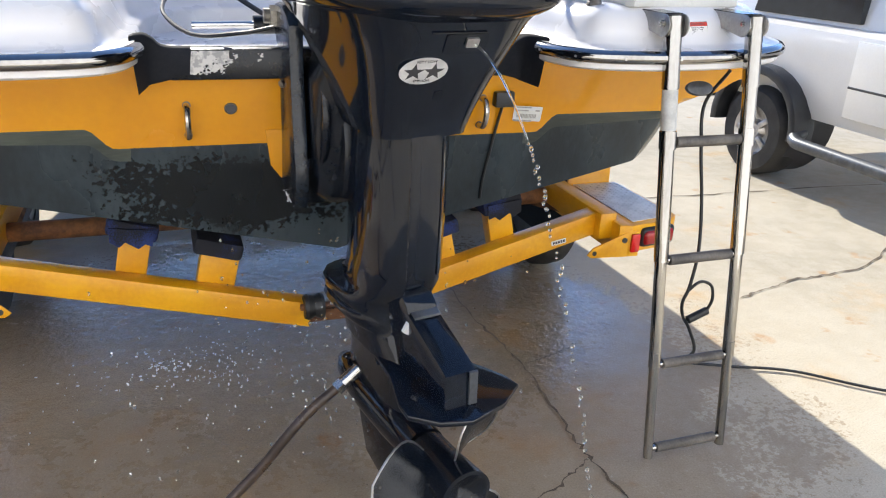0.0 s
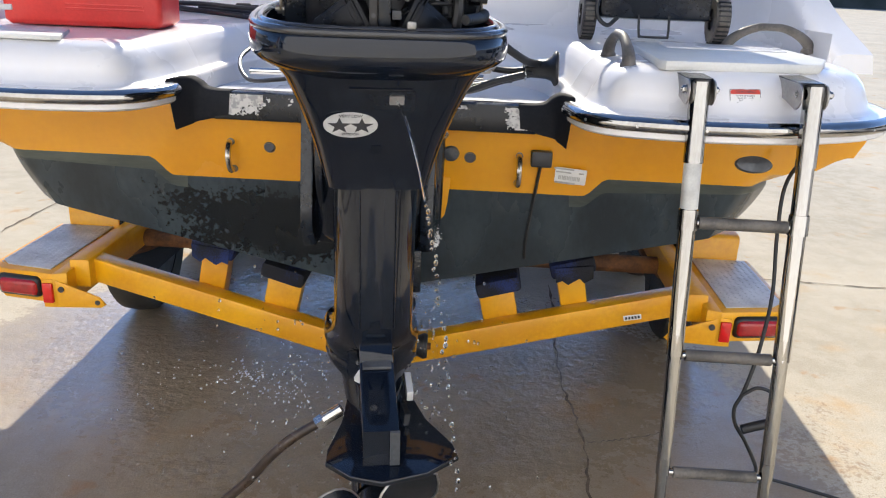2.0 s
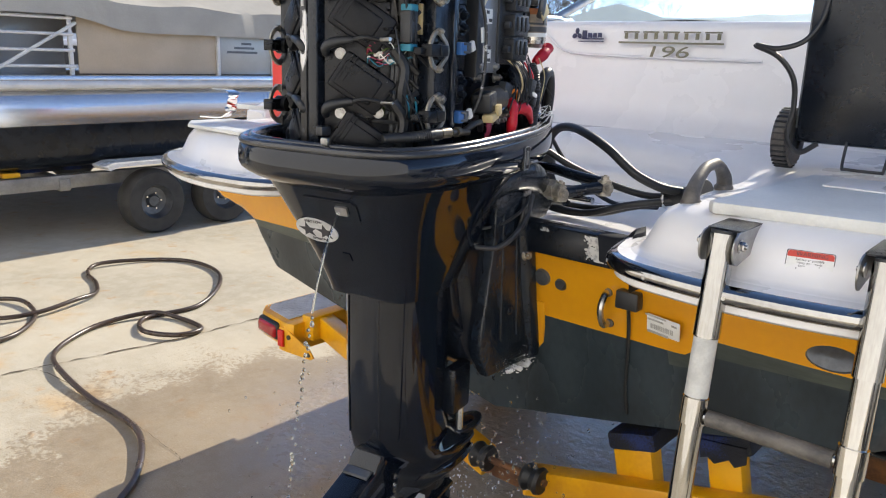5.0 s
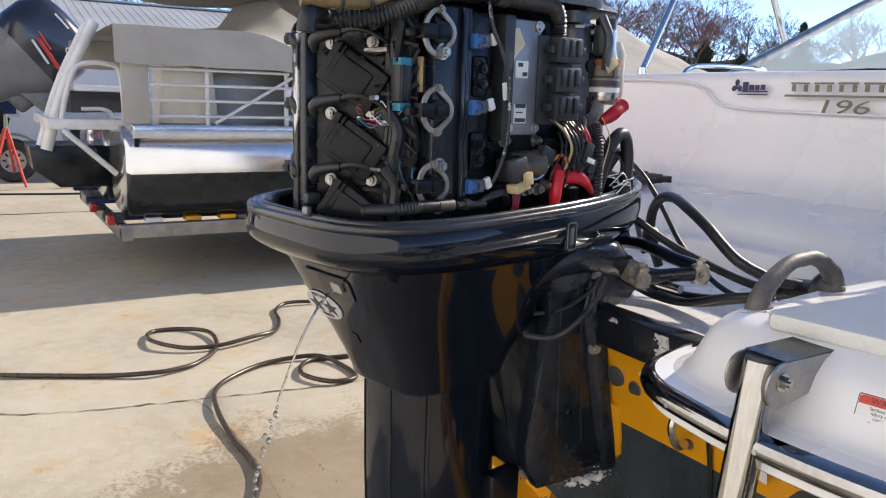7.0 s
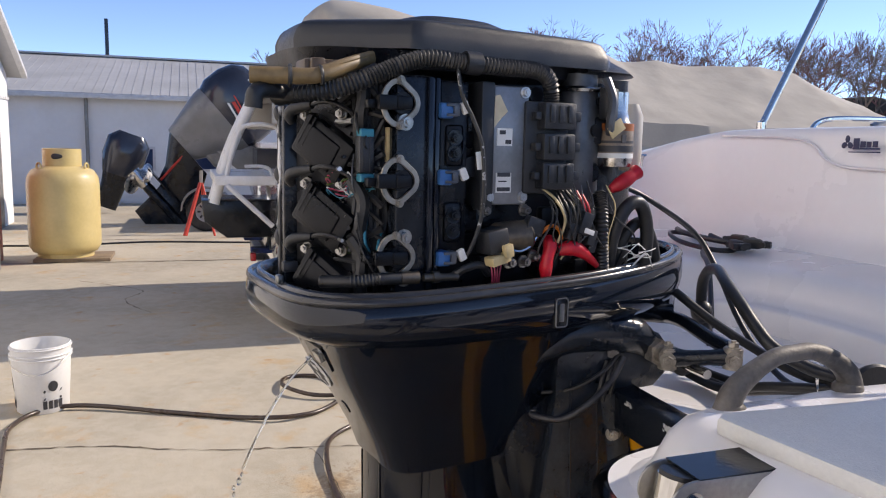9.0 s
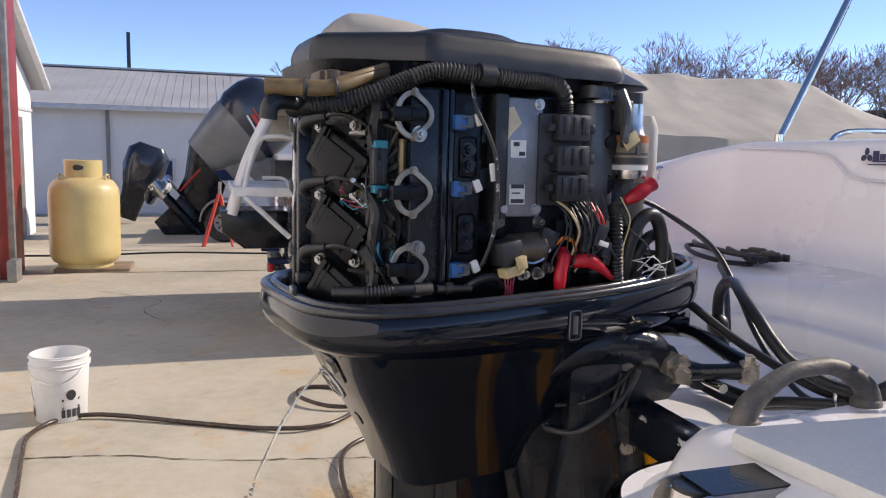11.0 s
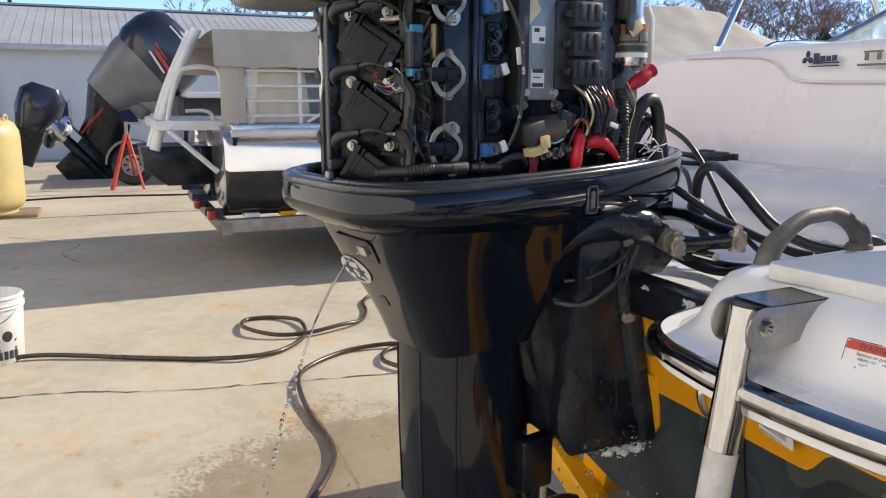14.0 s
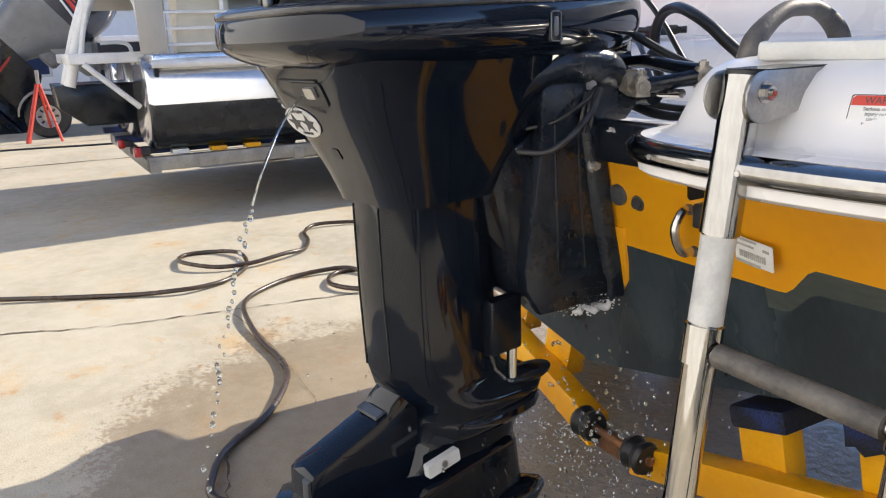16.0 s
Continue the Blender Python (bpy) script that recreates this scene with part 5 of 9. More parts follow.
# centre-rear channel with worn paint, and the two cylinder heads either side
WORN = mat("worn_paint_strip", (0.02, 0.02, 0.022), (0.62, 0.61, 0.60), 0.35, 0.2, scale=9, fine=60, stretch=(1, 1, 0.4), contrast=(0.50, 0.53))
mp("rear_channel", box(bmn(), (0.036, -0.395, 1.41), (0.010, 0.070, 0.27), 0.002), SATIN, "black upright rear plate", pw)
mp("worn_edge", box(bmn(), (0.012, -0.428, 1.41), (0.014, 0.010, 0.27), 0.002), WORN, "plate edge worn to bare metal", pw)
mp("channel_flange", box(bmn(), (0.030, -0.428, 1.41), (0.020, 0.006, 0.27), 0.002), SATIN, "", pw)
bm = bmn()
for z in (1.30, 1.36, 1.43, 1.50):
    cyl(bm, (0.012, -0.4336, z), (0.012, -0.432, z), 0.004, seg=8)
mp("channel_holes", bm, INK, "", pw, kind="stuff")
FLIP = Matrix.Diagonal((-1, 1, 1, 1))
HEAD = Matrix(((0.80, 0, 0.60), (0.60, 0, -0.80), (0, 1, 0)))      # a face that looks aft and to starboard: its x, its y up, its outward z


COIL = mat("coil_black", (0.004, 0.005, 0.007), (0.009, 0.010, 0.013), 0.30, spec=0.22, scale=14, fine=160, rvar=0.15, bump=0.0003, bscale=300)


DULL = mat("dull_plated_steel", (0.42, 0.41, 0.39), (0.26, 0.25, 0.24), 0.30, 0.9, scale=30, fine=200)


CLAMPM = mat("tarnished_clamp_steel", (0.42, 0.385, 0.33), (0.24, 0.22, 0.19), 0.42, 0.65, scale=40, fine=240)


def bank(s):
    """One cylinder bank: coils, plug leads, fuel rail with injectors, air rail bolts. s: 1 starboard, -1 port (its mirror image)."""
    def bp(name, bm, material, label="", parent=None, **more):
        if s > 0:
            return mp(name, bm, material, label, parent, **more)
        bm.transform(TWIST[0])
        bm.transform(FLIP)
        keep, TWIST[0] = TWIST[0], Matrix()
        ob = mp(name, bm, material, label, parent, **more)
        TWIST[0] = keep
        return ob

    def at(u, v, w, c):
        return Vector(c) + HEAD @ Vector((u, v, w))
    # cylinder head cover behind the coils
    bm = bmn()
    box(bm, at(0.02, 0, -0.030, (0.085, -0.385, 1.415)), (0.16, 0.29, 0.05), 0.010, HEAD)
    hd = bp("cylinder_head", bm, CAST, "", pw)
    for z in (1.483, 1.382, 1.284):
        c = (0.096, -0.380, z)
        R = HEAD @ Matrix.Rotation(radians(-33), 3, "Z")
        bm = bmn()
        box(bm, at(0, 0, 0.000, c), (0.098, 0.066, 0.030), 0.006, R)
        box(bm, at(-0.006, 0.002, 0.014, c), (0.070, 0.046, 0.010), 0.004, R)
        for q in (-0.030, -0.022):
            box(bm, at(q * 0.84, -q * 0.54 + 0.012, 0.0165, c), (0.003, 0.048, 0.006), 0.001, R)
        co = bp("ignition_coil", bm, COIL, "black ignition coil", pw)
        for du, dv in ((0.028, 0.050), (-0.036, 0.048)):
            bm = bmn()
            bolt(bm, at(du, dv, 0.0, c), HEAD @ Vector((0, 0, 1)), 0.0065, 0.008)
            bp("coil_bolt", bm, DULL, "dull coil bolt", co)
    for z in (1.540, 1.447, 1.347):
        bm = bmn()
        sweep(bm, [(0.052, -0.420, z - 0.020), (0.056, -0.426, z - 0.010), (0.064, -0.424, z - 0.002), (0.080, -0.412, z + 0.003), (0.094, -0.402, z + 0.005)], 0.007, 10, radii=[0.006, 0.0085, 0.009, 0.0075, 0.006])
        sweep(bm, [(0.092, -0.403, z + 0.005), (0.112, -0.392, z + 0.010), (0.128, -0.374, z + 0.006), (0.138, -0.355, z - 0.006), (0.138, -0.335, z - 0.02)], 0.0036, 8)
        bp("plug_lead", bm, RUB, "black spark plug lead", pw)
    # fuel rail
    bm = bmn()
    box(bm, (0.172, -0.280, 1.43), (0.044, 0.058, 0.315), 0.005)
    fr = bp("fuel_rail", bm, SATIN, "black upright fuel rail", pw, smooth=30)
    bp("rail_edge", box(bmn(), (0.196, -0.258, 1.43), (0.010, 0.010, 0.312), 0.003), GLOSS, "", fr)
    bp("rail_edge", box(bmn(), (0.193, -0.246, 1.43), (0.006, 0.008, 0.312), 0.002), GLOSS, "", fr)
    bp("rail_gasket", box(bmn(), (0.160, -0.3105, 1.49), (0.016, 0.006, 0.050), 0.001), CREAM, "", fr)
    for i, z in enumerate((1.548, 1.440, 1.332)):
        y = -0.305 - 0.004 * (i == 2)
        egg = [(0.031, 0.0), (0.027, 0.011), (0.016, 0.020), (0.002, 0.029), (-0.012, 0.030), (-0.026, 0.020), (-0.033, 0.0)]
        ring = egg + [(u, -v) for u, v in egg[1:-1][::-1]]
        bm = bmn()
        mid = curve([(0.0, y + u * 0.82, z + v * 0.98) for u, v in ring], 5, True)
        rings = []
        for k in range(len(mid) + 1):
            p, t = mid[k % len(mid)], (mid[(k + 1) % len(mid)] - mid[k % len(mid) - 1]).normalized()
            o = Vector((0, t.z, -t.y))
            rings.append([p + o * e + Vector((x, 0, 0)) for e, x in ((-0.0044, 0.1975), (0.0034, 0.1975), (0.0034, 0.2010), (0.0028, 0.2018), (-0.0038, 0.2018), (-0.0044, 0.2010))])
        loft(bm, rings, caps=(False, False))
        bmesh.ops.recalc_face_normals(bm, faces=bm.faces)
        cl_ = bp("injector_clamp", bm, CLAMPM, "dull steel injector clamp", pw)
        for dz in (0.031, -0.031):
            bm = bmn()
            lathe(bm, [(0.0, -0.003), (0.0060, -0.003), (0.0060, 0.003), (0.0, 0.003)], (0.200, y - 0.001, z + dz), (1, 0, 0), 14)
            bolt(bm, (0.203, y - 0.001, z + dz), (1, 0, 0), 0.0038, 0.004)
            bp("clamp_screw", bm, CLAMPM, "", cl_)
        bm = bmn()
        cyl(bm, (0.178, y + 0.002, z), (0.202, y + 0.002, z), 0.0150, seg=18), box(bm, (0.206, y + 0.002, z), (0.010, 0.022, 0.018), 0.002)
        box(bm, (0.198, y - 0.018, z), (0.022, 0.034, 0.020), 0.002), box(bm, (0.188, y - 0.040, z - 0.002), (0.016, 0.014, 0.012), 0.002)
        bp("injector_body", bm, COIL, "black injector", cl_)
    for z in (1.522, 1.360, 1.300):
        bm = bmn()
        bolt(bm, (0.194, -0.296, z), (1, 0, 0), 0.0080, 0.009)
        bp("rail_bolt", bm, DULL, "bright flange bolt", fr)
    # second rail with paired bolts, blue connectors
    bm = bmn()
    box(bm, (0.160, -0.212, 1.44), (0.04, 0.046, 0.29), 0.006)
    ar = bp("air_rail", bm, CAST, "", pw)
    for zc in (1.491, 1.378):
        bp("bolt_plate", box(bmn(), (0.182, -0.214, zc), (0.006, 0.028, 0.060), 0.006), CAST, "", ar)
    for z in (1.502, 1.480, 1.389, 1.366):
        bm = bmn()
        bolt(bm, (0.185, -0.214, z), (1, 0, 0), 0.0072, 0.008)
        torus(bm, (0.186, -0.214, z), 0.0115, 0.0015, (1, 0, 0), 14, 6)
        bp("paired_bolt", bm, SATIN, "", ar)
    for z in (1.540, 1.445, 1.327):
        bm = bmn()
        box(bm, (0.192, -0.236, z), (0.028, 0.020, 0.022), 0.003)
        bc = bp("blue_plug", bm, BLUE, "blue wire connector", pw)
        bm = bmn()
        box(bm, (0.198, -0.222, z + 0.002), (0.022, 0.010, 0.018), 0.002), box(bm, (0.206, -0.229, z + 0.008), (0.006, 0.018, 0.004), 0.001), box(bm, (0.206, -0.229, z - 0.006), (0.006, 0.018, 0.004), 0.001)
        bp("plug_clip", bm, GREYM, "", bc)
        bm = bmn()
        box(bm, (0.204, -0.208, z + 0.005), (0.008, 0.012, 0.018), 0.002, rotz(0, 24))
        bp("white_tag", bm, WHITE, "", bc)


bank(1), bank(-1)
# harness trunk between the coils and the rail
rr = random.Random(3)
for k in range(8):
    y0 = -0.350 + 0.005 * k
    bm = sweep(bmn(), [(0.132 + 0.006 * rr.random() + 0.003 * k, y0 + rr.uniform(-0.006, 0.006), 1.575 - 0.047 * j + rr.uniform(-0.006, 0.006)) for j in range(7)], 0.0055, 7)
    mp("harness_wire", bm, RUB, "black upright harness wire", pw)
for k, z in enumerate((1.595, 1.44, 1.355)):
    mp("harness_sleeve", sweep(bmn(), [(0.145, -0.358, z), (0.158, -0.345, z - 0.03), (0.155, -0.348, z - 0.07), (0.150, -0.340, z - 0.10)], 0.010, 8), RUB, "", pw)
TEAL = mat("teal_wire", (0.02, 0.22, 0.32), (0.015, 0.16, 0.24), 0.4, scale=30)
PINK = mat("pink_wire", (0.42, 0.05, 0.10), (0.30, 0.04, 0.08), 0.4, scale=30)
for z in (1.506, 1.443):
    bm = bmn()
    box(bm, (0.166, -0.345, z), (0.022, 0.020, 0.012), 0.002)
    mp("teal_connector", bm, TEAL, "pale blue connector", pw)
bm = bmn()
box(bm, (0.166, -0.346, 1.476), (0.022, 0.022, 0.052), 0.003), box(bm, (0.176, -0.352, 1.476), (0.004, 0.004, 0.050), 0.001), box(bm, (0.176, -0.341, 1.476), (0.004, 0.004, 0.050), 0.001)
mp("black_connector", bm, PLAST, "", pw)
for m_, sd in ((PINK, 21), (TEAL, 22), (WHITE, 23), (GREEN, 24), (PINK, 25)):
    rr = random.Random(sd)
    bm = bmn()
    for k in range(3):
        u = rr.uniform(0.100, 0.135)
        y, z = -0.385 + (u - 0.10) * 0.9, 1.425 + rr.uniform(-0.014, 0.014)
        sweep(bm, [(u, y, z), (u + 0.008, y - 0.006, z + rr.uniform(0.0, 0.014)), (u + 0.016, y + 0.012, z + rr.uniform(-0.01, 0.01)), (u + 0.03, y + 0.026, z + 0.012)], 0.0011, 5)
    mp("wire_tuft", bm, m_, "", pw, kind="stuff")
bm = bmn()
lathe(bm, [(0.0, -0.012), (0.005, -0.010), (0.006, 0.0), (0.015, 0.002), (0.016, 0.010), (0.015, 0.020), (0.006, 0.022), (0.005, 0.034), (0, 0.034)], (0.108, -0.345, 1.326), (0, 0, 1), 16)
gcx = mp("fuel_check_valve", bm, GREEN, "small olive green valve", pw)
mp("valve_hose", sweep(bmn(), [(0.108, -0.345, 1.315), (0.112, -0.348, 1.298), (0.118, -0.35, 1.28), (0.118, -0.345, 1.25)], 0.0045, 8), RUB, "", gcx)
mp("valve_line", sweep(bmn(), [(0.108, -0.345, 1.358), (0.100, -0.36, 1.372), (0.108, -0.37, 1.385), (0.130, -0.358, 1.388), (0.15, -0.34, 1.38)], 0.003, 6), RUB, "", gcx)
rr = random.Random(31)
for k in range(12):
    z = 1.58 - 0.024 * k
    mp("small_hose", sweep(bmn(), [(0.09, -0.36, z), (0.118, -0.365 + rr.uniform(-0.01, 0.01), z + rr.uniform(-0.02, 0.02)), (0.15, -0.340, z + rr.uniform(-0.03, 0.03)), (0.168, -0.318, z + rr.uniform(-0.02, 0.02))], rr.uniform(0.003, 0.006), 6), RUB, "", pw)
for k in range(16):                                  # spring clips and studs that glint in the dark
    mp("clip_stud", cyl(bmn(), (0.10 + rr.uniform(0, 0.05), -0.372 + rr.uniform(0, 0.03), 1.30 + 0.017 * k), (0.11 + rr.uniform(0, 0.05), -0.380 + rr.uniform(0, 0.03), 1.302 + 0.017 * k), rr.uniform(0.002, 0.0045), seg=8), ALU if k % 2 else CAST, "", pw)

# white-striped cable that hangs down the air rail
bm = bmn()
sweep(bm, [(0.206, -0.222, 1.600), (0.212, -0.216, 1.56), (0.214, -0.200, 1.53), (0.216, -0.185, 1.49), (0.216, -0.180, 1.43), (0.214, -0.184, 1.38), (0.208, -0.196, 1.34), (0.200, -0.205, 1.325)], 0.0030, 7)
mp("striped_cable", bm, mat("flecked_cable", (0.03, 0.03, 0.03), (0.42, 0.42, 0.42), 0.5, scale=60, fine=300, contrast=(0.60, 0.64)), "black and white flecked cable", pw)
mp("cable_flag", box(bmn(), (0.212, -0.187, 1.47), (0.003, 0.009, 0.026), 0.001, rotz(0, 8)), WHITE, "white cable flag", pw)

# control module with stickers
bm = bmn()
box(bm, (0.168, -0.122, 1.492), (0.044, 0.060, 0.178), 0.004)
ecu = mp("control_module", bm, mat("cast_grey_module", (0.27, 0.28, 0.30), (0.20, 0.208, 0.22), 0.36, 0.5, scale=18, fine=160), "grey metal control module", pw)
bm = bmn()
box(bm, (0.170, -0.164, 1.490), (0.048, 0.022, 0.190), 0.003)
mp("module_edge", bm, PLAST, "", ecu)
poly = [(-0.012, 0.02), (-0.004, 0.022), (0.010, -0.002), (0.004, -0.008), (-0.006, -0.018), (-0.013, -0.028)]
bm = bmn()
prism(bm, [(-0.140 + x, 1.545 + z) for x, z in poly], "x", 0.190, 0.1915)
mp("torn_label", bm, mat("old_label", (0.68, 0.60, 0.42), (0.55, 0.48, 0.33), 0.6, scale=30), "torn cream label", ecu, smooth=0)
for z, h in ((1.505, 0.026), (1.437, 0.030)):
    bm = bmn()
    box(bm, (0.1908, -0.134, z), (0.0015, 0.026, h))
    lb = mp("module_label", bm, WHITE, "white printed label", ecu, smooth=0)
for y, z, w, h in ((-0.134, 1.449, 0.022, 0.006), (-0.134, 1.427, 0.022, 0.006), (-0.138, 1.512, 0.010, 0.006), (-0.128, 1.498, 0.010, 0.006), (-0.136, 1.439, 0.014, 0.002)):
    mp("print_bar", box(bmn(), (0.1917, y, z), (0.001, w, h)), INK, "", ecu, smooth=0)
bm = bmn()
for y, z in ((-0.158, 1.415), (-0.100, 1.415), (-0.100, 1.572)):
    bolt(bm, (0.190, y, z), (1, 0, 0), 0.006, 0.005)
mp("module_screws", bm, ALU, "", ecu, kind="stuff")
# fuse and relay box: three stacked lids
bm = bmn()
box(bm, (0.172, -0.062, 1.49), (0.046, 0.078, 0.140), 0.004)
fb = mp("fuse_box", bm, PLAST, "black relay box with three lids", pw)
for z in (1.538, 1.492, 1.448):
    bm = bmn()
    box(bm, (0.204, -0.052, z), (0.026, 0.056, 0.040), 0.003)
    lid = mp("relay_lid", bm, PLAST, "", fb)
    bm = bmn()
    for d in (-0.016, 0.0, 0.016):
        box(bm, (0.2185, -0.052 + d, z + 0.003), (0.004, 0.009, 0.026), 0.001)
    box(bm, (0.206, -0.018, z), (0.014, 0.012, 0.014), 0.002), box(bm, (0.206, -0.088, z), (0.014, 0.010, 0.012), 0.002)
    mp("lid_clip", bm, PLAST, "", lid)
# starter motor and its band, oil reservoir behind
bm = bmn()
lathe(bm, [(0.0, 0.0), (0.032, 0.0), (0.036, 0.01), (0.036, 0.19), (0.030, 0.21), (0.030, 0.235), (0, 0.235)], (0.135, 0.035, 1.375), (0, 0, 1), 24)
stt = mp("starter_motor", bm, GREYM, "dark grey starter motor", pw)
mp("starter_strap", torus(bmn(), (0.135, 0.035, 1.585), 0.036, 0.005, (0, 0, 1), 24, 6), BRUSH, "steel strap", stt)
bm = bmn()
lathe(bm, [(0.0, 0.0), (0.028, 0.0), (0.030, 0.008), (0.030, 0.066), (0.024, 0.074), (0.020, 0.09), (0.020, 0.12), (0.0, 0.12)], (0.165, 0.088, 1.462), (0, 0, 1), 26)
fl = mp("fuel_filter", bm, BRUSH, "fuel filter canister with a black and white label", pw)
LBL = [((1.476, 0.046), mat("soiled_filter_label", (0.30, 0.24, 0.18), (0.16, 0.125, 0.10), 0.45, scale=50, fine=260), 0.0306), ((1.476, 0.008), WHITE, 0.0310), ((1.486, 0.010), INK, 0.0309), ((1.500, 0.004), INK, 0.0309), ((1.520, 0.012), mat("orange_band", (0.40, 0.12, 0.03), None, 0.5), 0.0309)]
for (z, h), m_, r in LBL:
    mp("filter_label", cyl(bmn(), (0.165, 0.088, z), (0.165, 0.088, z + h), r, seg=28, caps=False), m_, "", fl)
mp("warning_glyph", box(bmn(), (0.196, 0.083, 1.507), (0.002, 0.010, 0.012), 0, rotz(12)), INK, "", fl)
bm = bmn()
cyl(bm, (0.165, 0.088, 1.545), (0.165, 0.088, 1.60), 0.018)
box(bm, (0.18, 0.062, 1.562), (0.02, 0.03, 0.05), 0.004, rotz(20))
mp("filter_head", bm, PLAST, "", fl)
bm = bmn()
sweep(bm, [(0.190, 0.048, 1.60), (0.205, 0.052, 1.565), (0.207, 0.046, 1.53), (0.200, 0.052, 1.515)], 0.0075, 8)
mp("filter_hose", bm, GREYM, "", fl)
mp("paper_tag", box(bmn(), (0.208, 0.058, 1.523), (0.003, 0.030, 0.020), 0.001, rotz(0, 35)), CREAM, "cream paper tag", fl)
mp("clear_cup", lathe(bmn(), [(0.0, 0.0), (0.016, 0.0), (0.020, 0.02), (0.020, 0.09), (0.012, 0.11), (0, 0.11)], (0.155, 0.128, 1.455), (0, 0, 1), 20), mat("milky_plastic", (0.55, 0.50, 0.42), (0.45, 0.40, 0.34), 0.3), "milky reservoir", pw)
# solenoid, relay, red battery boots, loops of cable at the front of the tray
bm = bmn()
lathe(bm, [(0.0, 0.0), (0.022, 0.0), (0.024, 0.004), (0.024, 0.056), (0.020, 0.060), (0.010, 0.060), (0.010, 0.070), (0, 0.070)], (0.185, -0.145, 1.352), (0.25, 1, 0.10), 22)
so = mp("starter_solenoid", bm, BRONZE, "dull bronze starter solenoid", pw)
mp("solenoid_wire", sweep(bmn(), [(0.205, -0.135, 1.345), (0.214, -0.12, 1.335), (0.214, -0.10, 1.34), (0.212, -0.085, 1.355)], 0.0025, 6), BRUSH, "", so)
bm = bmn()
box(bm, (0.205, -0.158, 1.352), (0.036, 0.040, 0.036), 0.004, rotz(12, 10))
rl = mp("relay", bm, PLAST, "black relay with a cream connector", pw)
bm = bmn()
box(bm, (0.217, -0.154, 1.325), (0.022, 0.036, 0.014), 0.002, rotz(12, 12)), box(bm, (0.226, -0.142, 1.338), (0.010, 0.016, 0.020), 0.002, rotz(12, 12))
mp("relay_connector", bm, CREAM, "", rl)
bm = bmn()
for k in range(4):
    sweep(bm, [(0.214, -0.164 + 0.006 * k, 1.318), (0.216, -0.162 + 0.004 * k, 1.302), (0.208, -0.158 + 0.004 * k, 1.285)], 0.0014, 5)
mp("relay_wires", bm, PINK, "", rl)
bm = bmn()
sweep(bm, [(0.200, -0.055, 1.352), (0.212, -0.060, 1.338), (0.216, -0.068, 1.315), (0.212, -0.066, 1.285)], 0.011, 12, radii=[0.008, 0.0115, 0.0095, 0.0105, 0.0075])
mp("red_boot", bm, REDB, "red rubber terminal boot", pw)
bm = bmn()
sweep(bm, [(0.205, -0.040, 1.332), (0.212, -0.018, 1.336), (0.212, 0.006, 1.325), (0.204, 0.035, 1.305)], 0.011, 12, radii=[0.009, 0.0125, 0.0115, 0.0075, 0.005])
mp("red_boot", bm, REDB, "red rubber terminal boot", pw)
bm = bmn()
sweep(bm, [(0.185, 0.070, 1.425), (0.190, 0.085, 1.435), (0.192, 0.103, 1.446), (0.190, 0.118, 1.455)], 0.011, 12, radii=[0.007, 0.011, 0.0125, 0.0105, 0.013])
mp("red_boot", bm, REDB, "red rubber cap", pw)
mp("orange_wires", sweep(bmn(), [(0.206, -0.075, 1.36), (0.215, -0.062, 1.372), (0.212, -0.045, 1.366), (0.206, -0.035, 1.35)], 0.003, 6), mat("orange_wire", (0.75, 0.20, 0.01), None, 0.4), "", pw)
for k in range(5):
    mp("loose_wire", sweep(bmn(), [(0.195, -0.045 + 0.007 * k, 1.425), (0.212, -0.040 + 0.010 * k, 1.40), (0.215, -0.030 + 0.008 * k, 1.375), (0.206, -0.020 + 0.008 * k, 1.35)], 0.0022, 6), RUB, "", pw)
mp("cream_wire", sweep(bmn(), [(0.198, -0.070, 1.43), (0.214, -0.052, 1.41), (0.218, -0.038, 1.38), (0.210, -0.045, 1.345)], 0.0022, 6), CREAM, "", pw)
bm = bmn()
sweep(bm, [(0.204, -0.010, 1.425), (0.214, -0.003, 1.405), (0.216, 0.004, 1.385)], 0.0022, 6), sweep(bm, [(0.208, -0.002, 1.42), (0.216, 0.006, 1.40), (0.216, 0.010, 1.38)], 0.002, 6)
mp("red_wire", bm, REDB, "", pw)
for c, sz in (((0.214, 0.0, 1.374), (0.018, 0.020, 0.036)), ((0.216, 0.012, 1.352), (0.014, 0.014, 0.026)), ((0.212, -0.022, 1.362), (0.014, 0.016, 0.026)), ((0.206, 0.020, 1.338), (0.016, 0.014, 0.022)), ((0.208, -0.088, 1.372), (0.016, 0.030, 0.026))):
    mp("dark_connector", box(bmn(), c, sz, 0.002, rotz(0, -18)), PLAST, "", pw)
mp("connector_band", box(bmn(), (0.224, 0.004, 1.362), (0.003, 0.018, 0.008), 0.001, rotz(0, -18)), WHITE, "", pw)
mp("corrugated_hose", sweep(bmn(), [(0.19, 0.045, 1.42), (0.205, 0.040, 1.39), (0.206, 0.042, 1.34), (0.198, 0.052, 1.295)], 0.0095, 10, ribs=0.0018), RUB, "corrugated hose", pw)
mp("looped_hose", sweep(bmn(), [(0.180, 0.075, 1.30), (0.195, 0.072, 1.35), (0.198, 0.088, 1.39), (0.196, 0.112, 1.405), (0.190, 0.135, 1.392), (0.185, 0.150, 1.35), (0.175, 0.155, 1.29)], 0.0115, 12), RUB, "thick black hose loop", pw)
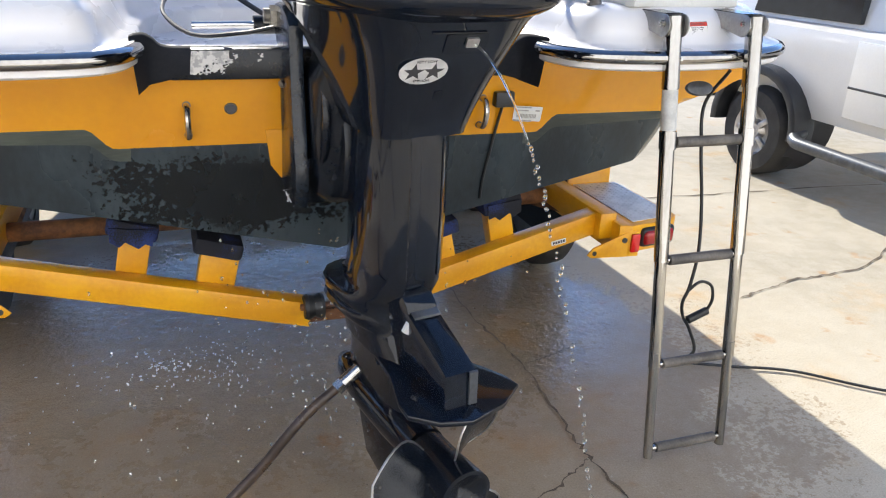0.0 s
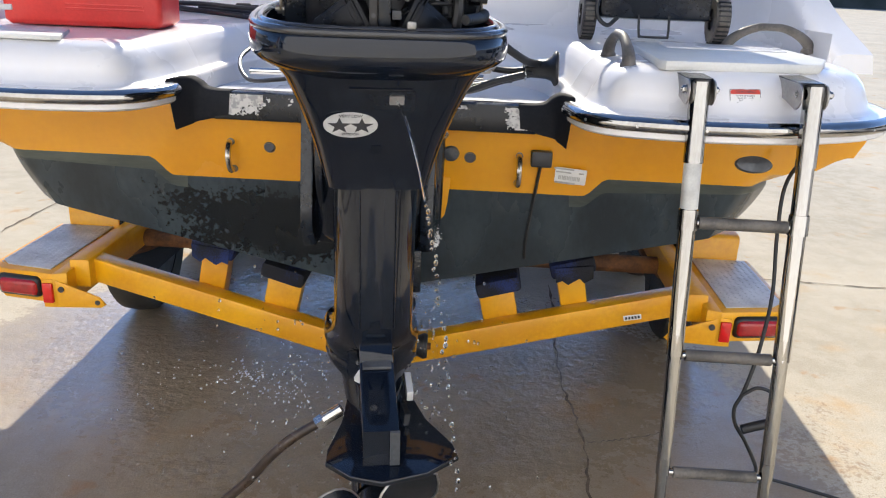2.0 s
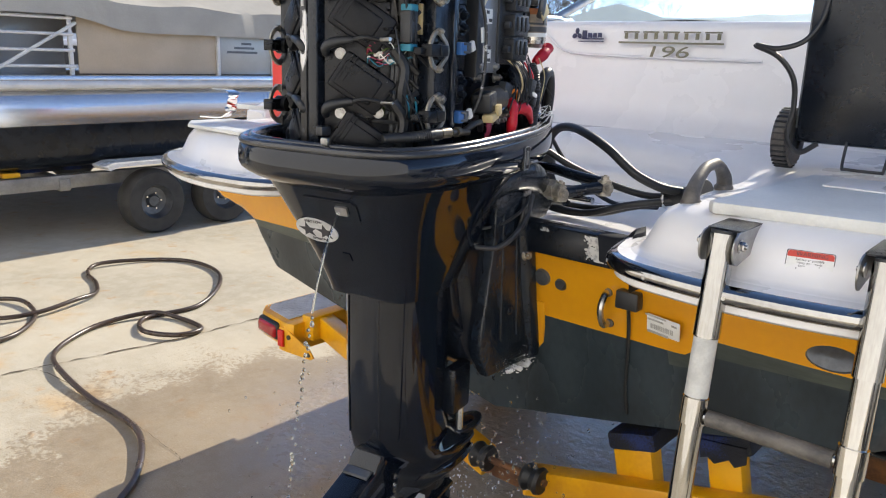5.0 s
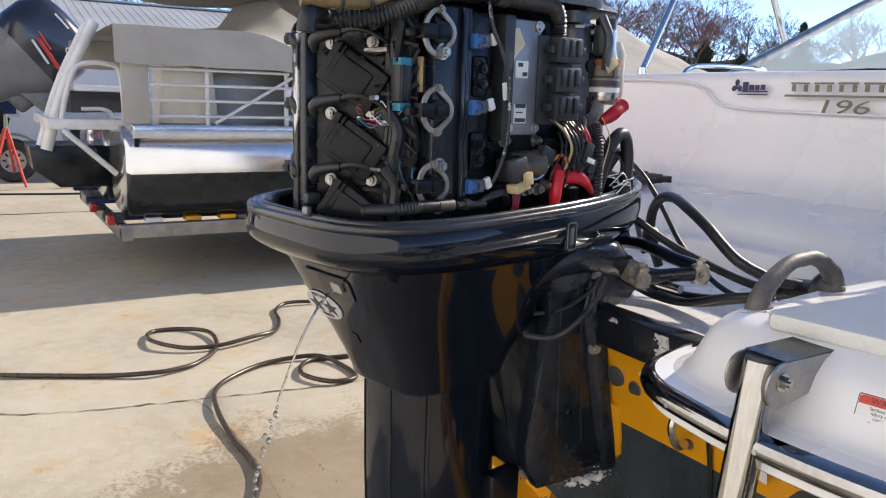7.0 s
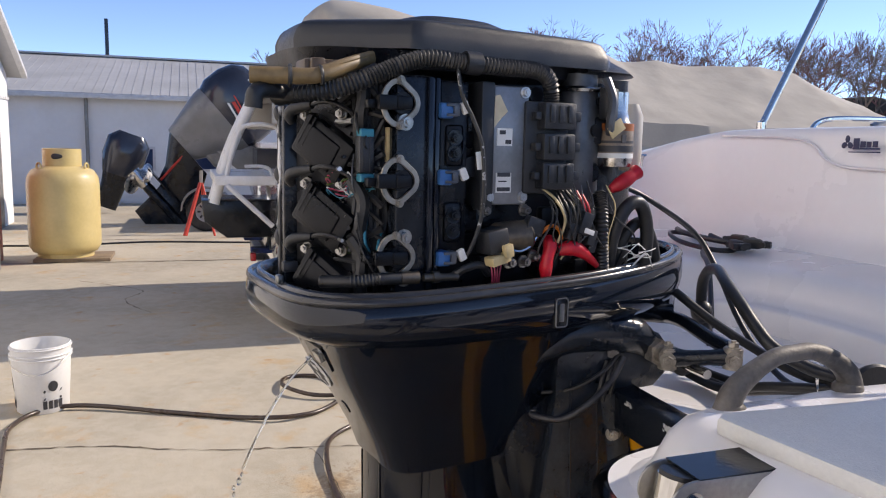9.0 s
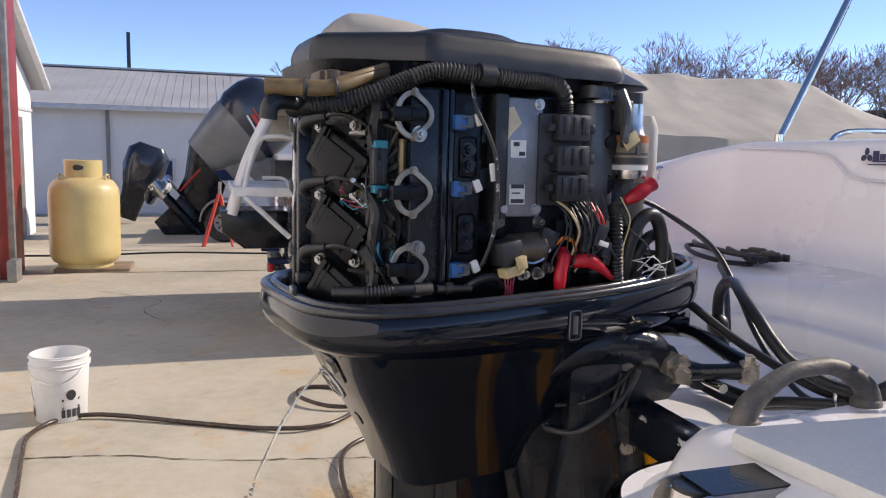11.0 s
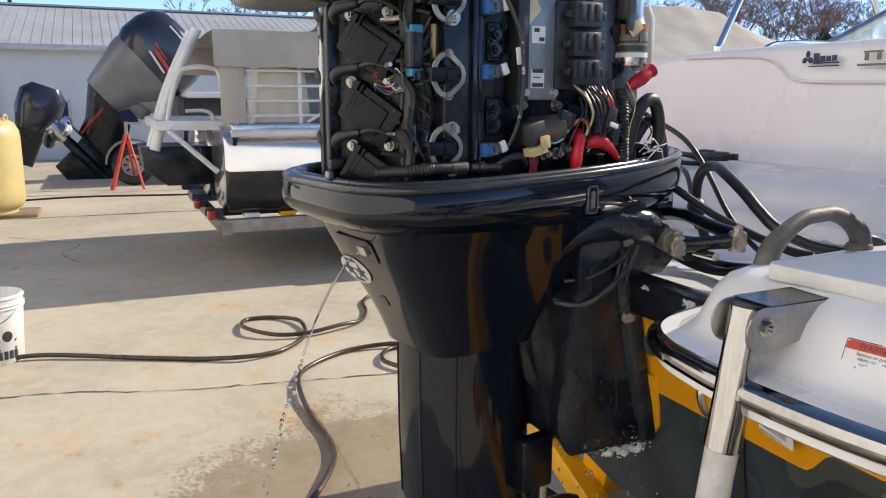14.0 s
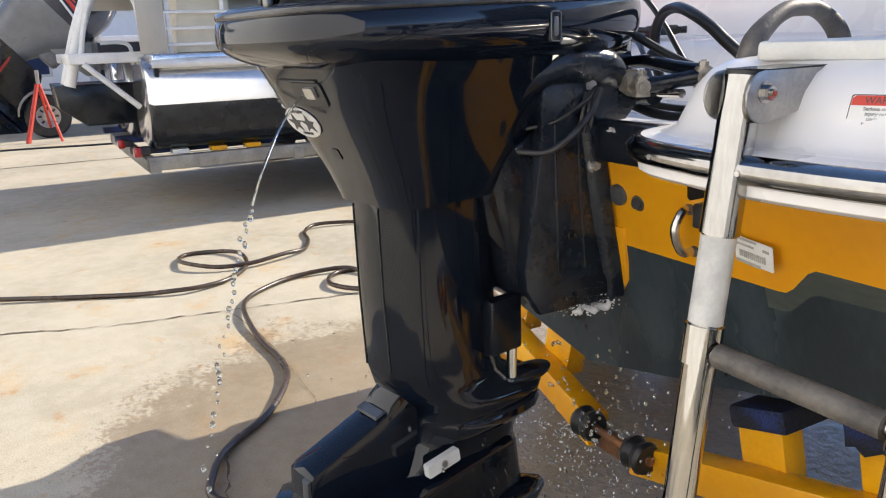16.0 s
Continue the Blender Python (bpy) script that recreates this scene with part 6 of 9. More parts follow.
mp("looped_hose", sweep(bmn(), [(0.15, 0.10, 1.28), (0.165, 0.11, 1.33), (0.17, 0.135, 1.365), (0.165, 0.165, 1.36), (0.16, 0.19, 1.31), (0.15, 0.20, 1.27)], 0.010, 10), RUB, "", pw)
rr = random.Random(77)
bm = bmn()
for k in range(9):
    c = Vector((0.19, 0.115 + rr.uniform(-0.02, 0.03), 1.312 + rr.uniform(-0.008, 0.014)))
    sweep(bm, [c + Vector((rr.uniform(-0.01, 0.01), -0.02, rr.uniform(-0.012, 0.012))), c + Vector((0.012, 0, rr.uniform(0, 0.016))), c + Vector((rr.uniform(-0.01, 0.012), 0.022, rr.uniform(-0.014, 0.012)))], 0.0009, 5)
mp("pale_wires", bm, WHITE, "tangle of pale wires", pw, kind="stuff")
for c in ((0.205, -0.130, 1.318), (0.205, -0.105, 1.318), (0.185, -0.165, 1.395), (0.185, -0.095, 1.395), (0.205, -0.155, 1.330), (0.200, -0.085, 1.325)):
    mp("terminal_nut", bolt(bmn(), c, (1, 0.2, 0), 0.0068, 0.010), DULL, "", pw)
# drain hose with fittings at the tray's edge
mp("tray_hose", sweep(bmn(), [(0.165, -0.41, 1.297), (0.195, -0.37, 1.300), (0.205, -0.335, 1.303), (0.206, -0.305, 1.303)], 0.0085, 10, ribs=0.0012), RUB, "", pw)
bm = bmn()
cyl(bm, (0.206, -0.305, 1.303), (0.207, -0.278, 1.303), 0.0095), cyl(bm, (0.207, -0.270, 1.302), (0.207, -0.215, 1.300), 0.006), cyl(bm, (0.207, -0.256, 1.302), (0.207, -0.246, 1.302), 0.009)
mp("hose_fitting", bm, BRONZE, "dull bronze hose fitting", pw)
mp("tray_cable", sweep(bmn(), [(0.20, -0.225, 1.298), (0.21, -0.205, 1.312), (0.21, -0.18, 1.316), (0.20, -0.16, 1.30)], 0.006, 8), RUB, "", pw)
mp("rear_stud", box(bmn(), (0.05, -0.425, 1.302), (0.016, 0.024, 0.016), 0.003), PLAST, "", pw)

rr = random.Random(52)
for k in range(14):
    a = Vector((0.205 + rr.uniform(-0.01, 0.008), rr.uniform(-0.09, 0.06), rr.uniform(1.40, 1.44)))
    b = Vector((0.208 + rr.uniform(-0.006, 0.006), a.y + rr.uniform(-0.03, 0.05), rr.uniform(1.31, 1.35)))
    m1 = a.lerp(b, 0.35) + Vector((0.010, rr.uniform(-0.012, 0.012), 0.004))
    m2 = a.lerp(b, 0.70) + Vector((0.012, rr.uniform(-0.016, 0.016), 0))
    mp("thin_wire", sweep(bmn(), [a, m1, m2, b], rr.choice((0.0011, 0.0014, 0.0017)), 5), rr.choice((RUB, RUB, RUB, RUB, RUB, REDB, CREAM, GREYM)), "", pw)
rr = random.Random(53)
for k in range(10):
    a = Vector((0.150 + rr.uniform(-0.01, 0.02), -0.36 + rr.uniform(0, 0.05), rr.uniform(1.33, 1.56)))
    b = a + Vector((rr.uniform(0.0, 0.03), rr.uniform(-0.03, 0.05), rr.uniform(-0.09, -0.04)))
    m1 = a.lerp(b, 0.5) + Vector((0.014, -0.012, rr.uniform(-0.01, 0.01)))
    mp("thin_wire", sweep(bmn(), [a, m1, b], rr.choice((0.0014, 0.002, 0.0026)), 5), rr.choice((RUB, RUB, RUB, TEAL, GREYM)), "", pw)

# top: conduit, tan hose, flywheel cover
mp("main_conduit", sweep(bmn(), [(0.10, -0.455, 1.555), (0.155, -0.435, 1.558), (0.185, -0.40, 1.562), (0.196, -0.36, 1.576), (0.202, -0.31, 1.598), (0.205, -0.27, 1.610), (0.206, -0.22, 1.608), (0.204, -0.15, 1.605), (0.198, -0.085, 1.604), (0.19, -0.058, 1.59), (0.185, -0.05, 1.56)], 0.0108, 12, ribs=0.0024), RUB, "ribbed black wire conduit", pw)
mp("tape_wrap", cyl(bmn(), (0.2065, -0.212, 1.608), (0.206, -0.188, 1.607), 0.0165, seg=14), RUB, "", pw)
mp("conduit_stub", sweep(bmn(), [(0.15, -0.46, 1.560), (0.165, -0.485, 1.560), (0.175, -0.50, 1.553), (0.175, -0.503, 1.535)], 0.012, 10), RUB, "", pw)
bm = bmn()
sweep(bm, [(0.165, -0.505, 1.578), (0.175, -0.47, 1.578), (0.185, -0.42, 1.580), (0.170, -0.37, 1.598), (0.145, -0.33, 1.612)], 0.0115, 12, radii=[0.0115, 0.0115, 0.011, 0.010, 0.009])
th = mp("tan_hose", bm, TAN, "tan rubber hose under the cover", pw)
bm = bmn()
for k, dz in ((0, 0.004), (1, -0.004)):
    sweep(bm, [(0.188, -0.425, 1.580 + dz), (0.176, -0.375, 1.598 + dz), (0.15, -0.33, 1.613 + dz)], 0.0055, 8)
mp("hose_strand", bm, TAN, "", th)
mp("hose_clamp", torus(bmn(), (0.178, -0.455, 1.578), 0.013, 0.003, (0.2, 1, 0), 16, 6), RUB, "", th)
mp("hose_clamp", torus(bmn(), (0.186, -0.415, 1.580), 0.0125, 0.0025, (0.1, 1, 0.1), 16, 6), RUB, "", th)
bm = bmn()
box(bm, (0.130, -0.375, 1.586), (0.05, 0.11, 0.040), 0.006), box(bm, (0.15, -0.412, 1.587), (0.030, 0.020, 0.038), 0.003), box(bm, (0.160, -0.365, 1.586), (0.012, 0.014, 0.040), 0.002)
mp("air_box", bm, BRN, "brown resin air box", pw)
bm = bmn()
loft(bm, [sec(0.10, -0.40, 0.12, 1.575, 4, 3), sec(0.15, -0.43, 0.15, 1.60, 4, 3), sec(0.16, -0.435, 0.15, 1.625, 4, 3)])
mp("flywheel_housing", bm, CAST, "", pw)
bm = bmn()
CV = [(1.622, 0.95), (1.6145, 0.992), (1.614, 1.0), (1.630, 1.002), (1.648, 0.990), (1.657, 0.972), (1.664, 0.945), (1.668, 0.90), (1.670, 0.80), (1.671, 0.60)]
plan = [(0.0, -0.420), (0.050, -0.418), (0.072, -0.408), (0.165, -0.300), (0.182, -0.278), (0.186, -0.24), (0.187, -0.10), (0.184, 0.03), (0.172, 0.065), (0.13, 0.082), (0.0, 0.086)]
plan = curve([(x, y, 0) for x, y in plan] + [(-x, y, 0) for x, y in reversed(plan[1:-1])], 4, True)
loft(bm, [[Vector((p.x * (0.35 + 0.65 * k if k < 0.95 else k), -0.17 + (p.y + 0.17) * k, z - 0.030 * max(0.0, k) * (p.y + 0.30) * (1 if z > 1.64 else 0) + (0.013 * smoothstep(0.05, 0.36, -p.y) if z < 1.635 else 0.0))) for p in plan] for z, k in CV], caps=(True, True))
cv = mp("flywheel_cover", bm, PLAST, "grained black plastic flywheel cover", smooth=50)
bm = bmn()
loft(bm, [[Vector((p.x - 0.06, p.y, z)) for p in sec(w, b, f, z, 3.0, 3.0, 40)] for z, w, b, f in ((1.645, 0.118, -0.275, 0.05), (1.668, 0.114, -0.262, 0.03), (1.686, 0.106, -0.242, -0.01), (1.697, 0.096, -0.222, -0.05), (1.701, 0.08, -0.205, -0.08))], caps=(False, True))
mp("cover_hump", bm, PLAST, "", cv, smooth=50)
bm = bmn()
base = [(0.18, 0.02), (0.184, 0.05), (0.176, 0.105), (0.135, 0.145), (0.07, 0.150), (0.0, 0.14), (0.0, 0.02)]
loft(bm, [[(x * k, 0.02 + (y - 0.02) * k, z) for x, y in base] for k, z in ((0.98, 1.609), (1.0, 1.612), (0.96, 1.618), (0.80, 1.634), (0.62, 1.645))])
mp("cover_wing", bm, PLAST, "", cv)
TWIST[0] = Matrix()

FROTH = mat("water_froth", (0.78, 0.79, 0.80), (0.60, 0.62, 0.64), 0.12, scale=60, coat=0.6)
# ---- clamp and swivel brackets (they stay square to the boat) ----
WETB = mat("wet_black_casting", (0.007, 0.011, 0.018), (0.016, 0.023, 0.034), 0.20, scale=16, fine=120, spec=0.5, rvar=0.16, bump=0.0022, bscale=42)
br = thing("motor_bracket", (0.01, -0.08, 0.73), label="black clamp and swivel bracket bolted to the transom", category="motor bracket")
for s in (1, -1):
    x = 0.01 + s * 0.142
    bm = bmn()
    prism(bm, [(0.066, 0.722), (0.052, 0.800), (0.036, 0.870), (0.022, 0.930), (-0.004, 1.060), (0.066, 1.066), (0.090, 1.09), (0.094, 1.135), (0.075, 1.160), (0.03, 1.166), (-0.03, 1.162), (-0.09, 1.150), (-0.125, 1.13), (-0.125, 1.08), (-0.130, 1.00), (-0.145, 0.90), (-0.160, 0.82), (-0.158, 0.775), (-0.125, 0.722)], "x", x - 0.022, x + 0.010, 0.006)
    cb = part("clamp_bracket", bm, WETB, br, "thick black clamp plate")
    # flange along the transom, and thin upright ribs on the plate
    bm = bmn()
    loft(bm, [[Vector((x + s * a, y + b, z)) for a, b in ((0.004, -0.046), (w * 0.7, -0.040), (w, -0.030), (w, -0.004), (0.004, -0.004))] for y, z, w in ((0.002, 1.062, 0.020), (0.014, 1.00, 0.024), (0.026, 0.93, 0.024), (0.038, 0.87, 0.022), (0.056, 0.80, 0.020), (0.068, 0.745, 0.018), (0.072, 0.725, 0.014))])
    part("transom_flange", bm, WETB, cb, "", smooth=60)
    for line, r_ in (([(x + s * 0.010, -0.098, 1.09), (x + s * 0.0105, -0.094, 0.96), (x + s * 0.0105, -0.088, 0.80)], 0.0022), ([(x + s * 0.010, -0.046, 1.05), (x + s * 0.0105, -0.040, 0.95), (x + s * 0.010, -0.026, 0.80)], 0.0018)):
        part("bracket_rib", sweep(bmn(), line, r_, 8), WETB, cb)
    for c in ((-0.006, 0.990), (-0.022, 1.137)):
        bm = bmn()
        bolt(bm, (x + s * (0.010 if c[1] > 1.1 else 0.018), c[0] - 0.010 * (c[1] < 1), c[1]), (s, -0.35, 0), 0.0090, 0.008)
        part("bracket_bolt", bm, DULL, cb, "dull bolt head")
    for c in ((-0.016, 1.033), (0.002, 0.956), (-0.060, 0.866)):
        part("bracket_hole", torus(bmn(), (x + s * 0.0135, c[0], c[1]), 0.0075, 0.0026, (1, 0, 0), 14, 6), SATIN, cb)
    # flared wet foot
    bm = bmn()
    loft(bm, [[Vector((x + s * (a - 0.012), b + f, z)) for a, b in ((-0.05, 0.0), (w, 0.0), (w, -0.07), (w * 0.6, -0.135), (-0.05, -0.135))] for z, w, f in ((0.840, 0.006, 0.010), (0.800, 0.014, 0.024), (0.770, 0.026, 0.036), (0.738, 0.024, 0.048), (0.716, 0.006, 0.052))])
    bmesh.ops.bevel(bm, geom=list(bm.edges), offset=0.006, segments=2, affect="EDGES", profile=0.5)
    part("bracket_foot", bm, SATIN, cb, "wet black bracket foot", smooth=60)
    # froth and drops clinging to the foot
    rf = random.Random(31 + s)
    bm = bmn()
    for k in range(150):
        t_ = rf.random()
        c = Vector((x + s * rf.uniform(0.004, 0.016), lerp(-0.10, 0.05, t_), rf.uniform(0.714, 0.75 + 0.03 * t_)))
        ball(bm, c, rf.uniform(0.0006, 0.0020), (1, 1.2, 0.9), 6, 4)
    part("drops", bm, WATER, cb, "water drops on the bracket foot", kind="stuff")
    line = [Vector((x + s * (0.004 + 0.010 * math.sin(k * 1.7)), -0.05 + 0.0095 * k, 0.712 + 0.004 * math.sin(k * 2.3))) for k in range(12)]
    part("froth", sweep(bmn(), line, 0.003, 7, n=4, radii=[0.003, 0.007, 0.0045, 0.008, 0.005, 0.0075, 0.004, 0.002]), FROTH, cb, "white froth along the wet bracket foot")
    bm = bmn()
    for k in range(90):
        ball(bm, line[rf.randrange(12)] + Vector((rf.gauss(0, 0.006), rf.gauss(0, 0.008), rf.gauss(0.006, 0.009))), rf.uniform(0.0008, 0.0028), (1.3, 1.2, 0.7), 6, 4)
    part("froth_specks", bm, FROTH, cb, kind="stuff")
    # lower trim stop block
    bm = bmn()
    box(bm, (0.01 + s * 0.075, -0.150, 0.862), (0.032, 0.060, 0.048), 0.006, rotz(0, 14))
    ts = part("trim_stop", bm, SATIN, br, "grey-black stop block")
    part("stop_bolt", bolt(bmn(), (0.01 + s * 0.091, -0.148, 0.872), (s, 0, 0), 0.0085, 0.008), ALU, ts)
bm = bmn()
loft(bm, [[Vector((0.01 + a, yc + b, z)) for a, b in rrect(2 * w, l, min(w, l / 2) * 0.6)] for z, w, l, yc in ((0.735, 0.10, 0.10, -0.085), (0.77, 0.122, 0.15, -0.10), (0.90, 0.126, 0.18, -0.115), (1.02, 0.126, 0.21, -0.13), (1.09, 0.100, 0.25, -0.15), (1.135, 0.07, 0.26, -0.15), (1.165, 0.05, 0.20, -0.15))])
part("swivel_bracket", bm, SATIN, br, "black swivel bracket body", smooth=50)
for s in (1, -1):
    bm = bmn()
    prism(bm, [(-0.20, 1.04), (-0.225, 0.96), (-0.21, 0.88), (-0.17, 0.83), (-0.155, 0.84), (-0.185, 0.90), (-0.195, 0.96), (-0.175, 1.03)], "x", 0.01 + s * 0.095, 0.01 + s * 0.112, 0.004)
    part("swivel_rib", bm, SATIN, br)
part("swivel_tag", box(bmn(), (0.131, -0.155, 1.005), (0.003, 0.020, 0.052), 0.001, rotz(0, 6)), BRUSH, br, "small metal number plate")
bm = bmn()
prism(bm, [(-0.20, 0.98), (-0.235, 0.90), (-0.225, 0.80), (-0.19, 0.76), (-0.12, 0.76), (-0.12, 1.0)], "x", -0.06, 0.08, 0.012)
part("trim_ram_body", bm, SATIN, br)
part("trim_ram", cyl(bmn(), (0.012, -0.20, 0.83), (0.012, -0.06, 0.745), 0.022), CHROME, br, "bright trim ram")
part("tilt_tube", cyl(bmn(), (-0.17, 0.062, 1.132), (0.19, 0.062, 1.132), 0.015, seg=18), SATIN, br)
for s in (1, -1):
    bm = bmn()
    cyl(bm, (0.01 + s * 0.157, 0.062, 1.132), (0.01 + s * 0.178, 0.062, 1.132), 0.024, seg=6), cyl(bm, (0.01 + s * 0.178, 0.062, 1.132), (0.01 + s * 0.192, 0.062, 1.132), 0.017, seg=18)
    part("tilt_nut", bm, CLAMPM, br, "large steel tilt tube nut")
part("upper_arm", sweep(bmn(), [(0.15, -0.20, 1.10), (0.155, -0.15, 1.150), (0.155, -0.08, 1.172), (0.150, 0.01, 1.162), (0.148, 0.055, 1.14)], 0.016, 14, radii=[0.012, 0.028, 0.037, 0.036, 0.026]), WETB, br, "gloss black curved arm")
part("braided_line", sweep(bmn(), [(0.166, 0.0, 1.125), (0.176, -0.03, 1.085), (0.178, -0.075, 1.048), (0.165, -0.115, 1.024), (0.140, -0.150, 1.024), (0.10, -0.165, 1.03)], 0.0058, 10), BRAID, br, "grey braided hydraulic line")
part("thin_line", sweep(bmn(), [(0.165, -0.01, 1.13), (0.18, -0.05, 1.105), (0.165, -0.10, 1.075), (0.125, -0.15, 1.06)], 0.0035, 8), RUB, br)
for k in range(3):
    part("short_line", sweep(bmn(), [(0.165, -0.012 - 0.01 * k, 1.12), (0.172, -0.02 - 0.012 * k, 1.09), (0.168, -0.026 - 0.012 * k, 1.05)], 0.004, 6), RUB, br)

# ---- steering gear and rigging in the splash well ----
sg = thing("steering_gear", (0.15, 0.1, 1.10), label="black hydraulic steering arms with bright bolts", category="steering gear")
part("link_arm", sweep(bmn(), [(0.192, 0.066, 1.128), (0.215, 0.092, 1.130), (0.24, 0.118, 1.136), (0.266, 0.148, 1.142)], 0.014, 10, radii=[0.019, 0.014, 0.013, 0.016]), SATIN, sg)
part("link_arm", sweep(bmn(), [(0.04, 0.17, 1.160), (0.11, 0.16, 1.165), (0.19, 0.155, 1.155), (0.255, 0.152, 1.150)], 0.013, 10), SATIN, sg)
part("steering_arm", sweep(bmn(), [(0.02, 0.0, 1.18), (0.022, 0.08, 1.175), (0.024, 0.18, 1.165)], 0.022, 10, radii=[0.028, 0.022, 0.024]), SATIN, sg)
for c in ((0.195, 0.068, 1.138), (0.264, 0.146, 1.152)):
    bm = bmn()
    cyl(bm, Vector(c) + Vector((0, 0, -0.03)), Vector(c) + Vector((0, 0, 0.004)), 0.016)
    bolt(bm, Vector(c) + Vector((0, 0, 0.004)), (0, 0, 1), 0.009, 0.008), bolt(bm, Vector(c) + Vector((0.013, -0.008, -0.012)), (0.85, -0.5, 0), 0.0095, 0.008)
    part("pivot_bolt", bm, CLAMPM, sg, "dull pivot bolt")
part("cylinder", cyl(bmn(), (-0.20, 0.12, 1.105), (0.19, 0.105, 1.112), 0.022, seg=18), SATIN, sg, "black hydraulic cylinder")
part("cylinder_rod", cyl(bmn(), (-0.34, 0.125, 1.103), (0.262, 0.10, 1.114), 0.008), CHROME, sg)
bm = bmn()
box(bm, (0.024, 0.18, 1.190), (0.026, 0.016, 0.040), 0.004, rotz(8)), bolt(bm, (0.024, 0.170, 1.198), (0.3, -1, 0), 0.008, 0.008)
part("bleed_fitting", bm, BRUSH, sg, "bright bleed fitting")
rg = thing("rigging_hoses", (0.3, 0.22, 1.06), label="bundle of black rigging hoses running into the splash well", category="hoses")
RH = [
    (0.0125, [(0.05, 0.27, 1.10), (0.035, 0.255, 1.16), (0.04, 0.246, 1.215), (0.07, 0.235, 1.252), (0.12, 0.218, 1.262), (0.19, 0.182, 1.252), (0.258, 0.162, 1.226), (0.30, 0.159, 1.198), (0.335, 0.165, 1.174), (0.375, 0.20, 1.150), (0.41, 0.24, 1.140)]),
    (0.010, [(0.06, 0.16, 1.22), (0.14, 0.20, 1.17), (0.22, 0.225, 1.14), (0.32, 0.24, 1.12), (0.41, 0.248, 1.128)]),
    (0.010, [(0.05, 0.16, 1.085), (0.12, 0.178, 1.064), (0.21, 0.178, 1.068), (0.30, 0.195, 1.098), (0.41, 0.245, 1.122)]),
    (0.009, [(0.03, 0.19, 1.085), (0.12, 0.200, 1.062), (0.22, 0.196, 1.066), (0.31, 0.212, 1.094), (0.41, 0.245, 1.118)]),
    (0.008, [(0.02, 0.15, 1.10), (0.14, 0.190, 1.078), (0.23, 0.205, 1.080), (0.32, 0.225, 1.10), (0.41, 0.248, 1.122)]),
    (0.007, [(0.0, 0.02, 1.36), (-0.10, 0.10, 1.40), (-0.20, 0.22, 1.392), (-0.19, 0.30, 1.350), (-0.09, 0.32, 1.302), (-0.02, 0.325, 1.237), (0.05, 0.325, 1.155), (0.12, 0.32, 1.105), (0.22, 0.30, 1.075), (0.34, 0.27, 1.09)]),
]
for r_, pts in RH:
    part("hose", sweep(bmn(), pts, r_ * 0.84, 10), RUB, rg)
bm = bmn()
lathe(bm, [(0.0, -0.02), (0.021, -0.02), (0.024, 0.01), (0.026, 0.035), (0.032, 0.050), (0.045, 0.058), (0.047, 0.064), (0.044, 0.070), (0.0, 0.072)], (0.392, 0.250, 1.126), (1, -0.12, 0.06), 24)
part("boot", bm, RUB, rg, "black rubber rigging boot")
part("clip_bulb", ball(bmn(), (0.038, 0.250, 1.165), 0.021, (1, 1, 1.15), 12, 8), RUB, rg)
part("hose_tie", torus(bmn(), (0.37, 0.245, 1.124), 0.026, 0.0035, (1, 0.1, 0.1), 18, 6), CHROME, rg)
wr = thing("wire_reel", (-0.62, 0.75, 1.2), label="dark cable with plugs coiled on the white deck", category="cable")
part("cable", sweep(bmn(), [(-0.12, 0.40, 1.09), (-0.30, 0.52, 1.19), (-0.46, 0.62, 1.202), (-0.58, 0.72, 1.203), (-0.72, 0.80, 1.207), (-0.80, 0.80, 1.215), (-0.76, 0.72, 1.222), (-0.62, 0.66, 1.214), (-0.50, 0.68, 1.206), (-0.48, 0.74, 1.206), (-0.58, 0.79, 1.212), (-0.72, 0.84, 1.218)], 0.007, 8), RUB, wr)
part("cable", sweep(bmn(), [(-0.78, 0.76, 1.232), (-0.66, 0.70, 1.235), (-0.54, 0.71, 1.228), (-0.46, 0.76, 1.222)], 0.008, 8), RUB, wr)
for k, (x, y, a) in enumerate(((-0.56, 0.82, 20), (-0.47, 0.79, 35), (-0.45, 0.72, -15))):
    bm = bmn()
    box(bm, (x, y, 1.224), (0.052, 0.026, 0.028), 0.007, rotz(a)), cyl(bm, Vector((x, y, 1.224)) - rotz(a) @ Vector((0.05, 0, 0.004)), Vector((x, y, 1.224)) + rotz(a) @ Vector((0.05, 0, 0)), 0.010, seg=12), cyl(bm, Vector((x, y, 1.224)) + rotz(a) @ Vector((0.03, -0.024, 0)), Vector((x, y, 1.224)) + rotz(a) @ Vector((0.03, 0.024, 0)), 0.009, seg=10)
    part("plug_end", bm, RUB, wr)
part("port_cable", sweep(bmn(), [(-0.17, -0.02, 1.115), (-0.24, 0.0, 1.10), (-0.34, 0.10, 1.085), (-0.40, 0.24, 1.12), (-0.38, 0.40, 1.16)], 0.0052, 8), RUB, wr)

# ---- loose things round the boat ----
can = thing("fuel_can", (-0.80, 0.26, 1.19), 4.0, label="red plastic fuel can with a moulded handle on the pod", category="fuel can")


def can_shape():
    bm = bmn()
    # side outline with the handle's opening, x to the right
    body = [(-0.205, 0.012), (-0.19, 0.0), (0.19, 0.0), (0.205, 0.015), (0.208, 0.165), (0.196, 0.178), (-0.055, 0.178), (-0.078, 0.19), (-0.092, 0.222), (-0.10, 0.236), (-0.125, 0.243), (-0.185, 0.240), (-0.205, 0.222)]
    prism(bm, body, "y", -0.085, 0.085, 0.016, 3)
    return bm


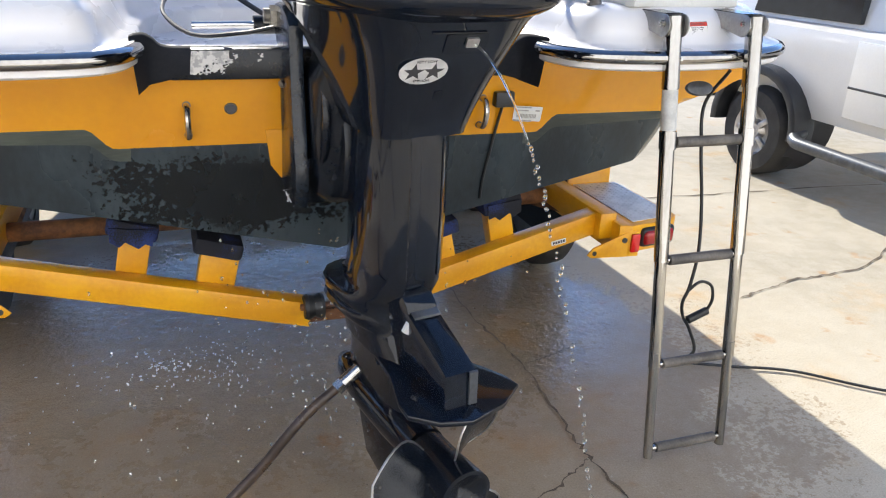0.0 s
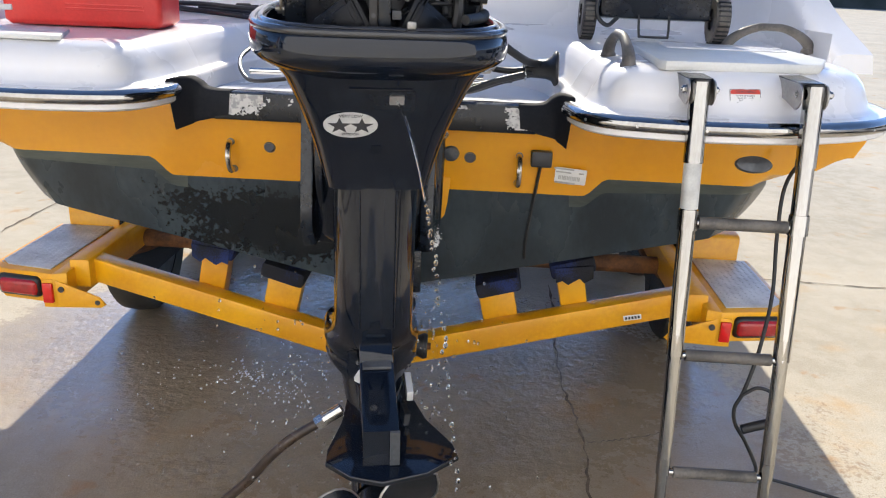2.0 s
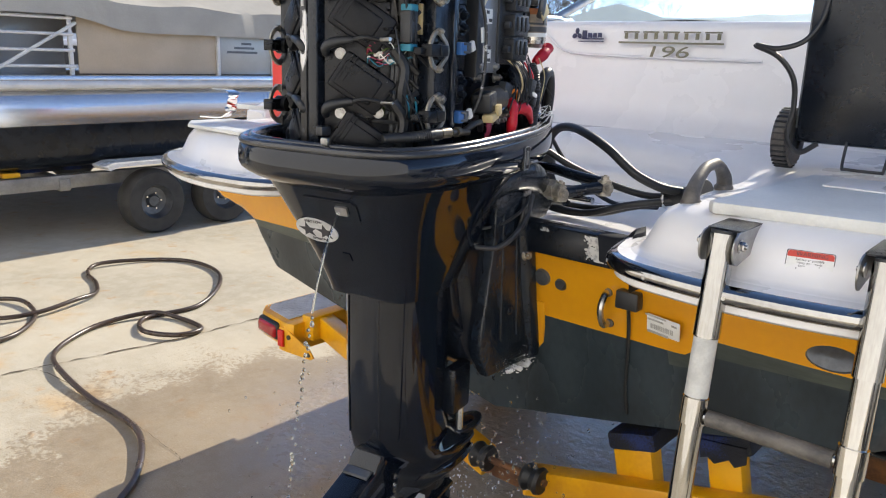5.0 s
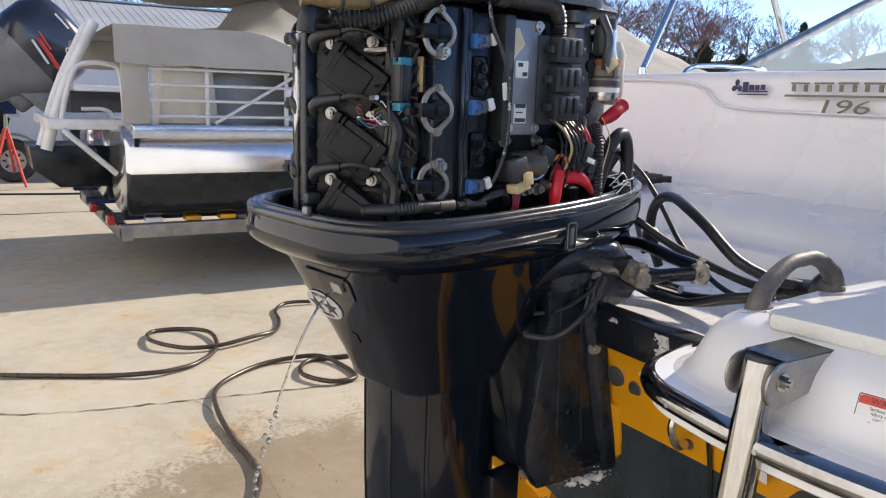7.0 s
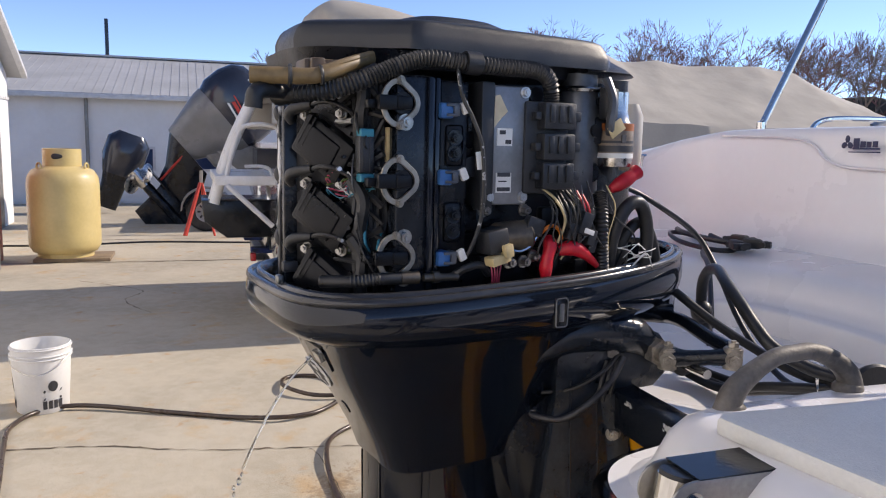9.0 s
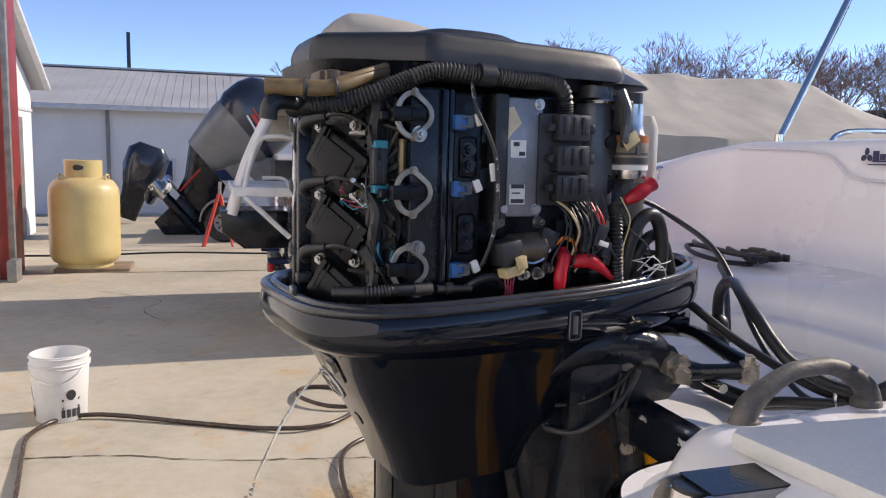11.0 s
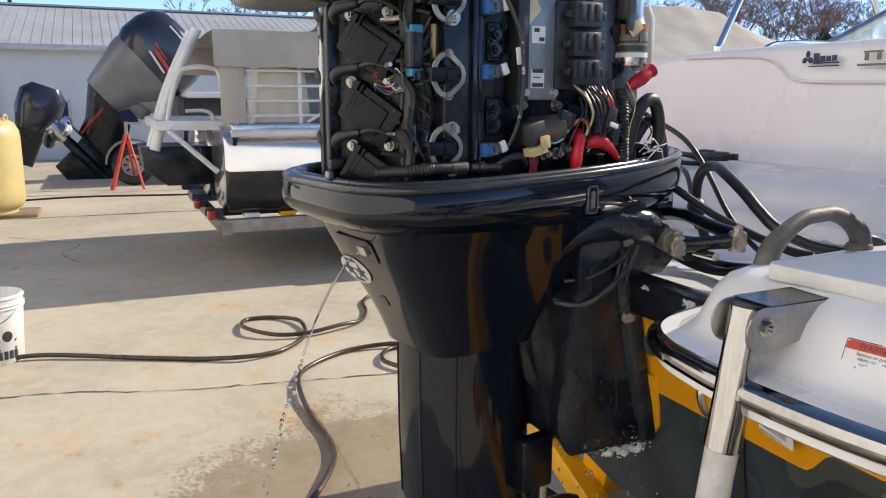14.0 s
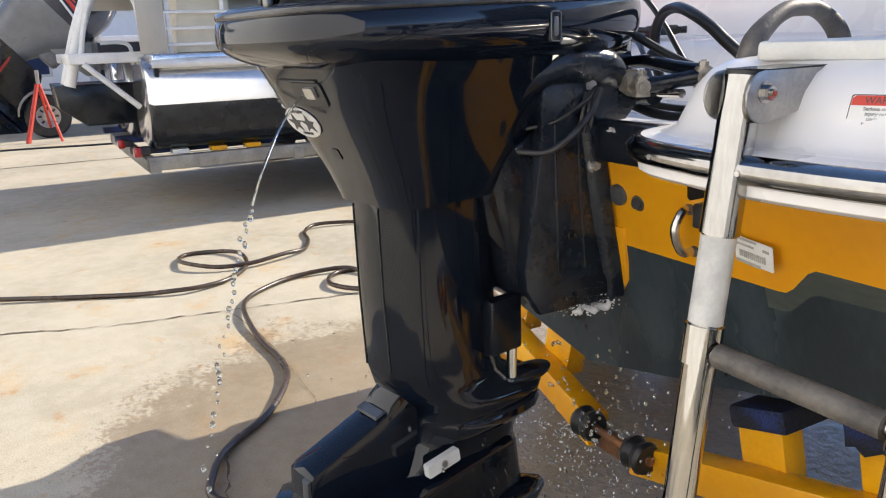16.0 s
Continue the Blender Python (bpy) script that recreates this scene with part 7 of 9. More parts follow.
part("body", can_shape(), RED, can, local=True, smooth=50)
part("handle", sweep(bmn(), [(-0.11, 0, 0.225), (-0.06, 0, 0.235), (0.05, 0, 0.236), (0.10, 0, 0.230), (0.122, 0, 0.205), (0.122, 0, 0.17)], 0.014, 10), RED, can, local=True)
bm = bmn()
cyl(bm, (0.155, 0, 0.17), (0.155, 0, 0.205), 0.028, seg=20), cyl(bm, (0.155, 0, 0.205), (0.155, 0, 0.212), 0.022, seg=20)
part("cap", bm, RUB, can, "black filler cap", local=True)
for k, (x, z, w) in enumerate(((0.10, 0.135, 0.11), (0.06, 0.055, 0.20), (0.06, 0.045, 0.20))):
    part("moulded_bar", box(bmn(), (x, -0.086, z), (w, 0.004, 0.012 if k == 0 else 0.005), 0.001), RED, can, local=True)
part("fuel_line", sweep(bmn(), [(0.155, 0, 0.21), (0.19, -0.02, 0.235), (0.26, -0.06, 0.225), (0.34, -0.12, 0.20)], 0.007, 8), RUB, can, "black fuel line", local=True)

cart = thing("equipment_cart", (0.74, 0.5, 1.19), label="black metal equipment box on two grey-tyred wheels with a cable", category="equipment cart")
part("box", box(bmn(), (0.735, 0.52, 1.46), (0.31, 0.20, 0.40), 0.008), SATIN, cart)
bm = bmn()
box(bm, (0.578, 0.50, 1.46), (0.004, 0.14, 0.34), 0.001)
sp = part("vent_plate", bm, GREYM, cart)
bm = bmn()
for i in range(4):
    for j in range(9):
        cyl(bm, (0.5745, 0.45 + 0.03 * i, 1.33 + 0.032 * j), (0.577, 0.45 + 0.03 * i, 1.33 + 0.032 * j), 0.008, seg=8)
part("vent_holes", bm, INK, sp, kind="stuff")
for x in (0.552, 0.925):
    w = part("wheel", lathe(bmn(), [(0.030, -0.020), (0.060, -0.020), (0.067, -0.012), (0.067, 0.012), (0.060, 0.020), (0.030, 0.020)], (x, 0.47, 1.263), (1, 0, 0), 30, False), GRIP, cart, "grey ribbed rubber wheel")
    bm = bmn()
    for k in range(30):
        a = 2 * math.pi * k / 30
        box(bm, (x, 0.47 + 0.0675 * math.cos(a), 1.263 + 0.0675 * math.sin(a)), (0.034, 0.004, 0.004), 0, Matrix.Rotation(a, 3, "X"))
    part("tread_ribs", bm, RUB, w, kind="stuff", smooth=0)
    part("hub", lathe(bmn(), [(0.0, -0.016), (0.032, -0.014), (0.032, 0.014), (0.0, 0.016)], (x, 0.47, 1.263), (1, 0, 0), 18), RUB, w)
part("axle", cyl(bmn(), (0.53, 0.47, 1.263), (0.945, 0.47, 1.263), 0.007), BRUSH, cart)
part("wire_foot", sweep(bmn(), [(0.69, 0.42, 1.27), (0.692, 0.40, 1.218), (0.70, 0.40, 1.213), (0.765, 0.40, 1.213), (0.773, 0.40, 1.218), (0.775, 0.42, 1.27)], 0.0035, 6), RUB, cart)
part("cable", sweep(bmn(), [(0.60, 0.43, 1.72), (0.61, 0.42, 1.56), (0.585, 0.40, 1.485), (0.53, 0.39, 1.462), (0.478, 0.39, 1.468), (0.53, 0.39, 1.445), (0.565, 0.40, 1.40), (0.572, 0.41, 1.34), (0.57, 0.40, 1.27), (0.60, 0.40, 1.24), (0.63, 0.42, 1.26)], 0.006, 8), RUB, cart, "black cable")
# flexible wiring behind the ladder
wire = thing("trailer_plug_cable", (1.0, 0.0, 0.3), label="thin black trailer cable with a hanging plug loop", category="cable")
part("cable", sweep(bmn(), [(1.02, -0.10, 1.02), (0.995, -0.05, 0.92), (0.985, -0.08, 0.80), (0.985, -0.12, 0.66), (0.955, -0.18, 0.54), (0.93, -0.20, 0.44), (0.915, -0.20, 0.39), (0.925, -0.20, 0.345), (0.955, -0.20, 0.30), (1.01, -0.17, 0.20), (1.06, -0.02, 0.07), (1.16, 0.06, 0.012), (1.33, -0.01, 0.009), (1.51, -0.09, 0.009), (1.73, -0.28, 0.009), (2.2, -0.6, 0.009)], 0.0048, 8), RUB, wire)
part("loop", sweep(bmn(), [(0.925, -0.205, 0.43), (0.96, -0.205, 0.452), (1.0, -0.205, 0.435), (1.012, -0.205, 0.39), (0.998, -0.205, 0.355)], 0.0045, 8), RUB, wire)
part("plug", cyl(bmn(), (1.0, -0.205, 0.357), (0.94, -0.205, 0.335), 0.012, seg=12), RUB, wire, "ribbed black plug")

# hoses over the concrete
hs = thing("garden_hose", (-2.9, 0.0, 0.0), label="long brown rubber hose looped over the concrete", category="hose", group="hoses")
H1 = [(-1.6, -1.42), (-2.2, -1.50), (-2.63, -1.57), (-2.94, -1.60), (-3.14, -1.50), (-3.17, -1.28), (-2.96, -0.82), (-2.80, -0.50), (-2.715, -0.30), (-2.73, -0.17), (-2.80, -0.04), (-3.0, 0.11), (-3.26, 0.14), (-3.43, 0.03), (-3.46, -0.13), (-3.35, -0.20), (-3.16, -0.18), (-3.03, -0.05), (-2.995, 0.13), (-3.045, 0.34), (-3.14, 0.50), (-3.36, 0.605), (-3.585, 0.66), (-3.70, 0.80), (-3.62, 1.10), (-3.42, 1.27), (-3.11, 1.27), (-2.80, 1.10), (-2.56, 0.80), (-2.57, 0.50), (-2.38, 0.38), (-2.21, 0.47), (-2.235, 0.62), (-2.46, 0.62), (-2.60, 0.54), (-2.63, 0.29), (-2.52, 0.07), (-2.37, -0.065), (-2.13, -0.127), (-1.82, -0.148), (-1.60, -0.14), (-1.42, -0.16), (-1.26, -0.23), (-1.12, -0.335), (-0.99, -0.485), (-0.85, -0.565), (-0.70, -0.59)]
part("hose", sweep(bmn(), [(x, y, 0.014 + 0.012 * max(0, math.sin(i * 1.7)) + (0.012 if 15 < i < 20 else 0)) for i, (x, y) in enumerate(H1)] + [(-0.55, -0.40, 0.016), (-0.42, -0.33, 0.024), (-0.355, -0.30, 0.070), (-0.272, -0.295, 0.15), (-0.212, -0.30, 0.228), (-0.155, -0.295, 0.285), (-0.075, -0.280, 0.338)], 0.0125, 10, n=6), HOSE, hs)
bm = bmn()
cyl(bm, (-0.078, -0.281, 0.336), (-0.036, -0.268, 0.362), 0.016, seg=14), cyl(bm, (-0.092, -0.284, 0.326), (-0.076, -0.280, 0.338), 0.018, seg=6)
part("coupling", bm, BRUSH, hs, "steel hose coupling")

# water running from the motor
st = thing("water_stream", (0.08, -0.55, 0.9), label="thin stream and drops of cooling water", category="water", kind="stuff")
Mw = pose(0.01, -0.13, -0.008, 0, 0, 11.0)
o = Mw @ Vector((0.024, -0.410, 1.152))
rr = random.Random(4)
bm = bmn()
pts = []
for k in range(9):
    t = 0.017 * k
    pts.append(Vector((o.x + 0.45 * t, o.y - 0.82 * t, o.z - 0.40 * t - 4.9 * t * t)))
sweep(bm, pts, 0.002, 7, radii=[0.0024, 0.0021, 0.0019, 0.0023, 0.0016, 0.0020])
for k in range(64):
    t = 0.14 + 0.0048 * k
    p = Vector((o.x + 0.45 * t + rr.gauss(0, 0.0025), o.y - 0.82 * t + rr.gauss(0, 0.0035), o.z - 0.40 * t - 4.9 * t * t))
    if p.z > 0.01:
        ball(bm, p, rr.uniform(0.002, 0.0042), (1, 1, rr.uniform(1.0, 1.7)), 7, 5)
for k in range(260):                                   # spray under the bracket
    x, y = rr.gauss(-0.10, 0.22), rr.gauss(-0.10, 0.16)
    ball(bm, (x, y, rr.uniform(0.03, 0.62)), rr.uniform(0.0014, 0.0040), (1, 1, rr.uniform(1.0, 1.6)), 6, 4)
for k in range(300):                                   # water shed by the bracket foot
    x, y = rr.gauss(0.09, 0.07), rr.gauss(0.10, 0.09)
    ball(bm, (x, y, rr.uniform(0.02, 0.60)), rr.uniform(0.0016, 0.0046), (1, 1, rr.uniform(0.9, 1.8)), 6, 4)
part("drops", bm, WATER, st, kind="stuff")

sp_ = thing("splashing_water", (-0.3, 0.35, 0.0), label="white splash of water falling on the wet concrete", category="water", kind="stuff")
rr = random.Random(14)
bm = bmn()
for k in range(240):
    a, q = rr.uniform(0, 6.283), abs(rr.gauss(0, 0.30))
    ball(bm, (-0.32 + q * math.cos(a), 0.36 + 0.8 * q * math.sin(a), 0.006 + abs(rr.gauss(0, 0.05)) * (1 - min(1, q * 2))), rr.uniform(0.0008, 0.0030), (1, 1, rr.uniform(0.7, 2.2)), 6, 4)
for k in range(90):
    a, q = rr.uniform(0, 6.283), abs(rr.gauss(0, 0.13))
    ball(bm, (-0.50 + 1.5 * q * math.cos(a), 0.46 + 0.7 * q * math.sin(a), 0.004 + abs(rr.gauss(0, 0.02))), rr.uniform(0.0012, 0.0036), (rr.uniform(0.8, 2.2), rr.uniform(0.8, 2.2), 0.6), 6, 4)
part("drops", bm, FROTH, sp_, kind="stuff")

# bucket
bk = thing("bucket", (-3.26, -1.50, 0.0), label="white plastic bucket with black print standing on concrete", category="bucket")
WPL = mat("white_bucket_plastic", (0.80, 0.80, 0.79), (0.72, 0.72, 0.71), 0.4, scale=6, fine=60)
part("shell", lathe(bmn(), [(0.0, 0.004), (0.125, 0.0), (0.130, 0.006), (0.148, 0.30), (0.148, 0.355), (0.150, 0.366), (0.146, 0.368), (0.142, 0.30), (0.124, 0.012), (0.0, 0.012)], (0, 0, 0), (0, 0, 1), 40), WPL, bk, local=True)
for z, r in ((0.355, 0.153), (0.318, 0.152), (0.300, 0.1515)):
    part("collar_ring", torus(bmn(), (0, 0, z), r, 0.0045, (0, 0, 1), 40, 6), WPL, bk, local=True)
part("bail", sweep(bmn(), [(0.02, -0.154, 0.315), (0.10, -0.125, 0.27), (0.150, -0.05, 0.235), (0.160, 0.02, 0.23), (0.140, 0.09, 0.26), (0.05, 0.152, 0.315)], 0.0025, 6), BRUSH, bk, "wire bail", local=True)


def wrap(pts, z0, name, parent, r0=0.131, slope=0.06):
    """A flat printed shape bent round the bucket: pairs of metres along the wall and up."""
    bm = bmn()
    a, b = [], []
    for u, v in pts:
        z = z0 + v
        for lst, rr_ in ((a, r0 + slope * z + 0.0006), (b, r0 + slope * z + 0.0016)):
            lst.append(bm.verts.new((rr_ * math.cos(u / 0.14), rr_ * math.sin(u / 0.14), z)))
    bm.faces.new(a), bm.faces.new(b)
    for k in range(len(a)):
        bm.faces.new((a[k], a[(k + 1) % len(a)], b[(k + 1) % len(a)], b[k]))
    part(name, bm, INK, parent, local=True, smooth=0)


for cx in (0.075, -0.20):
    for sgn in (1, -1):                               # crossed bars and a round mark
        wrap([(cx - 0.05, 0.10 + sgn * 0.024), (cx - 0.045, 0.113 + sgn * 0.024), (cx + 0.05, 0.113 - sgn * 0.024), (cx + 0.045, 0.10 - sgn * 0.024)], 0.0, "print_bar", bk)
    wrap([(cx + 0.026 * math.cos(a * 0.6283), 0.155 + 0.03 * math.sin(a * 0.6283)) for a in range(10)], 0.0, "print_mark", bk)
    for k in range(4):
        wrap([(cx - 0.052 + 0.028 * k, 0.03), (cx - 0.032 + 0.028 * k, 0.03), (cx - 0.032 + 0.028 * k, 0.075), (cx - 0.052 + 0.028 * k, 0.075)], 0.0, "print_bar", bk)

# gas tank
tk = thing("gas_tank", extra=pose(-9.0, -2.17, 0.0) @ Matrix.Scale(1.05, 4), label="large cream painted propane tank on a low base", category="gas tank")
TNK = mat("cream_tank_paint", (0.66, 0.53, 0.24), (0.58, 0.46, 0.20), 0.4, scale=3, fine=30, coat=0.15)
part("shell", lathe(bmn(), [(0.0, 0.06), (0.26, 0.07), (0.34, 0.10), (0.382, 0.17), (0.385, 0.30), (0.385, 0.86), (0.375, 0.95), (0.33, 1.03), (0.24, 1.075), (0.0, 1.09)], (0, 0, 0), (0, 0, 1), 48), TNK, tk, local=True)
part("foot_ring", lathe(bmn(), [(0.29, 0.0), (0.30, 0.0), (0.30, 0.09), (0.29, 0.09)], (0, 0, 0), (0, 0, 1), 36, False), TNK, tk, local=True)
part("collar", lathe(bmn(), [(0.205, 1.07), (0.205, 1.27), (0.195, 1.275), (0.19, 1.07)], (0, 0, 0), (0, 0, 1), 36, False), TNK, tk, local=True)
part("collar_slot", ball(bmn(), (0.193, -0.02, 1.19), 0.05, (0.35, 1.3, 0.8), 12, 8), INK, tk, local=True)
for a in (70, 190, 310):
    part("lifting_lug", torus(bmn(), (0.28 * math.cos(radians(a)), 0.28 * math.sin(radians(a)), 1.07), 0.045, 0.012, (math.cos(radians(a)), math.sin(radians(a)), 0), 14, 6), TNK, tk, local=True)
part("base_board", box(bmn(), (0.0, 0.1, 0.02), (0.6, 0.8, 0.04), 0.004), mat("old_board", (0.30, 0.22, 0.14), (0.2, 0.15, 0.1), 0.8, scale=8), tk, local=True)
sc = thing("small_cylinder", (-12.6, -3.75, 0), label="small grey gas cylinder by the doorway", category="gas cylinder")
part("shell", lathe(bmn(), [(0, 0), (0.15, 0.0), (0.16, 0.05), (0.16, 0.5), (0.10, 0.58), (0.09, 0.66), (0, 0.66)], (0, 0, 0), (0, 0, 1), 24), mat("grey_cylinder", (0.45, 0.45, 0.42), None, 0.5), sc, local=True)


# ---- pontoon boat on its trailer ----
SILV = mat("silver_pontoon_skin", (0.72, 0.73, 0.75), (0.62, 0.63, 0.65), 0.16, 0.85, scale=2, fine=20, rvar=0.05)
COVER = mat("taupe_canvas", (0.43, 0.40, 0.35), (0.36, 0.335, 0.295), 0.85, scale=3, fine=120, bump=0.004, bscale=9)
FENCE = mat("grey_fence_panel", (0.42, 0.43, 0.43), (0.36, 0.37, 0.37), 0.35, 0.3, scale=4)
BEIGE = mat("beige_panel", (0.50, 0.41, 0.31), (0.44, 0.36, 0.27), 0.5, scale=5)
WALU = mat("white_coated_tube", (0.72, 0.72, 0.72), (0.6, 0.6, 0.6), 0.3, scale=9)
PX, PY0, PY1 = -4.5, -0.08, 7.3
pn = thing("pontoon_boat", (PX - 1.3, 3.5, 0.5), label="silver pontoon boat with black hull bottoms under a taupe cover", category="pontoon boat")
def flat(c):
    return math.copysign(abs(c) ** 0.62, c)


for cx in (PX - 0.36, PX - 1.3, PX - 2.24):
    bm = bmn()
    rings, idx = [], []
    for y, k in ((PY0, 0.93), (PY0 + 0.03, 1.0), (PY1 - 1.4, 1.0), (PY1 - 0.7, 0.85), (PY1 - 0.2, 0.5), (PY1, 0.08)):
        rings.append([Vector((cx + 0.36 * k * flat(math.cos(2 * math.pi * q / 36)), y, 0.845 + 0.335 * k * flat(math.sin(2 * math.pi * q / 36)) + (1 - k) * 0.2)) for q in range(36)])
    loft(bm, rings)
    for f in bm.faces:
        if sum(v.co.z for v in f.verts) / len(f.verts) < 0.835 and abs(f.normal.y) < 0.9:
            f.material_index = 1
    part("pontoon_tube", bm, [SILV, SATIN], pn, "silver tube with black painted bottom", smooth=50)
part("deck_edge", box(bmn(), (PX - 1.3, (PY0 + PY1) / 2 - 0.3, 1.155), (2.62, PY1 - PY0 - 0.7, 0.07), 0.012), SILV, pn)
part("deck_trim", cyl(bmn(), (PX + 0.012, PY0 + 0.05, 1.125), (PX + 0.012, PY1 - 0.9, 1.125), 0.028, seg=12), WALU, pn)
part("stern_skin", prism(bmn(), [(PX - 2.55, 0.62), (PX - 0.02, 0.62), (PX - 0.02, 1.12), (PX - 2.55, 1.12)], "y", PY0 + 0.06, PY0 + 0.09), SATIN, pn)
# fence: posts, rails, panels
for y in (0.02, 0.12, 0.50, 1.10, 2.30, 2.85, 3.30, 3.36, 4.6, 5.8, 6.4):
    part("fence_post", box(bmn(), (PX - 0.06, y, 1.42), (0.028, 0.028, 0.48), 0.004), WALU, pn)
for z in (1.25, 1.36, 1.47, 1.58):
    part("gate_rail", cyl(bmn(), (PX - 0.045, 0.10, z), (PX - 0.045, 1.12, z), 0.011, seg=8), WALU, pn)
part("gate_brace", cyl(bmn(), (PX - 0.04, 0.55, 1.20), (PX - 0.04, 1.14, 1.55), 0.012, seg=8), WALU, pn)
for y0, y1 in ((1.14, 2.30), (2.30, 2.85), (2.85, 3.30), (3.36, 4.6), (4.6, 5.8), (5.8, 6.4)):
    part("fence_panel", box(bmn(), (PX - 0.07, (y0 + y1) / 2, 1.41), (0.012, y1 - y0 - 0.03, 0.42), 0.003), BEIGE if y0 < 1.2 else FENCE, pn)
part("top_rail", cyl(bmn(), (PX - 0.05, 0.02, 1.655), (PX - 0.05, 6.4, 1.655), 0.016, seg=10), WALU, pn)
part("inner_panel", box(bmn(), (PX - 0.42, 0.90, 1.41), (0.02, 0.62, 0.44), 0.004), FENCE, pn)
part("seat_back", prism(bmn(), [(0.16, 1.19), (0.60, 1.19), (0.56, 1.60), (0.20, 1.62)], "x", PX - 0.5, PX - 0.10, 0.03), mat("cream_seat", (0.62, 0.57, 0.46), (0.54, 0.50, 0.40), 0.5), pn)
for k, y in enumerate((2.35, 2.48, 2.60)):
    part("logo_bar", box(bmn(), (PX - 0.0625, 2.56 + 0.02 * (k - 1), 1.38 + 0.035 * k), (0.003, 0.30 - 0.1 * k, 0.018)), GREYM, pn, smooth=0)
# draped cover
RIDGE = [(-0.14, 1.83), (0.20, 1.90), (0.60, 1.94), (0.95, 1.98), (1.10, 2.2), (1.25, 2.42), (1.45, 2.50), (2.2, 2.46), (3.2, 2.48), (3.5, 2.36), (4.2, 2.36), (5.1, 2.38), (5.7, 2.34), (6.5, 2.02), (7.1, 1.86)]
bm = bmn()
rings = []
yy = [-0.13, -0.05, 0.04, 0.12, 0.18, 0.23, 0.26, 0.285, 0.30, 0.32, 0.35, 0.40] + [0.47 + 6.61 * k / 132 for k in range(133)]
for y in yy:
    h = table(RIDGE, y)
    edge = 1.60 - 0.10 * smoothstep(1.0, 1.6, y) + 0.05 * smoothstep(5.0, 7.0, y)
    ring = []
    for k in range(25):
        u = -1 + k / 12
        a = abs(u)
        sag = (1 - a) ** 1.15
        z = lerp(1.70 + 0.16 * (1 - smoothstep(0.8, 1.5, y)), h, sag) + 0.022 * noise.noise(Vector((u * 3, y * 2.2, 1.0))) + 0.030 * (1 - abs(math.sin(y * 2.4 + u * 1.6))) ** 2 * (1 - a * a) * smoothstep(1.4, 2.2, y) - 0.035 * (1 - abs(math.sin(u * 5 + y * 1.1 + noise.noise(Vector((u, y * 0.8, 4)))))) ** 3 * a * smoothstep(1.4, 2.2, y)
        ring.append(Vector((PX - 1.3 + u * 1.30, y, z)))
    s0, s1 = ring[0].copy(), ring[-1].copy()
    s0.z, s1.z = edge + 0.012 * noise.noise(Vector((0, y * 4, 0))), edge + 0.012 * noise.noise(Vector((9, y * 4, 0)))
    s1.x += 0.02 + 0.012 * noise.noise(Vector((3, y * 3, 0)))
    rings.append([s0] + ring + [s1])
loft(bm, rings, close=False, caps=(False, False))
part("mooring_cover", bm, COVER, pn, "taupe canvas cover over poles", smooth=60)
# folded top in its boot above the stern
bm = bmn()
rings = []
for y, rz, zc in ((0.300, 0.08, 2.40), (0.310, 0.15, 2.40), (0.345, 0.21, 2.41), (0.42, 0.245, 2.42), (0.62, 0.255, 2.42), (0.9, 0.235, 2.40), (1.2, 0.19, 2.38), (1.5, 0.12, 2.36)):
    rings.append([Vector((PX - 1.3 + (0.75 + rz) * math.copysign(abs(math.cos(a)) ** 0.7, math.cos(a)), y + 0.02 * noise.noise(Vector((a * 2, y * 4, 2))), zc + (rz + 0.012 * noise.noise(Vector((a * 3, y * 6, 7)))) * math.sin(a))) for a in [2 * math.pi * k / 32 for k in range(32)]])
loft(bm, rings)
part("folded_top", bm, COVER, pn, "taupe canvas boot round the folded top", smooth=60)
part("curtain", box(bmn(), (PX - 0.02, 0.0, 1.42), (0.02, 0.18, 0.45), 0.006), COVER, pn)
# stern ladder, folded up, and rear arch
for x in (PX - 0.55, PX - 0.95):
    part("arch_leg", sweep(bmn(), [(x, -0.53, 0.98), (x, -0.44, 1.285), (x, -0.35, 1.52), (x, -0.24, 1.75), (x, -0.17, 1.90)], 0.040, 10), WALU, pn, "white bent arch leg")
part("stern_gate", sweep(bmn(), [(PX - 0.35, -0.44, 1.20), (PX - 0.35, -0.40, 1.38), (PX - 0.35, -0.34, 1.55), (PX - 0.35, -0.26, 1.60), (PX - 0.35, -0.12, 1.60), (PX - 0.35, -0.04, 1.54), (PX - 0.35, -0.02, 1.20)], 0.018, 8), WALU, pn)
part("stern_gate", sweep(bmn(), [(PX - 0.42, -0.30, 1.28), (PX - 0.42, -0.16, 1.28), (PX - 0.42, -0.10, 1.24), (PX - 0.42, -0.10, 1.12)], 0.014, 8), WALU, pn)
part("stern_platform", box(bmn(), (PX - 1.0, -0.28, 1.175), (1.4, 0.50, 0.075), 0.01), WALU, pn)
part("platform_strut", cyl(bmn(), (PX - 0.30, -0.44, 1.14), (PX - 0.30, -0.10, 0.82), 0.020, seg=8), WALU, pn)
part("motor_pod", prism(bmn(), [(-0.62, 0.98), (-0.05, 0.98), (-0.05, 0.66), (-0.42, 0.66), (-0.60, 0.80)], "x", PX - 1.6, PX - 0.9, 0.02), SATIN, pn)
pt = thing("pontoon_trailer", (PX - 1.3, 2.6, 0.3), label="grey steel tandem trailer under the pontoon boat", category="trailer")
GALV = mat("galvanised_steel", (0.34, 0.33, 0.31), (0.24, 0.23, 0.22), 0.5, 0.5, scale=9, fine=60)
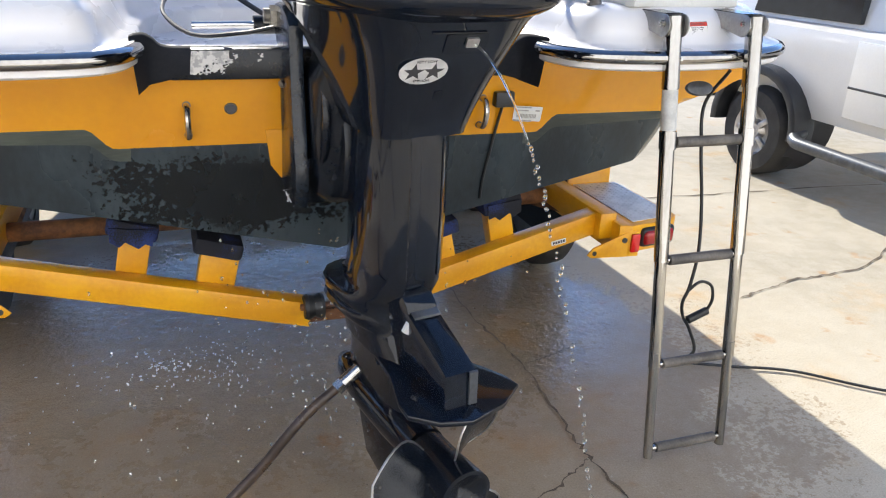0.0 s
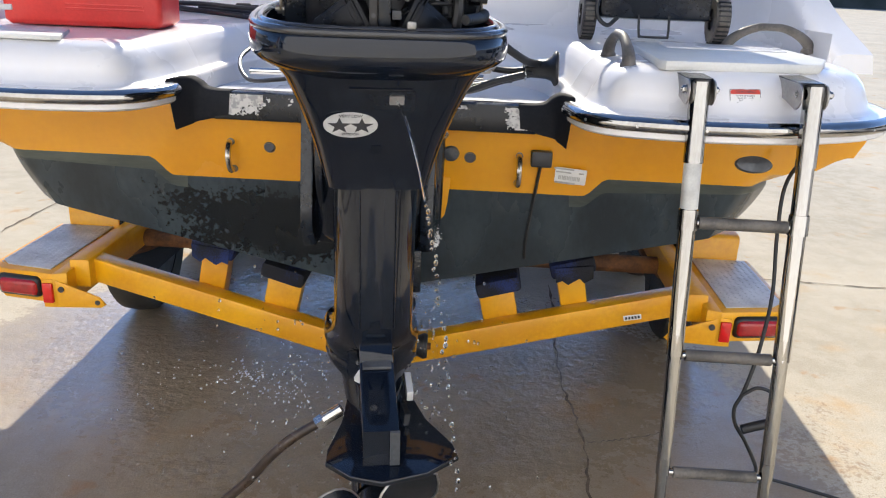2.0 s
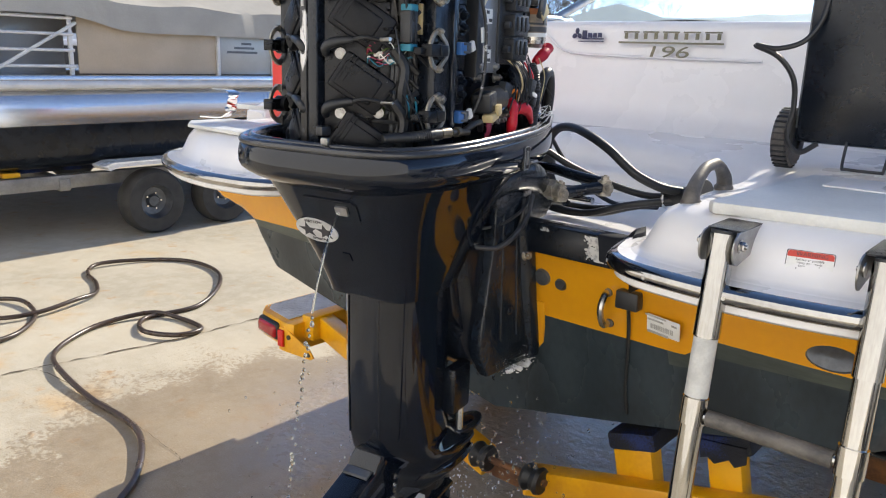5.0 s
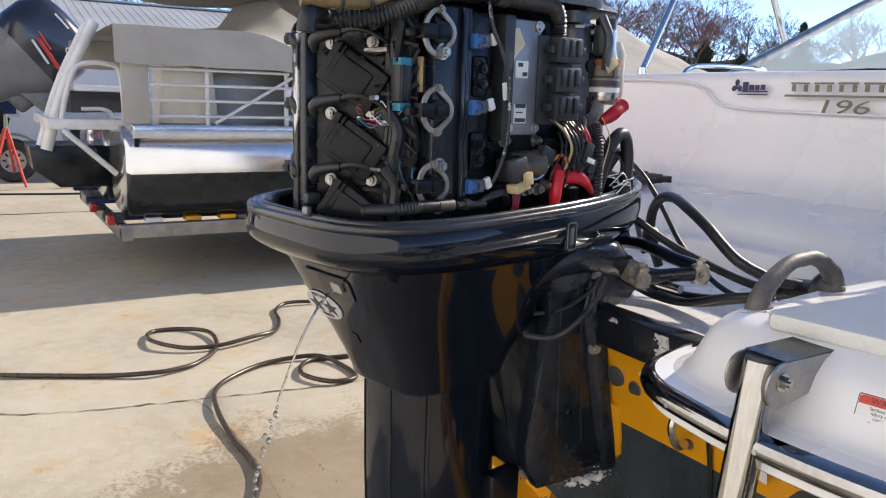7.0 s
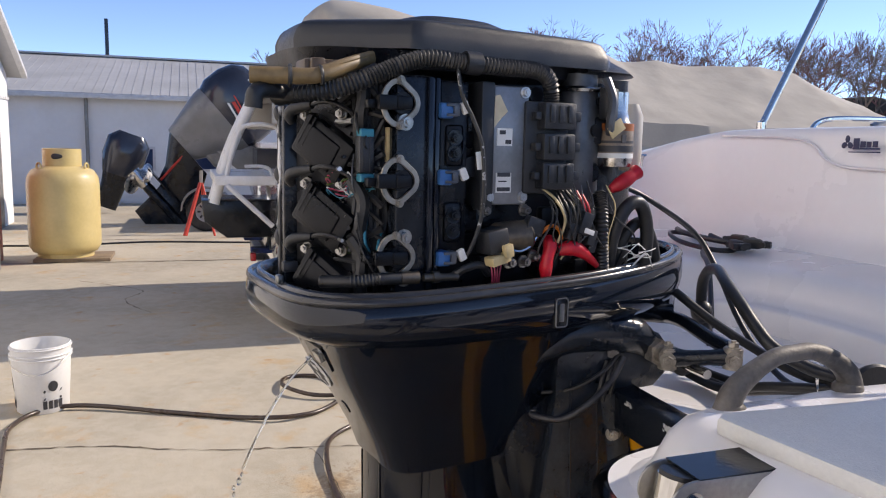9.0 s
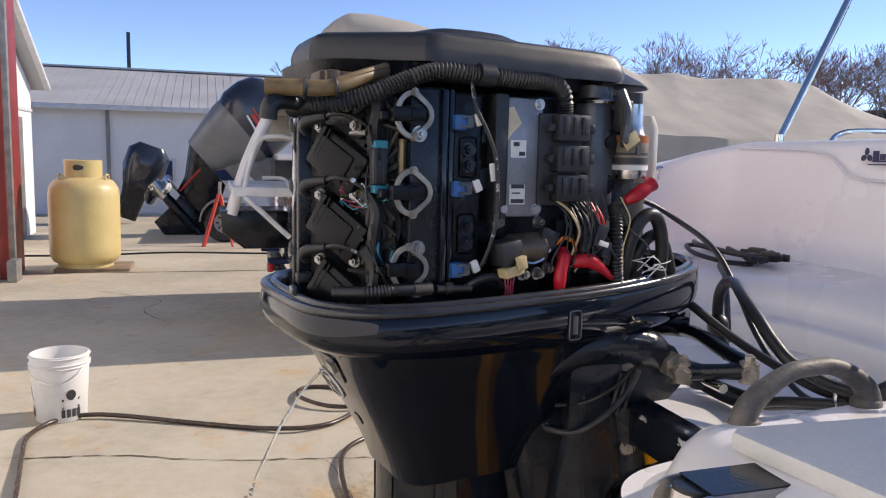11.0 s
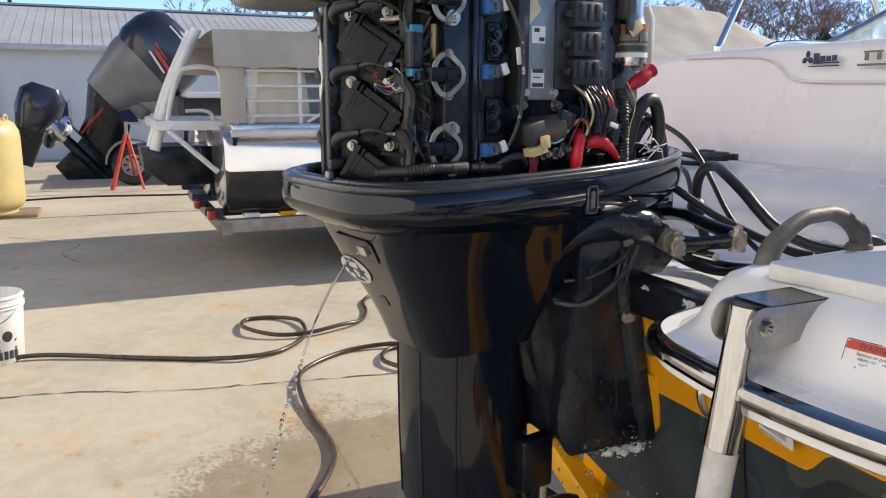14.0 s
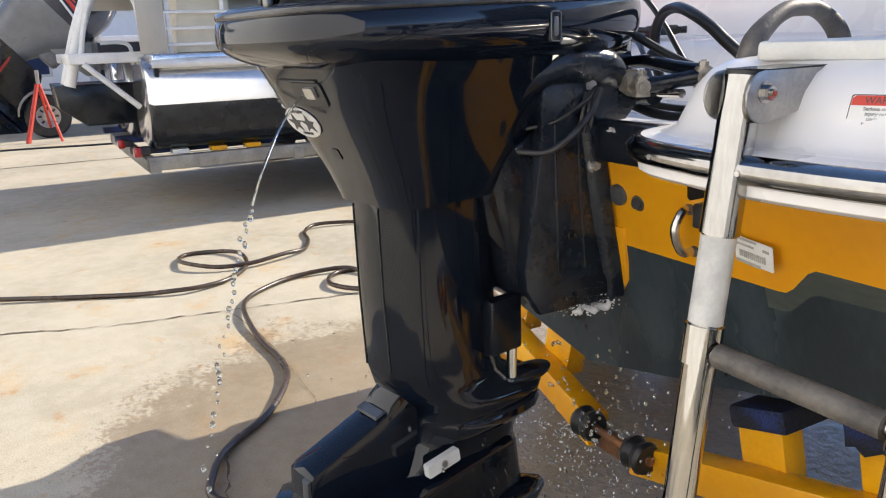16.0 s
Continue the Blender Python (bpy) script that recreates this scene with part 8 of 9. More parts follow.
for x in (PX - 0.15, PX - 2.45):
    part("side_frame", beam((x, -0.12, 0.42), (x, 6.5, 0.42), 0.08, 0.10), GALV, pt)
for y in (-0.08, 1.0, 3.2, 5.5):
    part("cross_member", beam((PX - 2.5, y, 0.40), (PX - 0.10, y, 0.40), 0.08, 0.09), GALV, pt)
for cx in (PX - 0.36, PX - 1.3, PX - 2.24):
    part("bunk", box(bmn(), (cx, 2.8, 0.50), (0.12, 6.0, 0.05), 0.01), NAVY, pt)
for k, y in enumerate((0.12, 0.40, 0.66)):
    part("bunk_block", box(bmn(), (PX - 0.20, y, 0.492), (0.10, 0.12, 0.035), 0.006), [WHITE, TRYEL, TRYEL][k], pt, ["white block", "yellow block", "yellow block"][k])
for x, y in ((PX - 0.10, -0.19), (PX - 0.75, -0.22)):
    lm = part("tail_lamp", box(bmn(), (x, y, 0.52), (0.10, 0.05, 0.07), 0.012), LENS, pt, "red tail lamp")
    part("lamp_base", box(bmn(), (x, y + 0.05, 0.52), (0.07, 0.07, 0.05), 0.01), RUB, lm)
for y in (1.56, 2.18):
    for x in (PX + 0.10, PX - 2.68):
        w = part("wheel", lathe(bmn(), [(0.13, -0.085), (0.225, -0.083), (0.246, -0.06), (0.25, 0.0), (0.246, 0.06), (0.225, 0.083), (0.13, 0.085)], (x, y, 0.25), (1, 0, 0), 36, False), TYRE, pt, "black trailer tyre")
        part("rim", lathe(bmn(), [(0.0, 0.035), (0.04, 0.035), (0.055, 0.012), (0.105, 0.02), (0.132, 0.078), (0.132, -0.07), (0, -0.07)], (x, y, 0.25), (1, 0, 0), 28), GREYM, w, "grey steel rim")
        bm = bmn()
        for a in range(5):
            cyl(bm, (x + 0.012, y + 0.062 * math.cos(a * 1.2566), 0.25 + 0.062 * math.sin(a * 1.2566)), (x + 0.028, y + 0.062 * math.cos(a * 1.2566), 0.25 + 0.062 * math.sin(a * 1.2566)), 0.008, seg=6)
        part("lug_nuts", bm, CHROME, w, kind="stuff")
bm = bmn()
prism(bm, [(1.2, 0.52), (1.28, 0.545), (2.4, 0.545), (2.5, 0.52), (2.5, 0.545), (2.42, 0.57), (1.26, 0.57), (1.18, 0.545)], "x", PX - 0.05, PX + 0.20)
part("fender", bm, WALU, pt, "white flat fender")


# ---- the far boat's raised outboard, straps and trailer wheel ----
fo = thing("far_outboard", (-11.2, -0.5, 0.4), label="grey and black outboard motor tilted up on a parked boat", category="outboard motor")
FB = mat("dark_blue_black_cowl", (0.018, 0.022, 0.035), (0.03, 0.035, 0.05), 0.18, scale=3, coat=0.5)
FG = mat("grey_outboard_paint", (0.22, 0.225, 0.23), (0.17, 0.175, 0.18), 0.3, scale=4, coat=0.3)
# built upright about its tilt axis, then swung up
TILT_M = Matrix.Translation((-13.0, -0.44, 1.46)) @ Matrix.Rotation(radians(-50), 4, "X") @ Matrix.Diagonal((1.6, 1.76, 1.20, 1))


def fpart(name, bm, m_, label="", parent=None):
    bm.transform(TILT_M)
    return part(name, bm, m_, parent or fo, label, smooth=50)


bm = bmn()
loft(bm, [[Vector((p.x, p.y, z)) for p in sec(w, b, f, z, 3, 3, 36)] for z, w, b, f in ((0.42, 0.25, -0.42, 0.32), (0.55, 0.27, -0.46, 0.34), (0.80, 0.27, -0.46, 0.34), (1.0, 0.25, -0.42, 0.30), (1.12, 0.20, -0.34, 0.22), (1.17, 0.10, -0.2, 0.08))])
cw = fpart("cowl", bm, FB, "dark blue-black cowl")
bm = bmn()
loft(bm, [[Vector((p.x, p.y, z)) for p in sec(w, b, f, z, 3, 3, 36)] for z, w, b, f in ((-0.30, 0.13, -0.30, 0.08), (0.0, 0.17, -0.36, 0.18), (0.30, 0.24, -0.42, 0.30), (0.42, 0.255, -0.43, 0.32))])
fpart("lower_cowl", bm, FG, "grey lower cowl")
bm = bmn()
loft(bm, [[Vector((p.x, p.y, z)) for p in sec(w, b, f, z, 3, 3, 36)] for z, w, b, f in ((-0.86, 0.08, 0.00, 0.46), (-0.66, 0.10, -0.06, 0.42), (-0.30, 0.13, -0.28, 0.26))])
fpart("midsection", bm, SATIN)
fpart("plate", prism(bmn(), [(0.0, 0.52), (0.12, 0.32), (0.16, -0.13), (-0.16, -0.13), (-0.12, 0.32)], "z", -0.88, -0.86), SATIN)
bm = bmn()
lathe(bm, [(0.0, 0.30), (0.05, 0.22), (0.075, 0.05), (0.075, -0.30), (0.06, -0.36), (0, -0.36)], (0, 0.32, -1.06), (0, 1, 0), 20)
prism(bm, [(0.54, -1.06), (0.52, -0.85), (0.05, -0.85), (0.08, -1.06), (0.10, -1.42), (0.36, -1.45)], "x", -0.025, 0.025, 0.01)
fpart("gearcase", bm, SATIN, "black gearcase")
pr = fpart("propeller_hub", lathe(bmn(), [(0.0, 0.0), (0.085, 0.0), (0.095, -0.18), (0.0, -0.18)], (0, -0.02, -1.06), (0, 1, 0), 18), BRUSH, "bright steel propeller")
for a in (30, 150, 270):
    bm = bmn()
    ball(bm, (0, 0, 0.15), 0.13, (1.0, 0.16, 1.0), 12, 8, rotz(35))
    bm.transform(Matrix.Translation((0, -0.11, -1.06)) @ Matrix.Rotation(radians(a), 4, "Y"))
    fpart("blade", bm, BRUSH, "", pr)
for k, (z, h, m_) in enumerate(((0.62, 0.05, REDINK), (0.56, 0.03, WHITE), (0.70, 0.02, REDINK))):
    fpart("cowl_flash", box(bmn(), (0.268, 0.02 - 0.05 * k, z), (0.012, 0.30 - 0.06 * k, h), 0.003, rotz(0, -14)), m_, "", cw)
fpart("round_mark", torus(bmn(), (0.272, 0.12, 0.84), 0.045, 0.008, (1, 0, 0), 18, 6), WHITE, "", cw)
fpart("cowl_label", box(bmn(), (0.235, -0.12, 1.02), (0.01, 0.16, 0.05), 0.002), WHITE, "", cw)
fpart("red_pinstripe", box(bmn(), (0.112, 0.00, -0.62), (0.006, 0.022, 0.46), 0.001, rotz(18, 6)), REDINK)
fpart("swivel", box(bmn(), (0, 0.16, -0.02), (0.20, 0.26, 0.26), 0.05), FG)
part("clamp_bracket", prism(bmn(), [(-0.30, 1.30), (-0.16, 1.46), (0.10, 1.44), (0.40, 1.38), (0.40, 0.86), (0.24, 0.84)], "x", -13.2, -12.8, 0.03), FG, fo, "grey clamp bracket")
f2 = thing("second_outboard", (-13.2, -1.6, 0.8), label="black outboard motor tilted up behind", category="outboard motor")
bm = bmn()
loft(bm, [sec(w, b, f, z, 3, 3, 28) for z, w, b, f in ((0.0, 0.16, -0.26, 0.16), (0.3, 0.21, -0.34, 0.26), (0.6, 0.21, -0.34, 0.26), (0.74, 0.14, -0.22, 0.15))])
bm.transform(Matrix.Translation((-15.2, -2.02, 0.74)) @ Matrix.Rotation(radians(-20), 4, "X") @ Matrix.Diagonal((1.25, 1.35, 1.15, 1)))
part("cowl", bm, FB, f2)
bm = bmn()
loft(bm, [sec(w, b, f, z, 3, 3, 28) for z, w, b, f in ((-0.60, 0.06, -0.22, 0.10), (-0.2, 0.10, -0.22, 0.12), (0.0, 0.15, -0.25, 0.16))])
bm.transform(Matrix.Translation((-15.2, -2.02, 0.74)) @ Matrix.Rotation(radians(-20), 4, "X") @ Matrix.Diagonal((1.25, 1.35, 1.15, 1)))
part("midsection", bm, SATIN, f2)
fh = thing("far_boat", (-13.090, 2.2, 0.6), label="dark hulled boat on a trailer behind the pontoon", category="boat")
bm = bmn()
loft(bm, [[(-14.190, y, 1.35), (-14.140, y, 0.95), (-13.690, y, 0.62), (-12.990, y, 0.5), (-12.290, y, 0.62), (-11.840, y, 0.95), (-11.790, y, 1.35)] for y in (0.35, 6.0)], close=True)
part("hull", bm, FB, fh)
part("deck", box(bmn(), (-12.990, 3.2, 1.40), (2.4, 5.6, 0.10), 0.03), GEL, fh)
ft = thing("far_trailer", (-13.090, 1.5, 0.3), label="galvanised boat trailer with one bright wheel", category="trailer")
part("frame", beam((-11.990, -0.2, 0.45), (-11.990, 6.0, 0.45), 0.07, 0.10), GALV, ft)
part("cross_member", beam((-13.990, -0.1, 0.45), (-11.990, -0.1, 0.45), 0.07, 0.10), GALV, ft)
w = part("wheel", lathe(bmn(), [(0.17, -0.1), (0.29, -0.1), (0.32, -0.06), (0.32, 0.06), (0.29, 0.1), (0.17, 0.1)], (-11.840, -0.47, 0.32), (1, 0, 0), 32, False), TYRE, ft, "black tyre")
part("rim", lathe(bmn(), [(0.0, 0.06), (0.06, 0.06), (0.09, 0.03), (0.16, 0.06), (0.175, 0.09), (0.175, -0.08), (0, -0.08)], (-11.840, -0.47, 0.32), (1, 0, 0), 24), mat("pale_rim", (0.62, 0.62, 0.60), None, 0.4, 0.2), w, "pale spoked rim")
bm = bmn()
for a in range(8):
    box(bm, (-11.775, -0.47 + 0.115 * math.cos(a * 0.7854), 0.32 + 0.115 * math.sin(a * 0.7854)), (0.012, 0.03, 0.05), 0.004, Matrix.Rotation(a * 0.7854 + 1.5708, 3, "X"))
part("rim_slots", bm, INK, w, kind="stuff")
part("fender", prism(bmn(), [(-0.47 + 0.40 * math.cos(radians(a)), 0.34 + 0.38 * math.sin(radians(a))) for a in range(0, 181, 15)] + [(-0.47 + 0.375 * math.cos(radians(a)), 0.34 + 0.355 * math.sin(radians(a))) for a in range(180, -1, -15)], "x", -11.990, -11.710), GALV, ft)
js = thing("jack_stand", (-11.590, -0.5, 0), label="orange-red steel jack stand under the parked boat", category="jack stand")
ORG = mat("orange_red_paint", (0.62, 0.05, 0.025), (0.46, 0.035, 0.02), 0.5, scale=9)
for a, b in (((-11.16, -0.80, 0.0), (-11.45, -0.56, 0.80)), ((-11.10, -0.36, 0.0), (-11.45, -0.53, 0.80)), ((-11.85, -0.44, 0.0), (-11.48, -0.55, 0.80))):
    part("leg", cyl(bmn(), a, b, 0.034 if a[1] < -0.7 else 0.020, 0.030 if a[1] < -0.7 else 0.018, seg=8), ORG, js)
part("screw_post", cyl(bmn(), (-11.46, -0.55, 0.72), (-11.46, -0.54, 1.0), 0.026, seg=10), GALV, js)

# yard cable over the concrete
yc = thing("yard_cable", (-9.8, -1, 0), label="thin dark cable lying across the yard", category="cable")
part("cable", sweep(bmn(), [(-10.6, -5.0, 0.012), (-10.2, -2.6, 0.012), (-10.4, -1.2, 0.012), (-10.1, 0.4, 0.012), (-10.3, 2.0, 0.012)], 0.014, 6), RUB, yc)


# ---- buildings ----
SID = mat("white_metal_siding", (0.86, 0.86, 0.86), (0.80, 0.80, 0.80), 0.5, scale=1.2, fine=10)
ROOF = mat("grey_metal_roof", (0.47, 0.475, 0.48), (0.38, 0.385, 0.39), 0.6, 0.0, scale=0.8, fine=12)
bl = thing("boat_shed", (-21, 3, 0), label="long low white metal shed with a grey ribbed roof", category="building")
BX = -17.6
part("wall", box(bmn(), (BX - 4, 5.5, 1.17), (8, 22.0, 2.34)), SID, bl)
for k in range(17):
    z = 0.04 + 0.135 * k
    part("siding_board", prism(bmn(), [(BX, z), (BX + 0.020, z), (BX + 0.004, z + 0.135), (BX, z + 0.135)], "y", -5.5, 16.5), SID, bl, smooth=0)
bm = bmn()
prism(bm, [(BX + 0.35, 2.360), (BX + 0.35, 2.440), (BX - 4, 3.620), (BX - 8.35, 2.440), (BX - 8.35, 2.360), (BX - 4, 3.520)], "y", -6.0, 16.8)
rf = part("roof", bm, ROOF, bl, smooth=0)
for k in range(112):
    y = -5.9 + 0.2 * k
    a, b = Vector((BX + 0.35, y, 2.445)), Vector((BX - 4, y, 3.625))
    part("roof_rib", sweep(bmn(), [a, b], 0.004, 4, smooth=False), ROOF, rf)
part("ridge_cap", box(bmn(), (BX - 4, 5.4, 3.640), (0.30, 22.8, 0.05), 0.01), ROOF, bl)
part("gutter", box(bmn(), (BX + 0.38, 5.4, 2.370), (0.08, 22.8, 0.10), 0.01), WALU, bl)
part("downpipe", cyl(bmn(), (BX + 0.08, -2.86, 0.0), (BX + 0.08, -2.86, 2.34), 0.04, seg=8), GALV, bl)
part("wall_lamp", box(bmn(), (BX + 0.08, -0.55, 1.72), (0.14, 0.22, 0.10), 0.02), GALV, bl)
PANE = mat("dark_pane", (0.035, 0.06, 0.13), (0.02, 0.035, 0.09), 0.08, scale=3)
for y in (-1.75, -0.35, 1.2):
    w = part("window", box(bmn(), (BX + 0.02, y, 1.02), (0.05, 0.60, 0.55)), WALU, bl)
    part("pane", box(bmn(), (BX + 0.048, y, 1.02), (0.01, 0.48, 0.44)), PANE, w)
part("chimney_pipe", cyl(bmn(), (BX - 4, -2.75, 3.5), (BX - 4, -2.75, 4.62), 0.05, seg=8), SATIN, bl)
# workshop whose gable end faces the bow: wall in two halves round the doorway
gb = thing("gabled_workshop", (-11.5, -5, 0), label="white gabled workshop with a dark open doorway", category="building")
GY = -3.62
part("wall", box(bmn(), (-13.2, GY - 0.06, 1.0), (0.80, 0.12, 2.0)), SID, gb)
part("wall", box(bmn(), (-10.3, GY - 0.06, 1.0), (2.40, 0.12, 2.0)), SID, gb)
bm = bmn()
prism(bm, [(-13.6, 1.96), (-13.6, 2.50), (-10.0, 4.27), (-9.1, 3.83), (-9.1, 1.96)], "y", GY - 0.12, GY)
part("gable_wall", bm, SID, gb, smooth=0)
part("band", box(bmn(), (-11.4, GY + 0.012, 2.10), (4.4, 0.02, 0.05)), WALU, gb)
part("side_wall", box(bmn(), (-13.55, GY - 3.1, 1.2), (0.10, 6.0, 2.4)), SID, gb)
bm = bmn()
prism(bm, [(-13.80, 2.465), (-13.80, 2.545), (-10.0, 4.42), (-5.5, 2.20), (-5.5, 2.12), (-10.0, 4.32)], "y", GY - 6.2, GY + 0.22)
part("roof", bm, ROOF, gb, smooth=0)
part("fascia", sweep(bmn(), [(-13.80, GY + 0.24, 2.495), (-10.0, GY + 0.24, 4.36)], 0.06, 4, smooth=False), WALU, gb)
# the doorway's shade is put in as a near-black sheet
part("doorway_shade", box(bmn(), (-12.1, GY - 2.4, 1.0), (1.5, 0.10, 2.0)), INK, gb, "ink-dark sheet for the shade inside the open doorway")
part("door_leaf", box(bmn(), (-12.42, GY - 0.02, 0.98), (0.74, 0.10, 1.96), 0.01), GALV, gb, "grey sliding door leaf")
part("window", box(bmn(), (-11.67, GY + 0.01, 2.65), (0.30, 0.05, 0.36)), PANE, gb)

rp = thing("red_door_post", (-8.5, -2.84, 0), label="dark red steel door frame beside the yard", category="door frame")
part("post", box(bmn(), (-8.62, -2.90, 2.6), (0.75, 0.10, 5.2), 0.01), mat("dark_red_paint", (0.30, 0.035, 0.025), (0.22, 0.025, 0.02), 0.5, scale=4), rp)
part("track", box(bmn(), (-8.30, -2.86, 2.6), (0.08, 0.14, 5.2), 0.01), GALV, rp, "grey steel track")
part("wall_edge", box(bmn(), (-8.62, -3.05, 2.6), (0.80, 0.18, 5.2)), SID, rp)
part("guard", box(bmn(), (-8.15, -2.78, 0.12), (0.25, 0.10, 0.24), 0.01), GALV, rp)


# unseen wall, added to throw sunlight back onto the shaded stern
ys = thing("bounce_wall", (2, -5.4, 0), label="unseen white wall added behind the camera to bounce fill light", category="wall", kind="structure")
WALLW = mat("white_wall_paint", (0.82, 0.81, 0.79), (0.76, 0.75, 0.73), 0.7, scale=1.5, fine=30)
part("wall_panel", box(bmn(), (2.5, -4.2, 3.0), (19.0, 0.2, 6.0)), WALLW, ys)

# ---- trees ----
BARK = mat("grey_brown_bark", (0.24, 0.19, 0.155), (0.16, 0.125, 0.10), 0.9, scale=3)
REDBUD = mat("reddish_twigs", (0.30, 0.15, 0.13), (0.21, 0.11, 0.095), 0.9, scale=2)
PINE = mat("pine_needles", (0.055, 0.075, 0.030), (0.085, 0.095, 0.045), 0.8, scale=1.5, random_hue=0.25)


def bare_tree(x, y, h, seed, red=False):
    r = random.Random(seed)
    t = thing("bare_tree", (x, y, 0), label="leafless winter tree with fine reddish twigs" if red else "leafless grey winter tree", category="tree", group="trees beyond the yard")
    segs = []

    def grow(p, d, ln, rad, depth):
        q = p + d * ln
        segs.append((p, q, rad, rad * 0.72, depth))
        if depth >= 7:
            return
        for _ in range(2 if depth < 2 else r.choice((2, 3, 3))):
            e = (d + Vector((r.gauss(0, 0.42), r.gauss(0, 0.42), r.gauss(0.08, 0.22)))).normalized()
            grow(q, e, ln * r.uniform(0.62, 0.86), rad * r.uniform(0.5, 0.68), depth + 1)
    grow(Vector((0, 0, 0)), Vector((r.gauss(0, 0.05), r.gauss(0, 0.05), 1)).normalized(), h * 0.27, h * 0.020, 0)
    top = max(q.z for _, q, _, _, _ in segs)
    k = h / top
    for nm, lo, hi, m_ in (("trunk", 0, 3, BARK), ("crown", 3, 9, REDBUD if red else BARK)):
        vs, fs = [], []
        for p, q, a, b, dp in segs:
            if not lo <= dp < hi:
                continue
            d = (q - p).normalized()
            u = d.orthogonal()
            s = d.cross(u)
            i = len(vs)
            a, b = max(a * 0.8, 0.009), max(b * 0.8, 0.007)
            for c, rad in ((p, a), (q, b)):
                for g in range(3):
                    vs.append((c + rad * (math.cos(g * 2.094) * u + math.sin(g * 2.094) * s)) * k)
            for g in range(3):
                fs.append((i + g, i + (g + 1) % 3, i + 3 + (g + 1) % 3, i + 3 + g))
        me = bpy.data.meshes.new(nm)
        me.from_pydata([tuple(v) for v in vs], [], fs)
        me.materials.append(m_)
        ob = new(nm, me)
        ob.parent = t
        if nm == "crown":
            tagged(ob, kind="stuff")
    return t


def pine_tree(x, y, h, seed, low=0.12):
    r = random.Random(seed)
    t = thing("evergreen", (x, y, 0), label="dark green evergreen with uneven boughs", category="tree", group="evergreens beyond the yard")
    part("trunk", sweep(bmn(), [(0, 0, 0), (0.1, 0, h * 0.5), (0, 0, h * 0.95)], 0.15, 6, radii=[0.2, 0.14, 0.06]), BARK, t, local=True)
    vs, fs = [], []
    for k in range(2600):
        z = h * (low + (0.98 - low) * r.random() ** 0.8)
        rad = h * 0.36 * (1 - (z / h) ** 2.2) * (0.6 if low > 0.3 else 1) * (0.35 + 0.65 * r.random()) * (0.75 + 0.25 * math.sin(z * 5 + seed))
        a = r.uniform(0, 6.283)
        c = Vector((rad * math.cos(a), rad * math.sin(a), z))
        u = Vector((r.gauss(0, 1), r.gauss(0, 1), r.gauss(0, 0.5))).normalized() * r.uniform(0.10, 0.24)
        v = u.orthogonal().normalized() * r.uniform(0.03, 0.07)
        i = len(vs)
        vs += [tuple(c - u), tuple(c + v), tuple(c + u), tuple(c - v)]
        fs.append((i, i + 1, i + 2, i + 3))
    me = bpy.data.meshes.new("crown")
    me.from_pydata(vs, [], fs)
    me.materials.append(PINE)
    ob = new("crown", me)
    ob.parent = t
    tagged(ob, kind="stuff")


rr = random.Random(8)
for k in range(22):
    f = k / 21
    bare_tree(-40 - rr.uniform(-3, 4), 21 + 56 * f + rr.uniform(-1, 1), rr.uniform(8.2, 10.4) - (0.8 if f < 0.1 else 0), 100 + k, red=k in (2, 3, 5, 6, 8, 10))
for k in range(26):
    bare_tree(-47 - rr.uniform(0, 9), 24 + 62 * k / 25, rr.uniform(8.6, 11.6), 200 + k, red=k % 4 == 0)
for k in range(20):
    bare_tree(-42 - rr.uniform(0, 4), 24 + 56 * k / 19, rr.uniform(4.2, 6.6), 300 + k, red=k % 2 == 0)
for x, y, h in ((-39, 33.5, 4.4), (-39, 40.2, 4.8), (-38.5, 45.5, 6.2), (-38, 49, 5.4)):
    pine_tree(x, y, h, int(h * 10 + y))
pine_tree(-42, 62, 9.0, 41, 0.52)
for x, y, h in ((-56, 9.0, 8.6), (-58, 12.0, 9.2), (-44, 4.2, 6.6), (-46, 6.6, 6.0)):
    bare_tree(x, y, h, int(h * 31 + y * 3))
HEDGE = mat("far_wood", (0.085, 0.075, 0.06), (0.05, 0.048, 0.035), 0.95, scale=0.6, fine=4)
bm = bmn()
ring0, ring1, ring2 = [], [], []
for k in range(140):
    a = radians(60 + 220 * k / 139)
    R = 75
    x, y = R * math.cos(a), R * math.sin(a)
    h = 6.0 + 1.8 * noise.noise(Vector((k * 0.31, 0, 0))) + 1.0 * noise.noise(Vector((k * 1.3, 4, 0)))
    ring0.append((x, y, 0)), ring1.append((x * 1.01, y * 1.01, h * 0.8)), ring2.append((x * 1.04, y * 1.04, h))
loft(bm, [ring0, ring1, ring2], close=False, caps=(False, False))
tagged(part("backdrop", bm, HEDGE, smooth=60), "far line of winter woods beyond the yard", "woods", kind="structure")
pl = thing("power_line", (-30, 40, 6), label="thin overhead wire beyond the trees", category="wire")
part("wire", sweep(bmn(), [(-34, 22, 6.2), (-36, 36, 6.9), (-38, 50, 8.3)], 0.012, 4), RUB, pl)

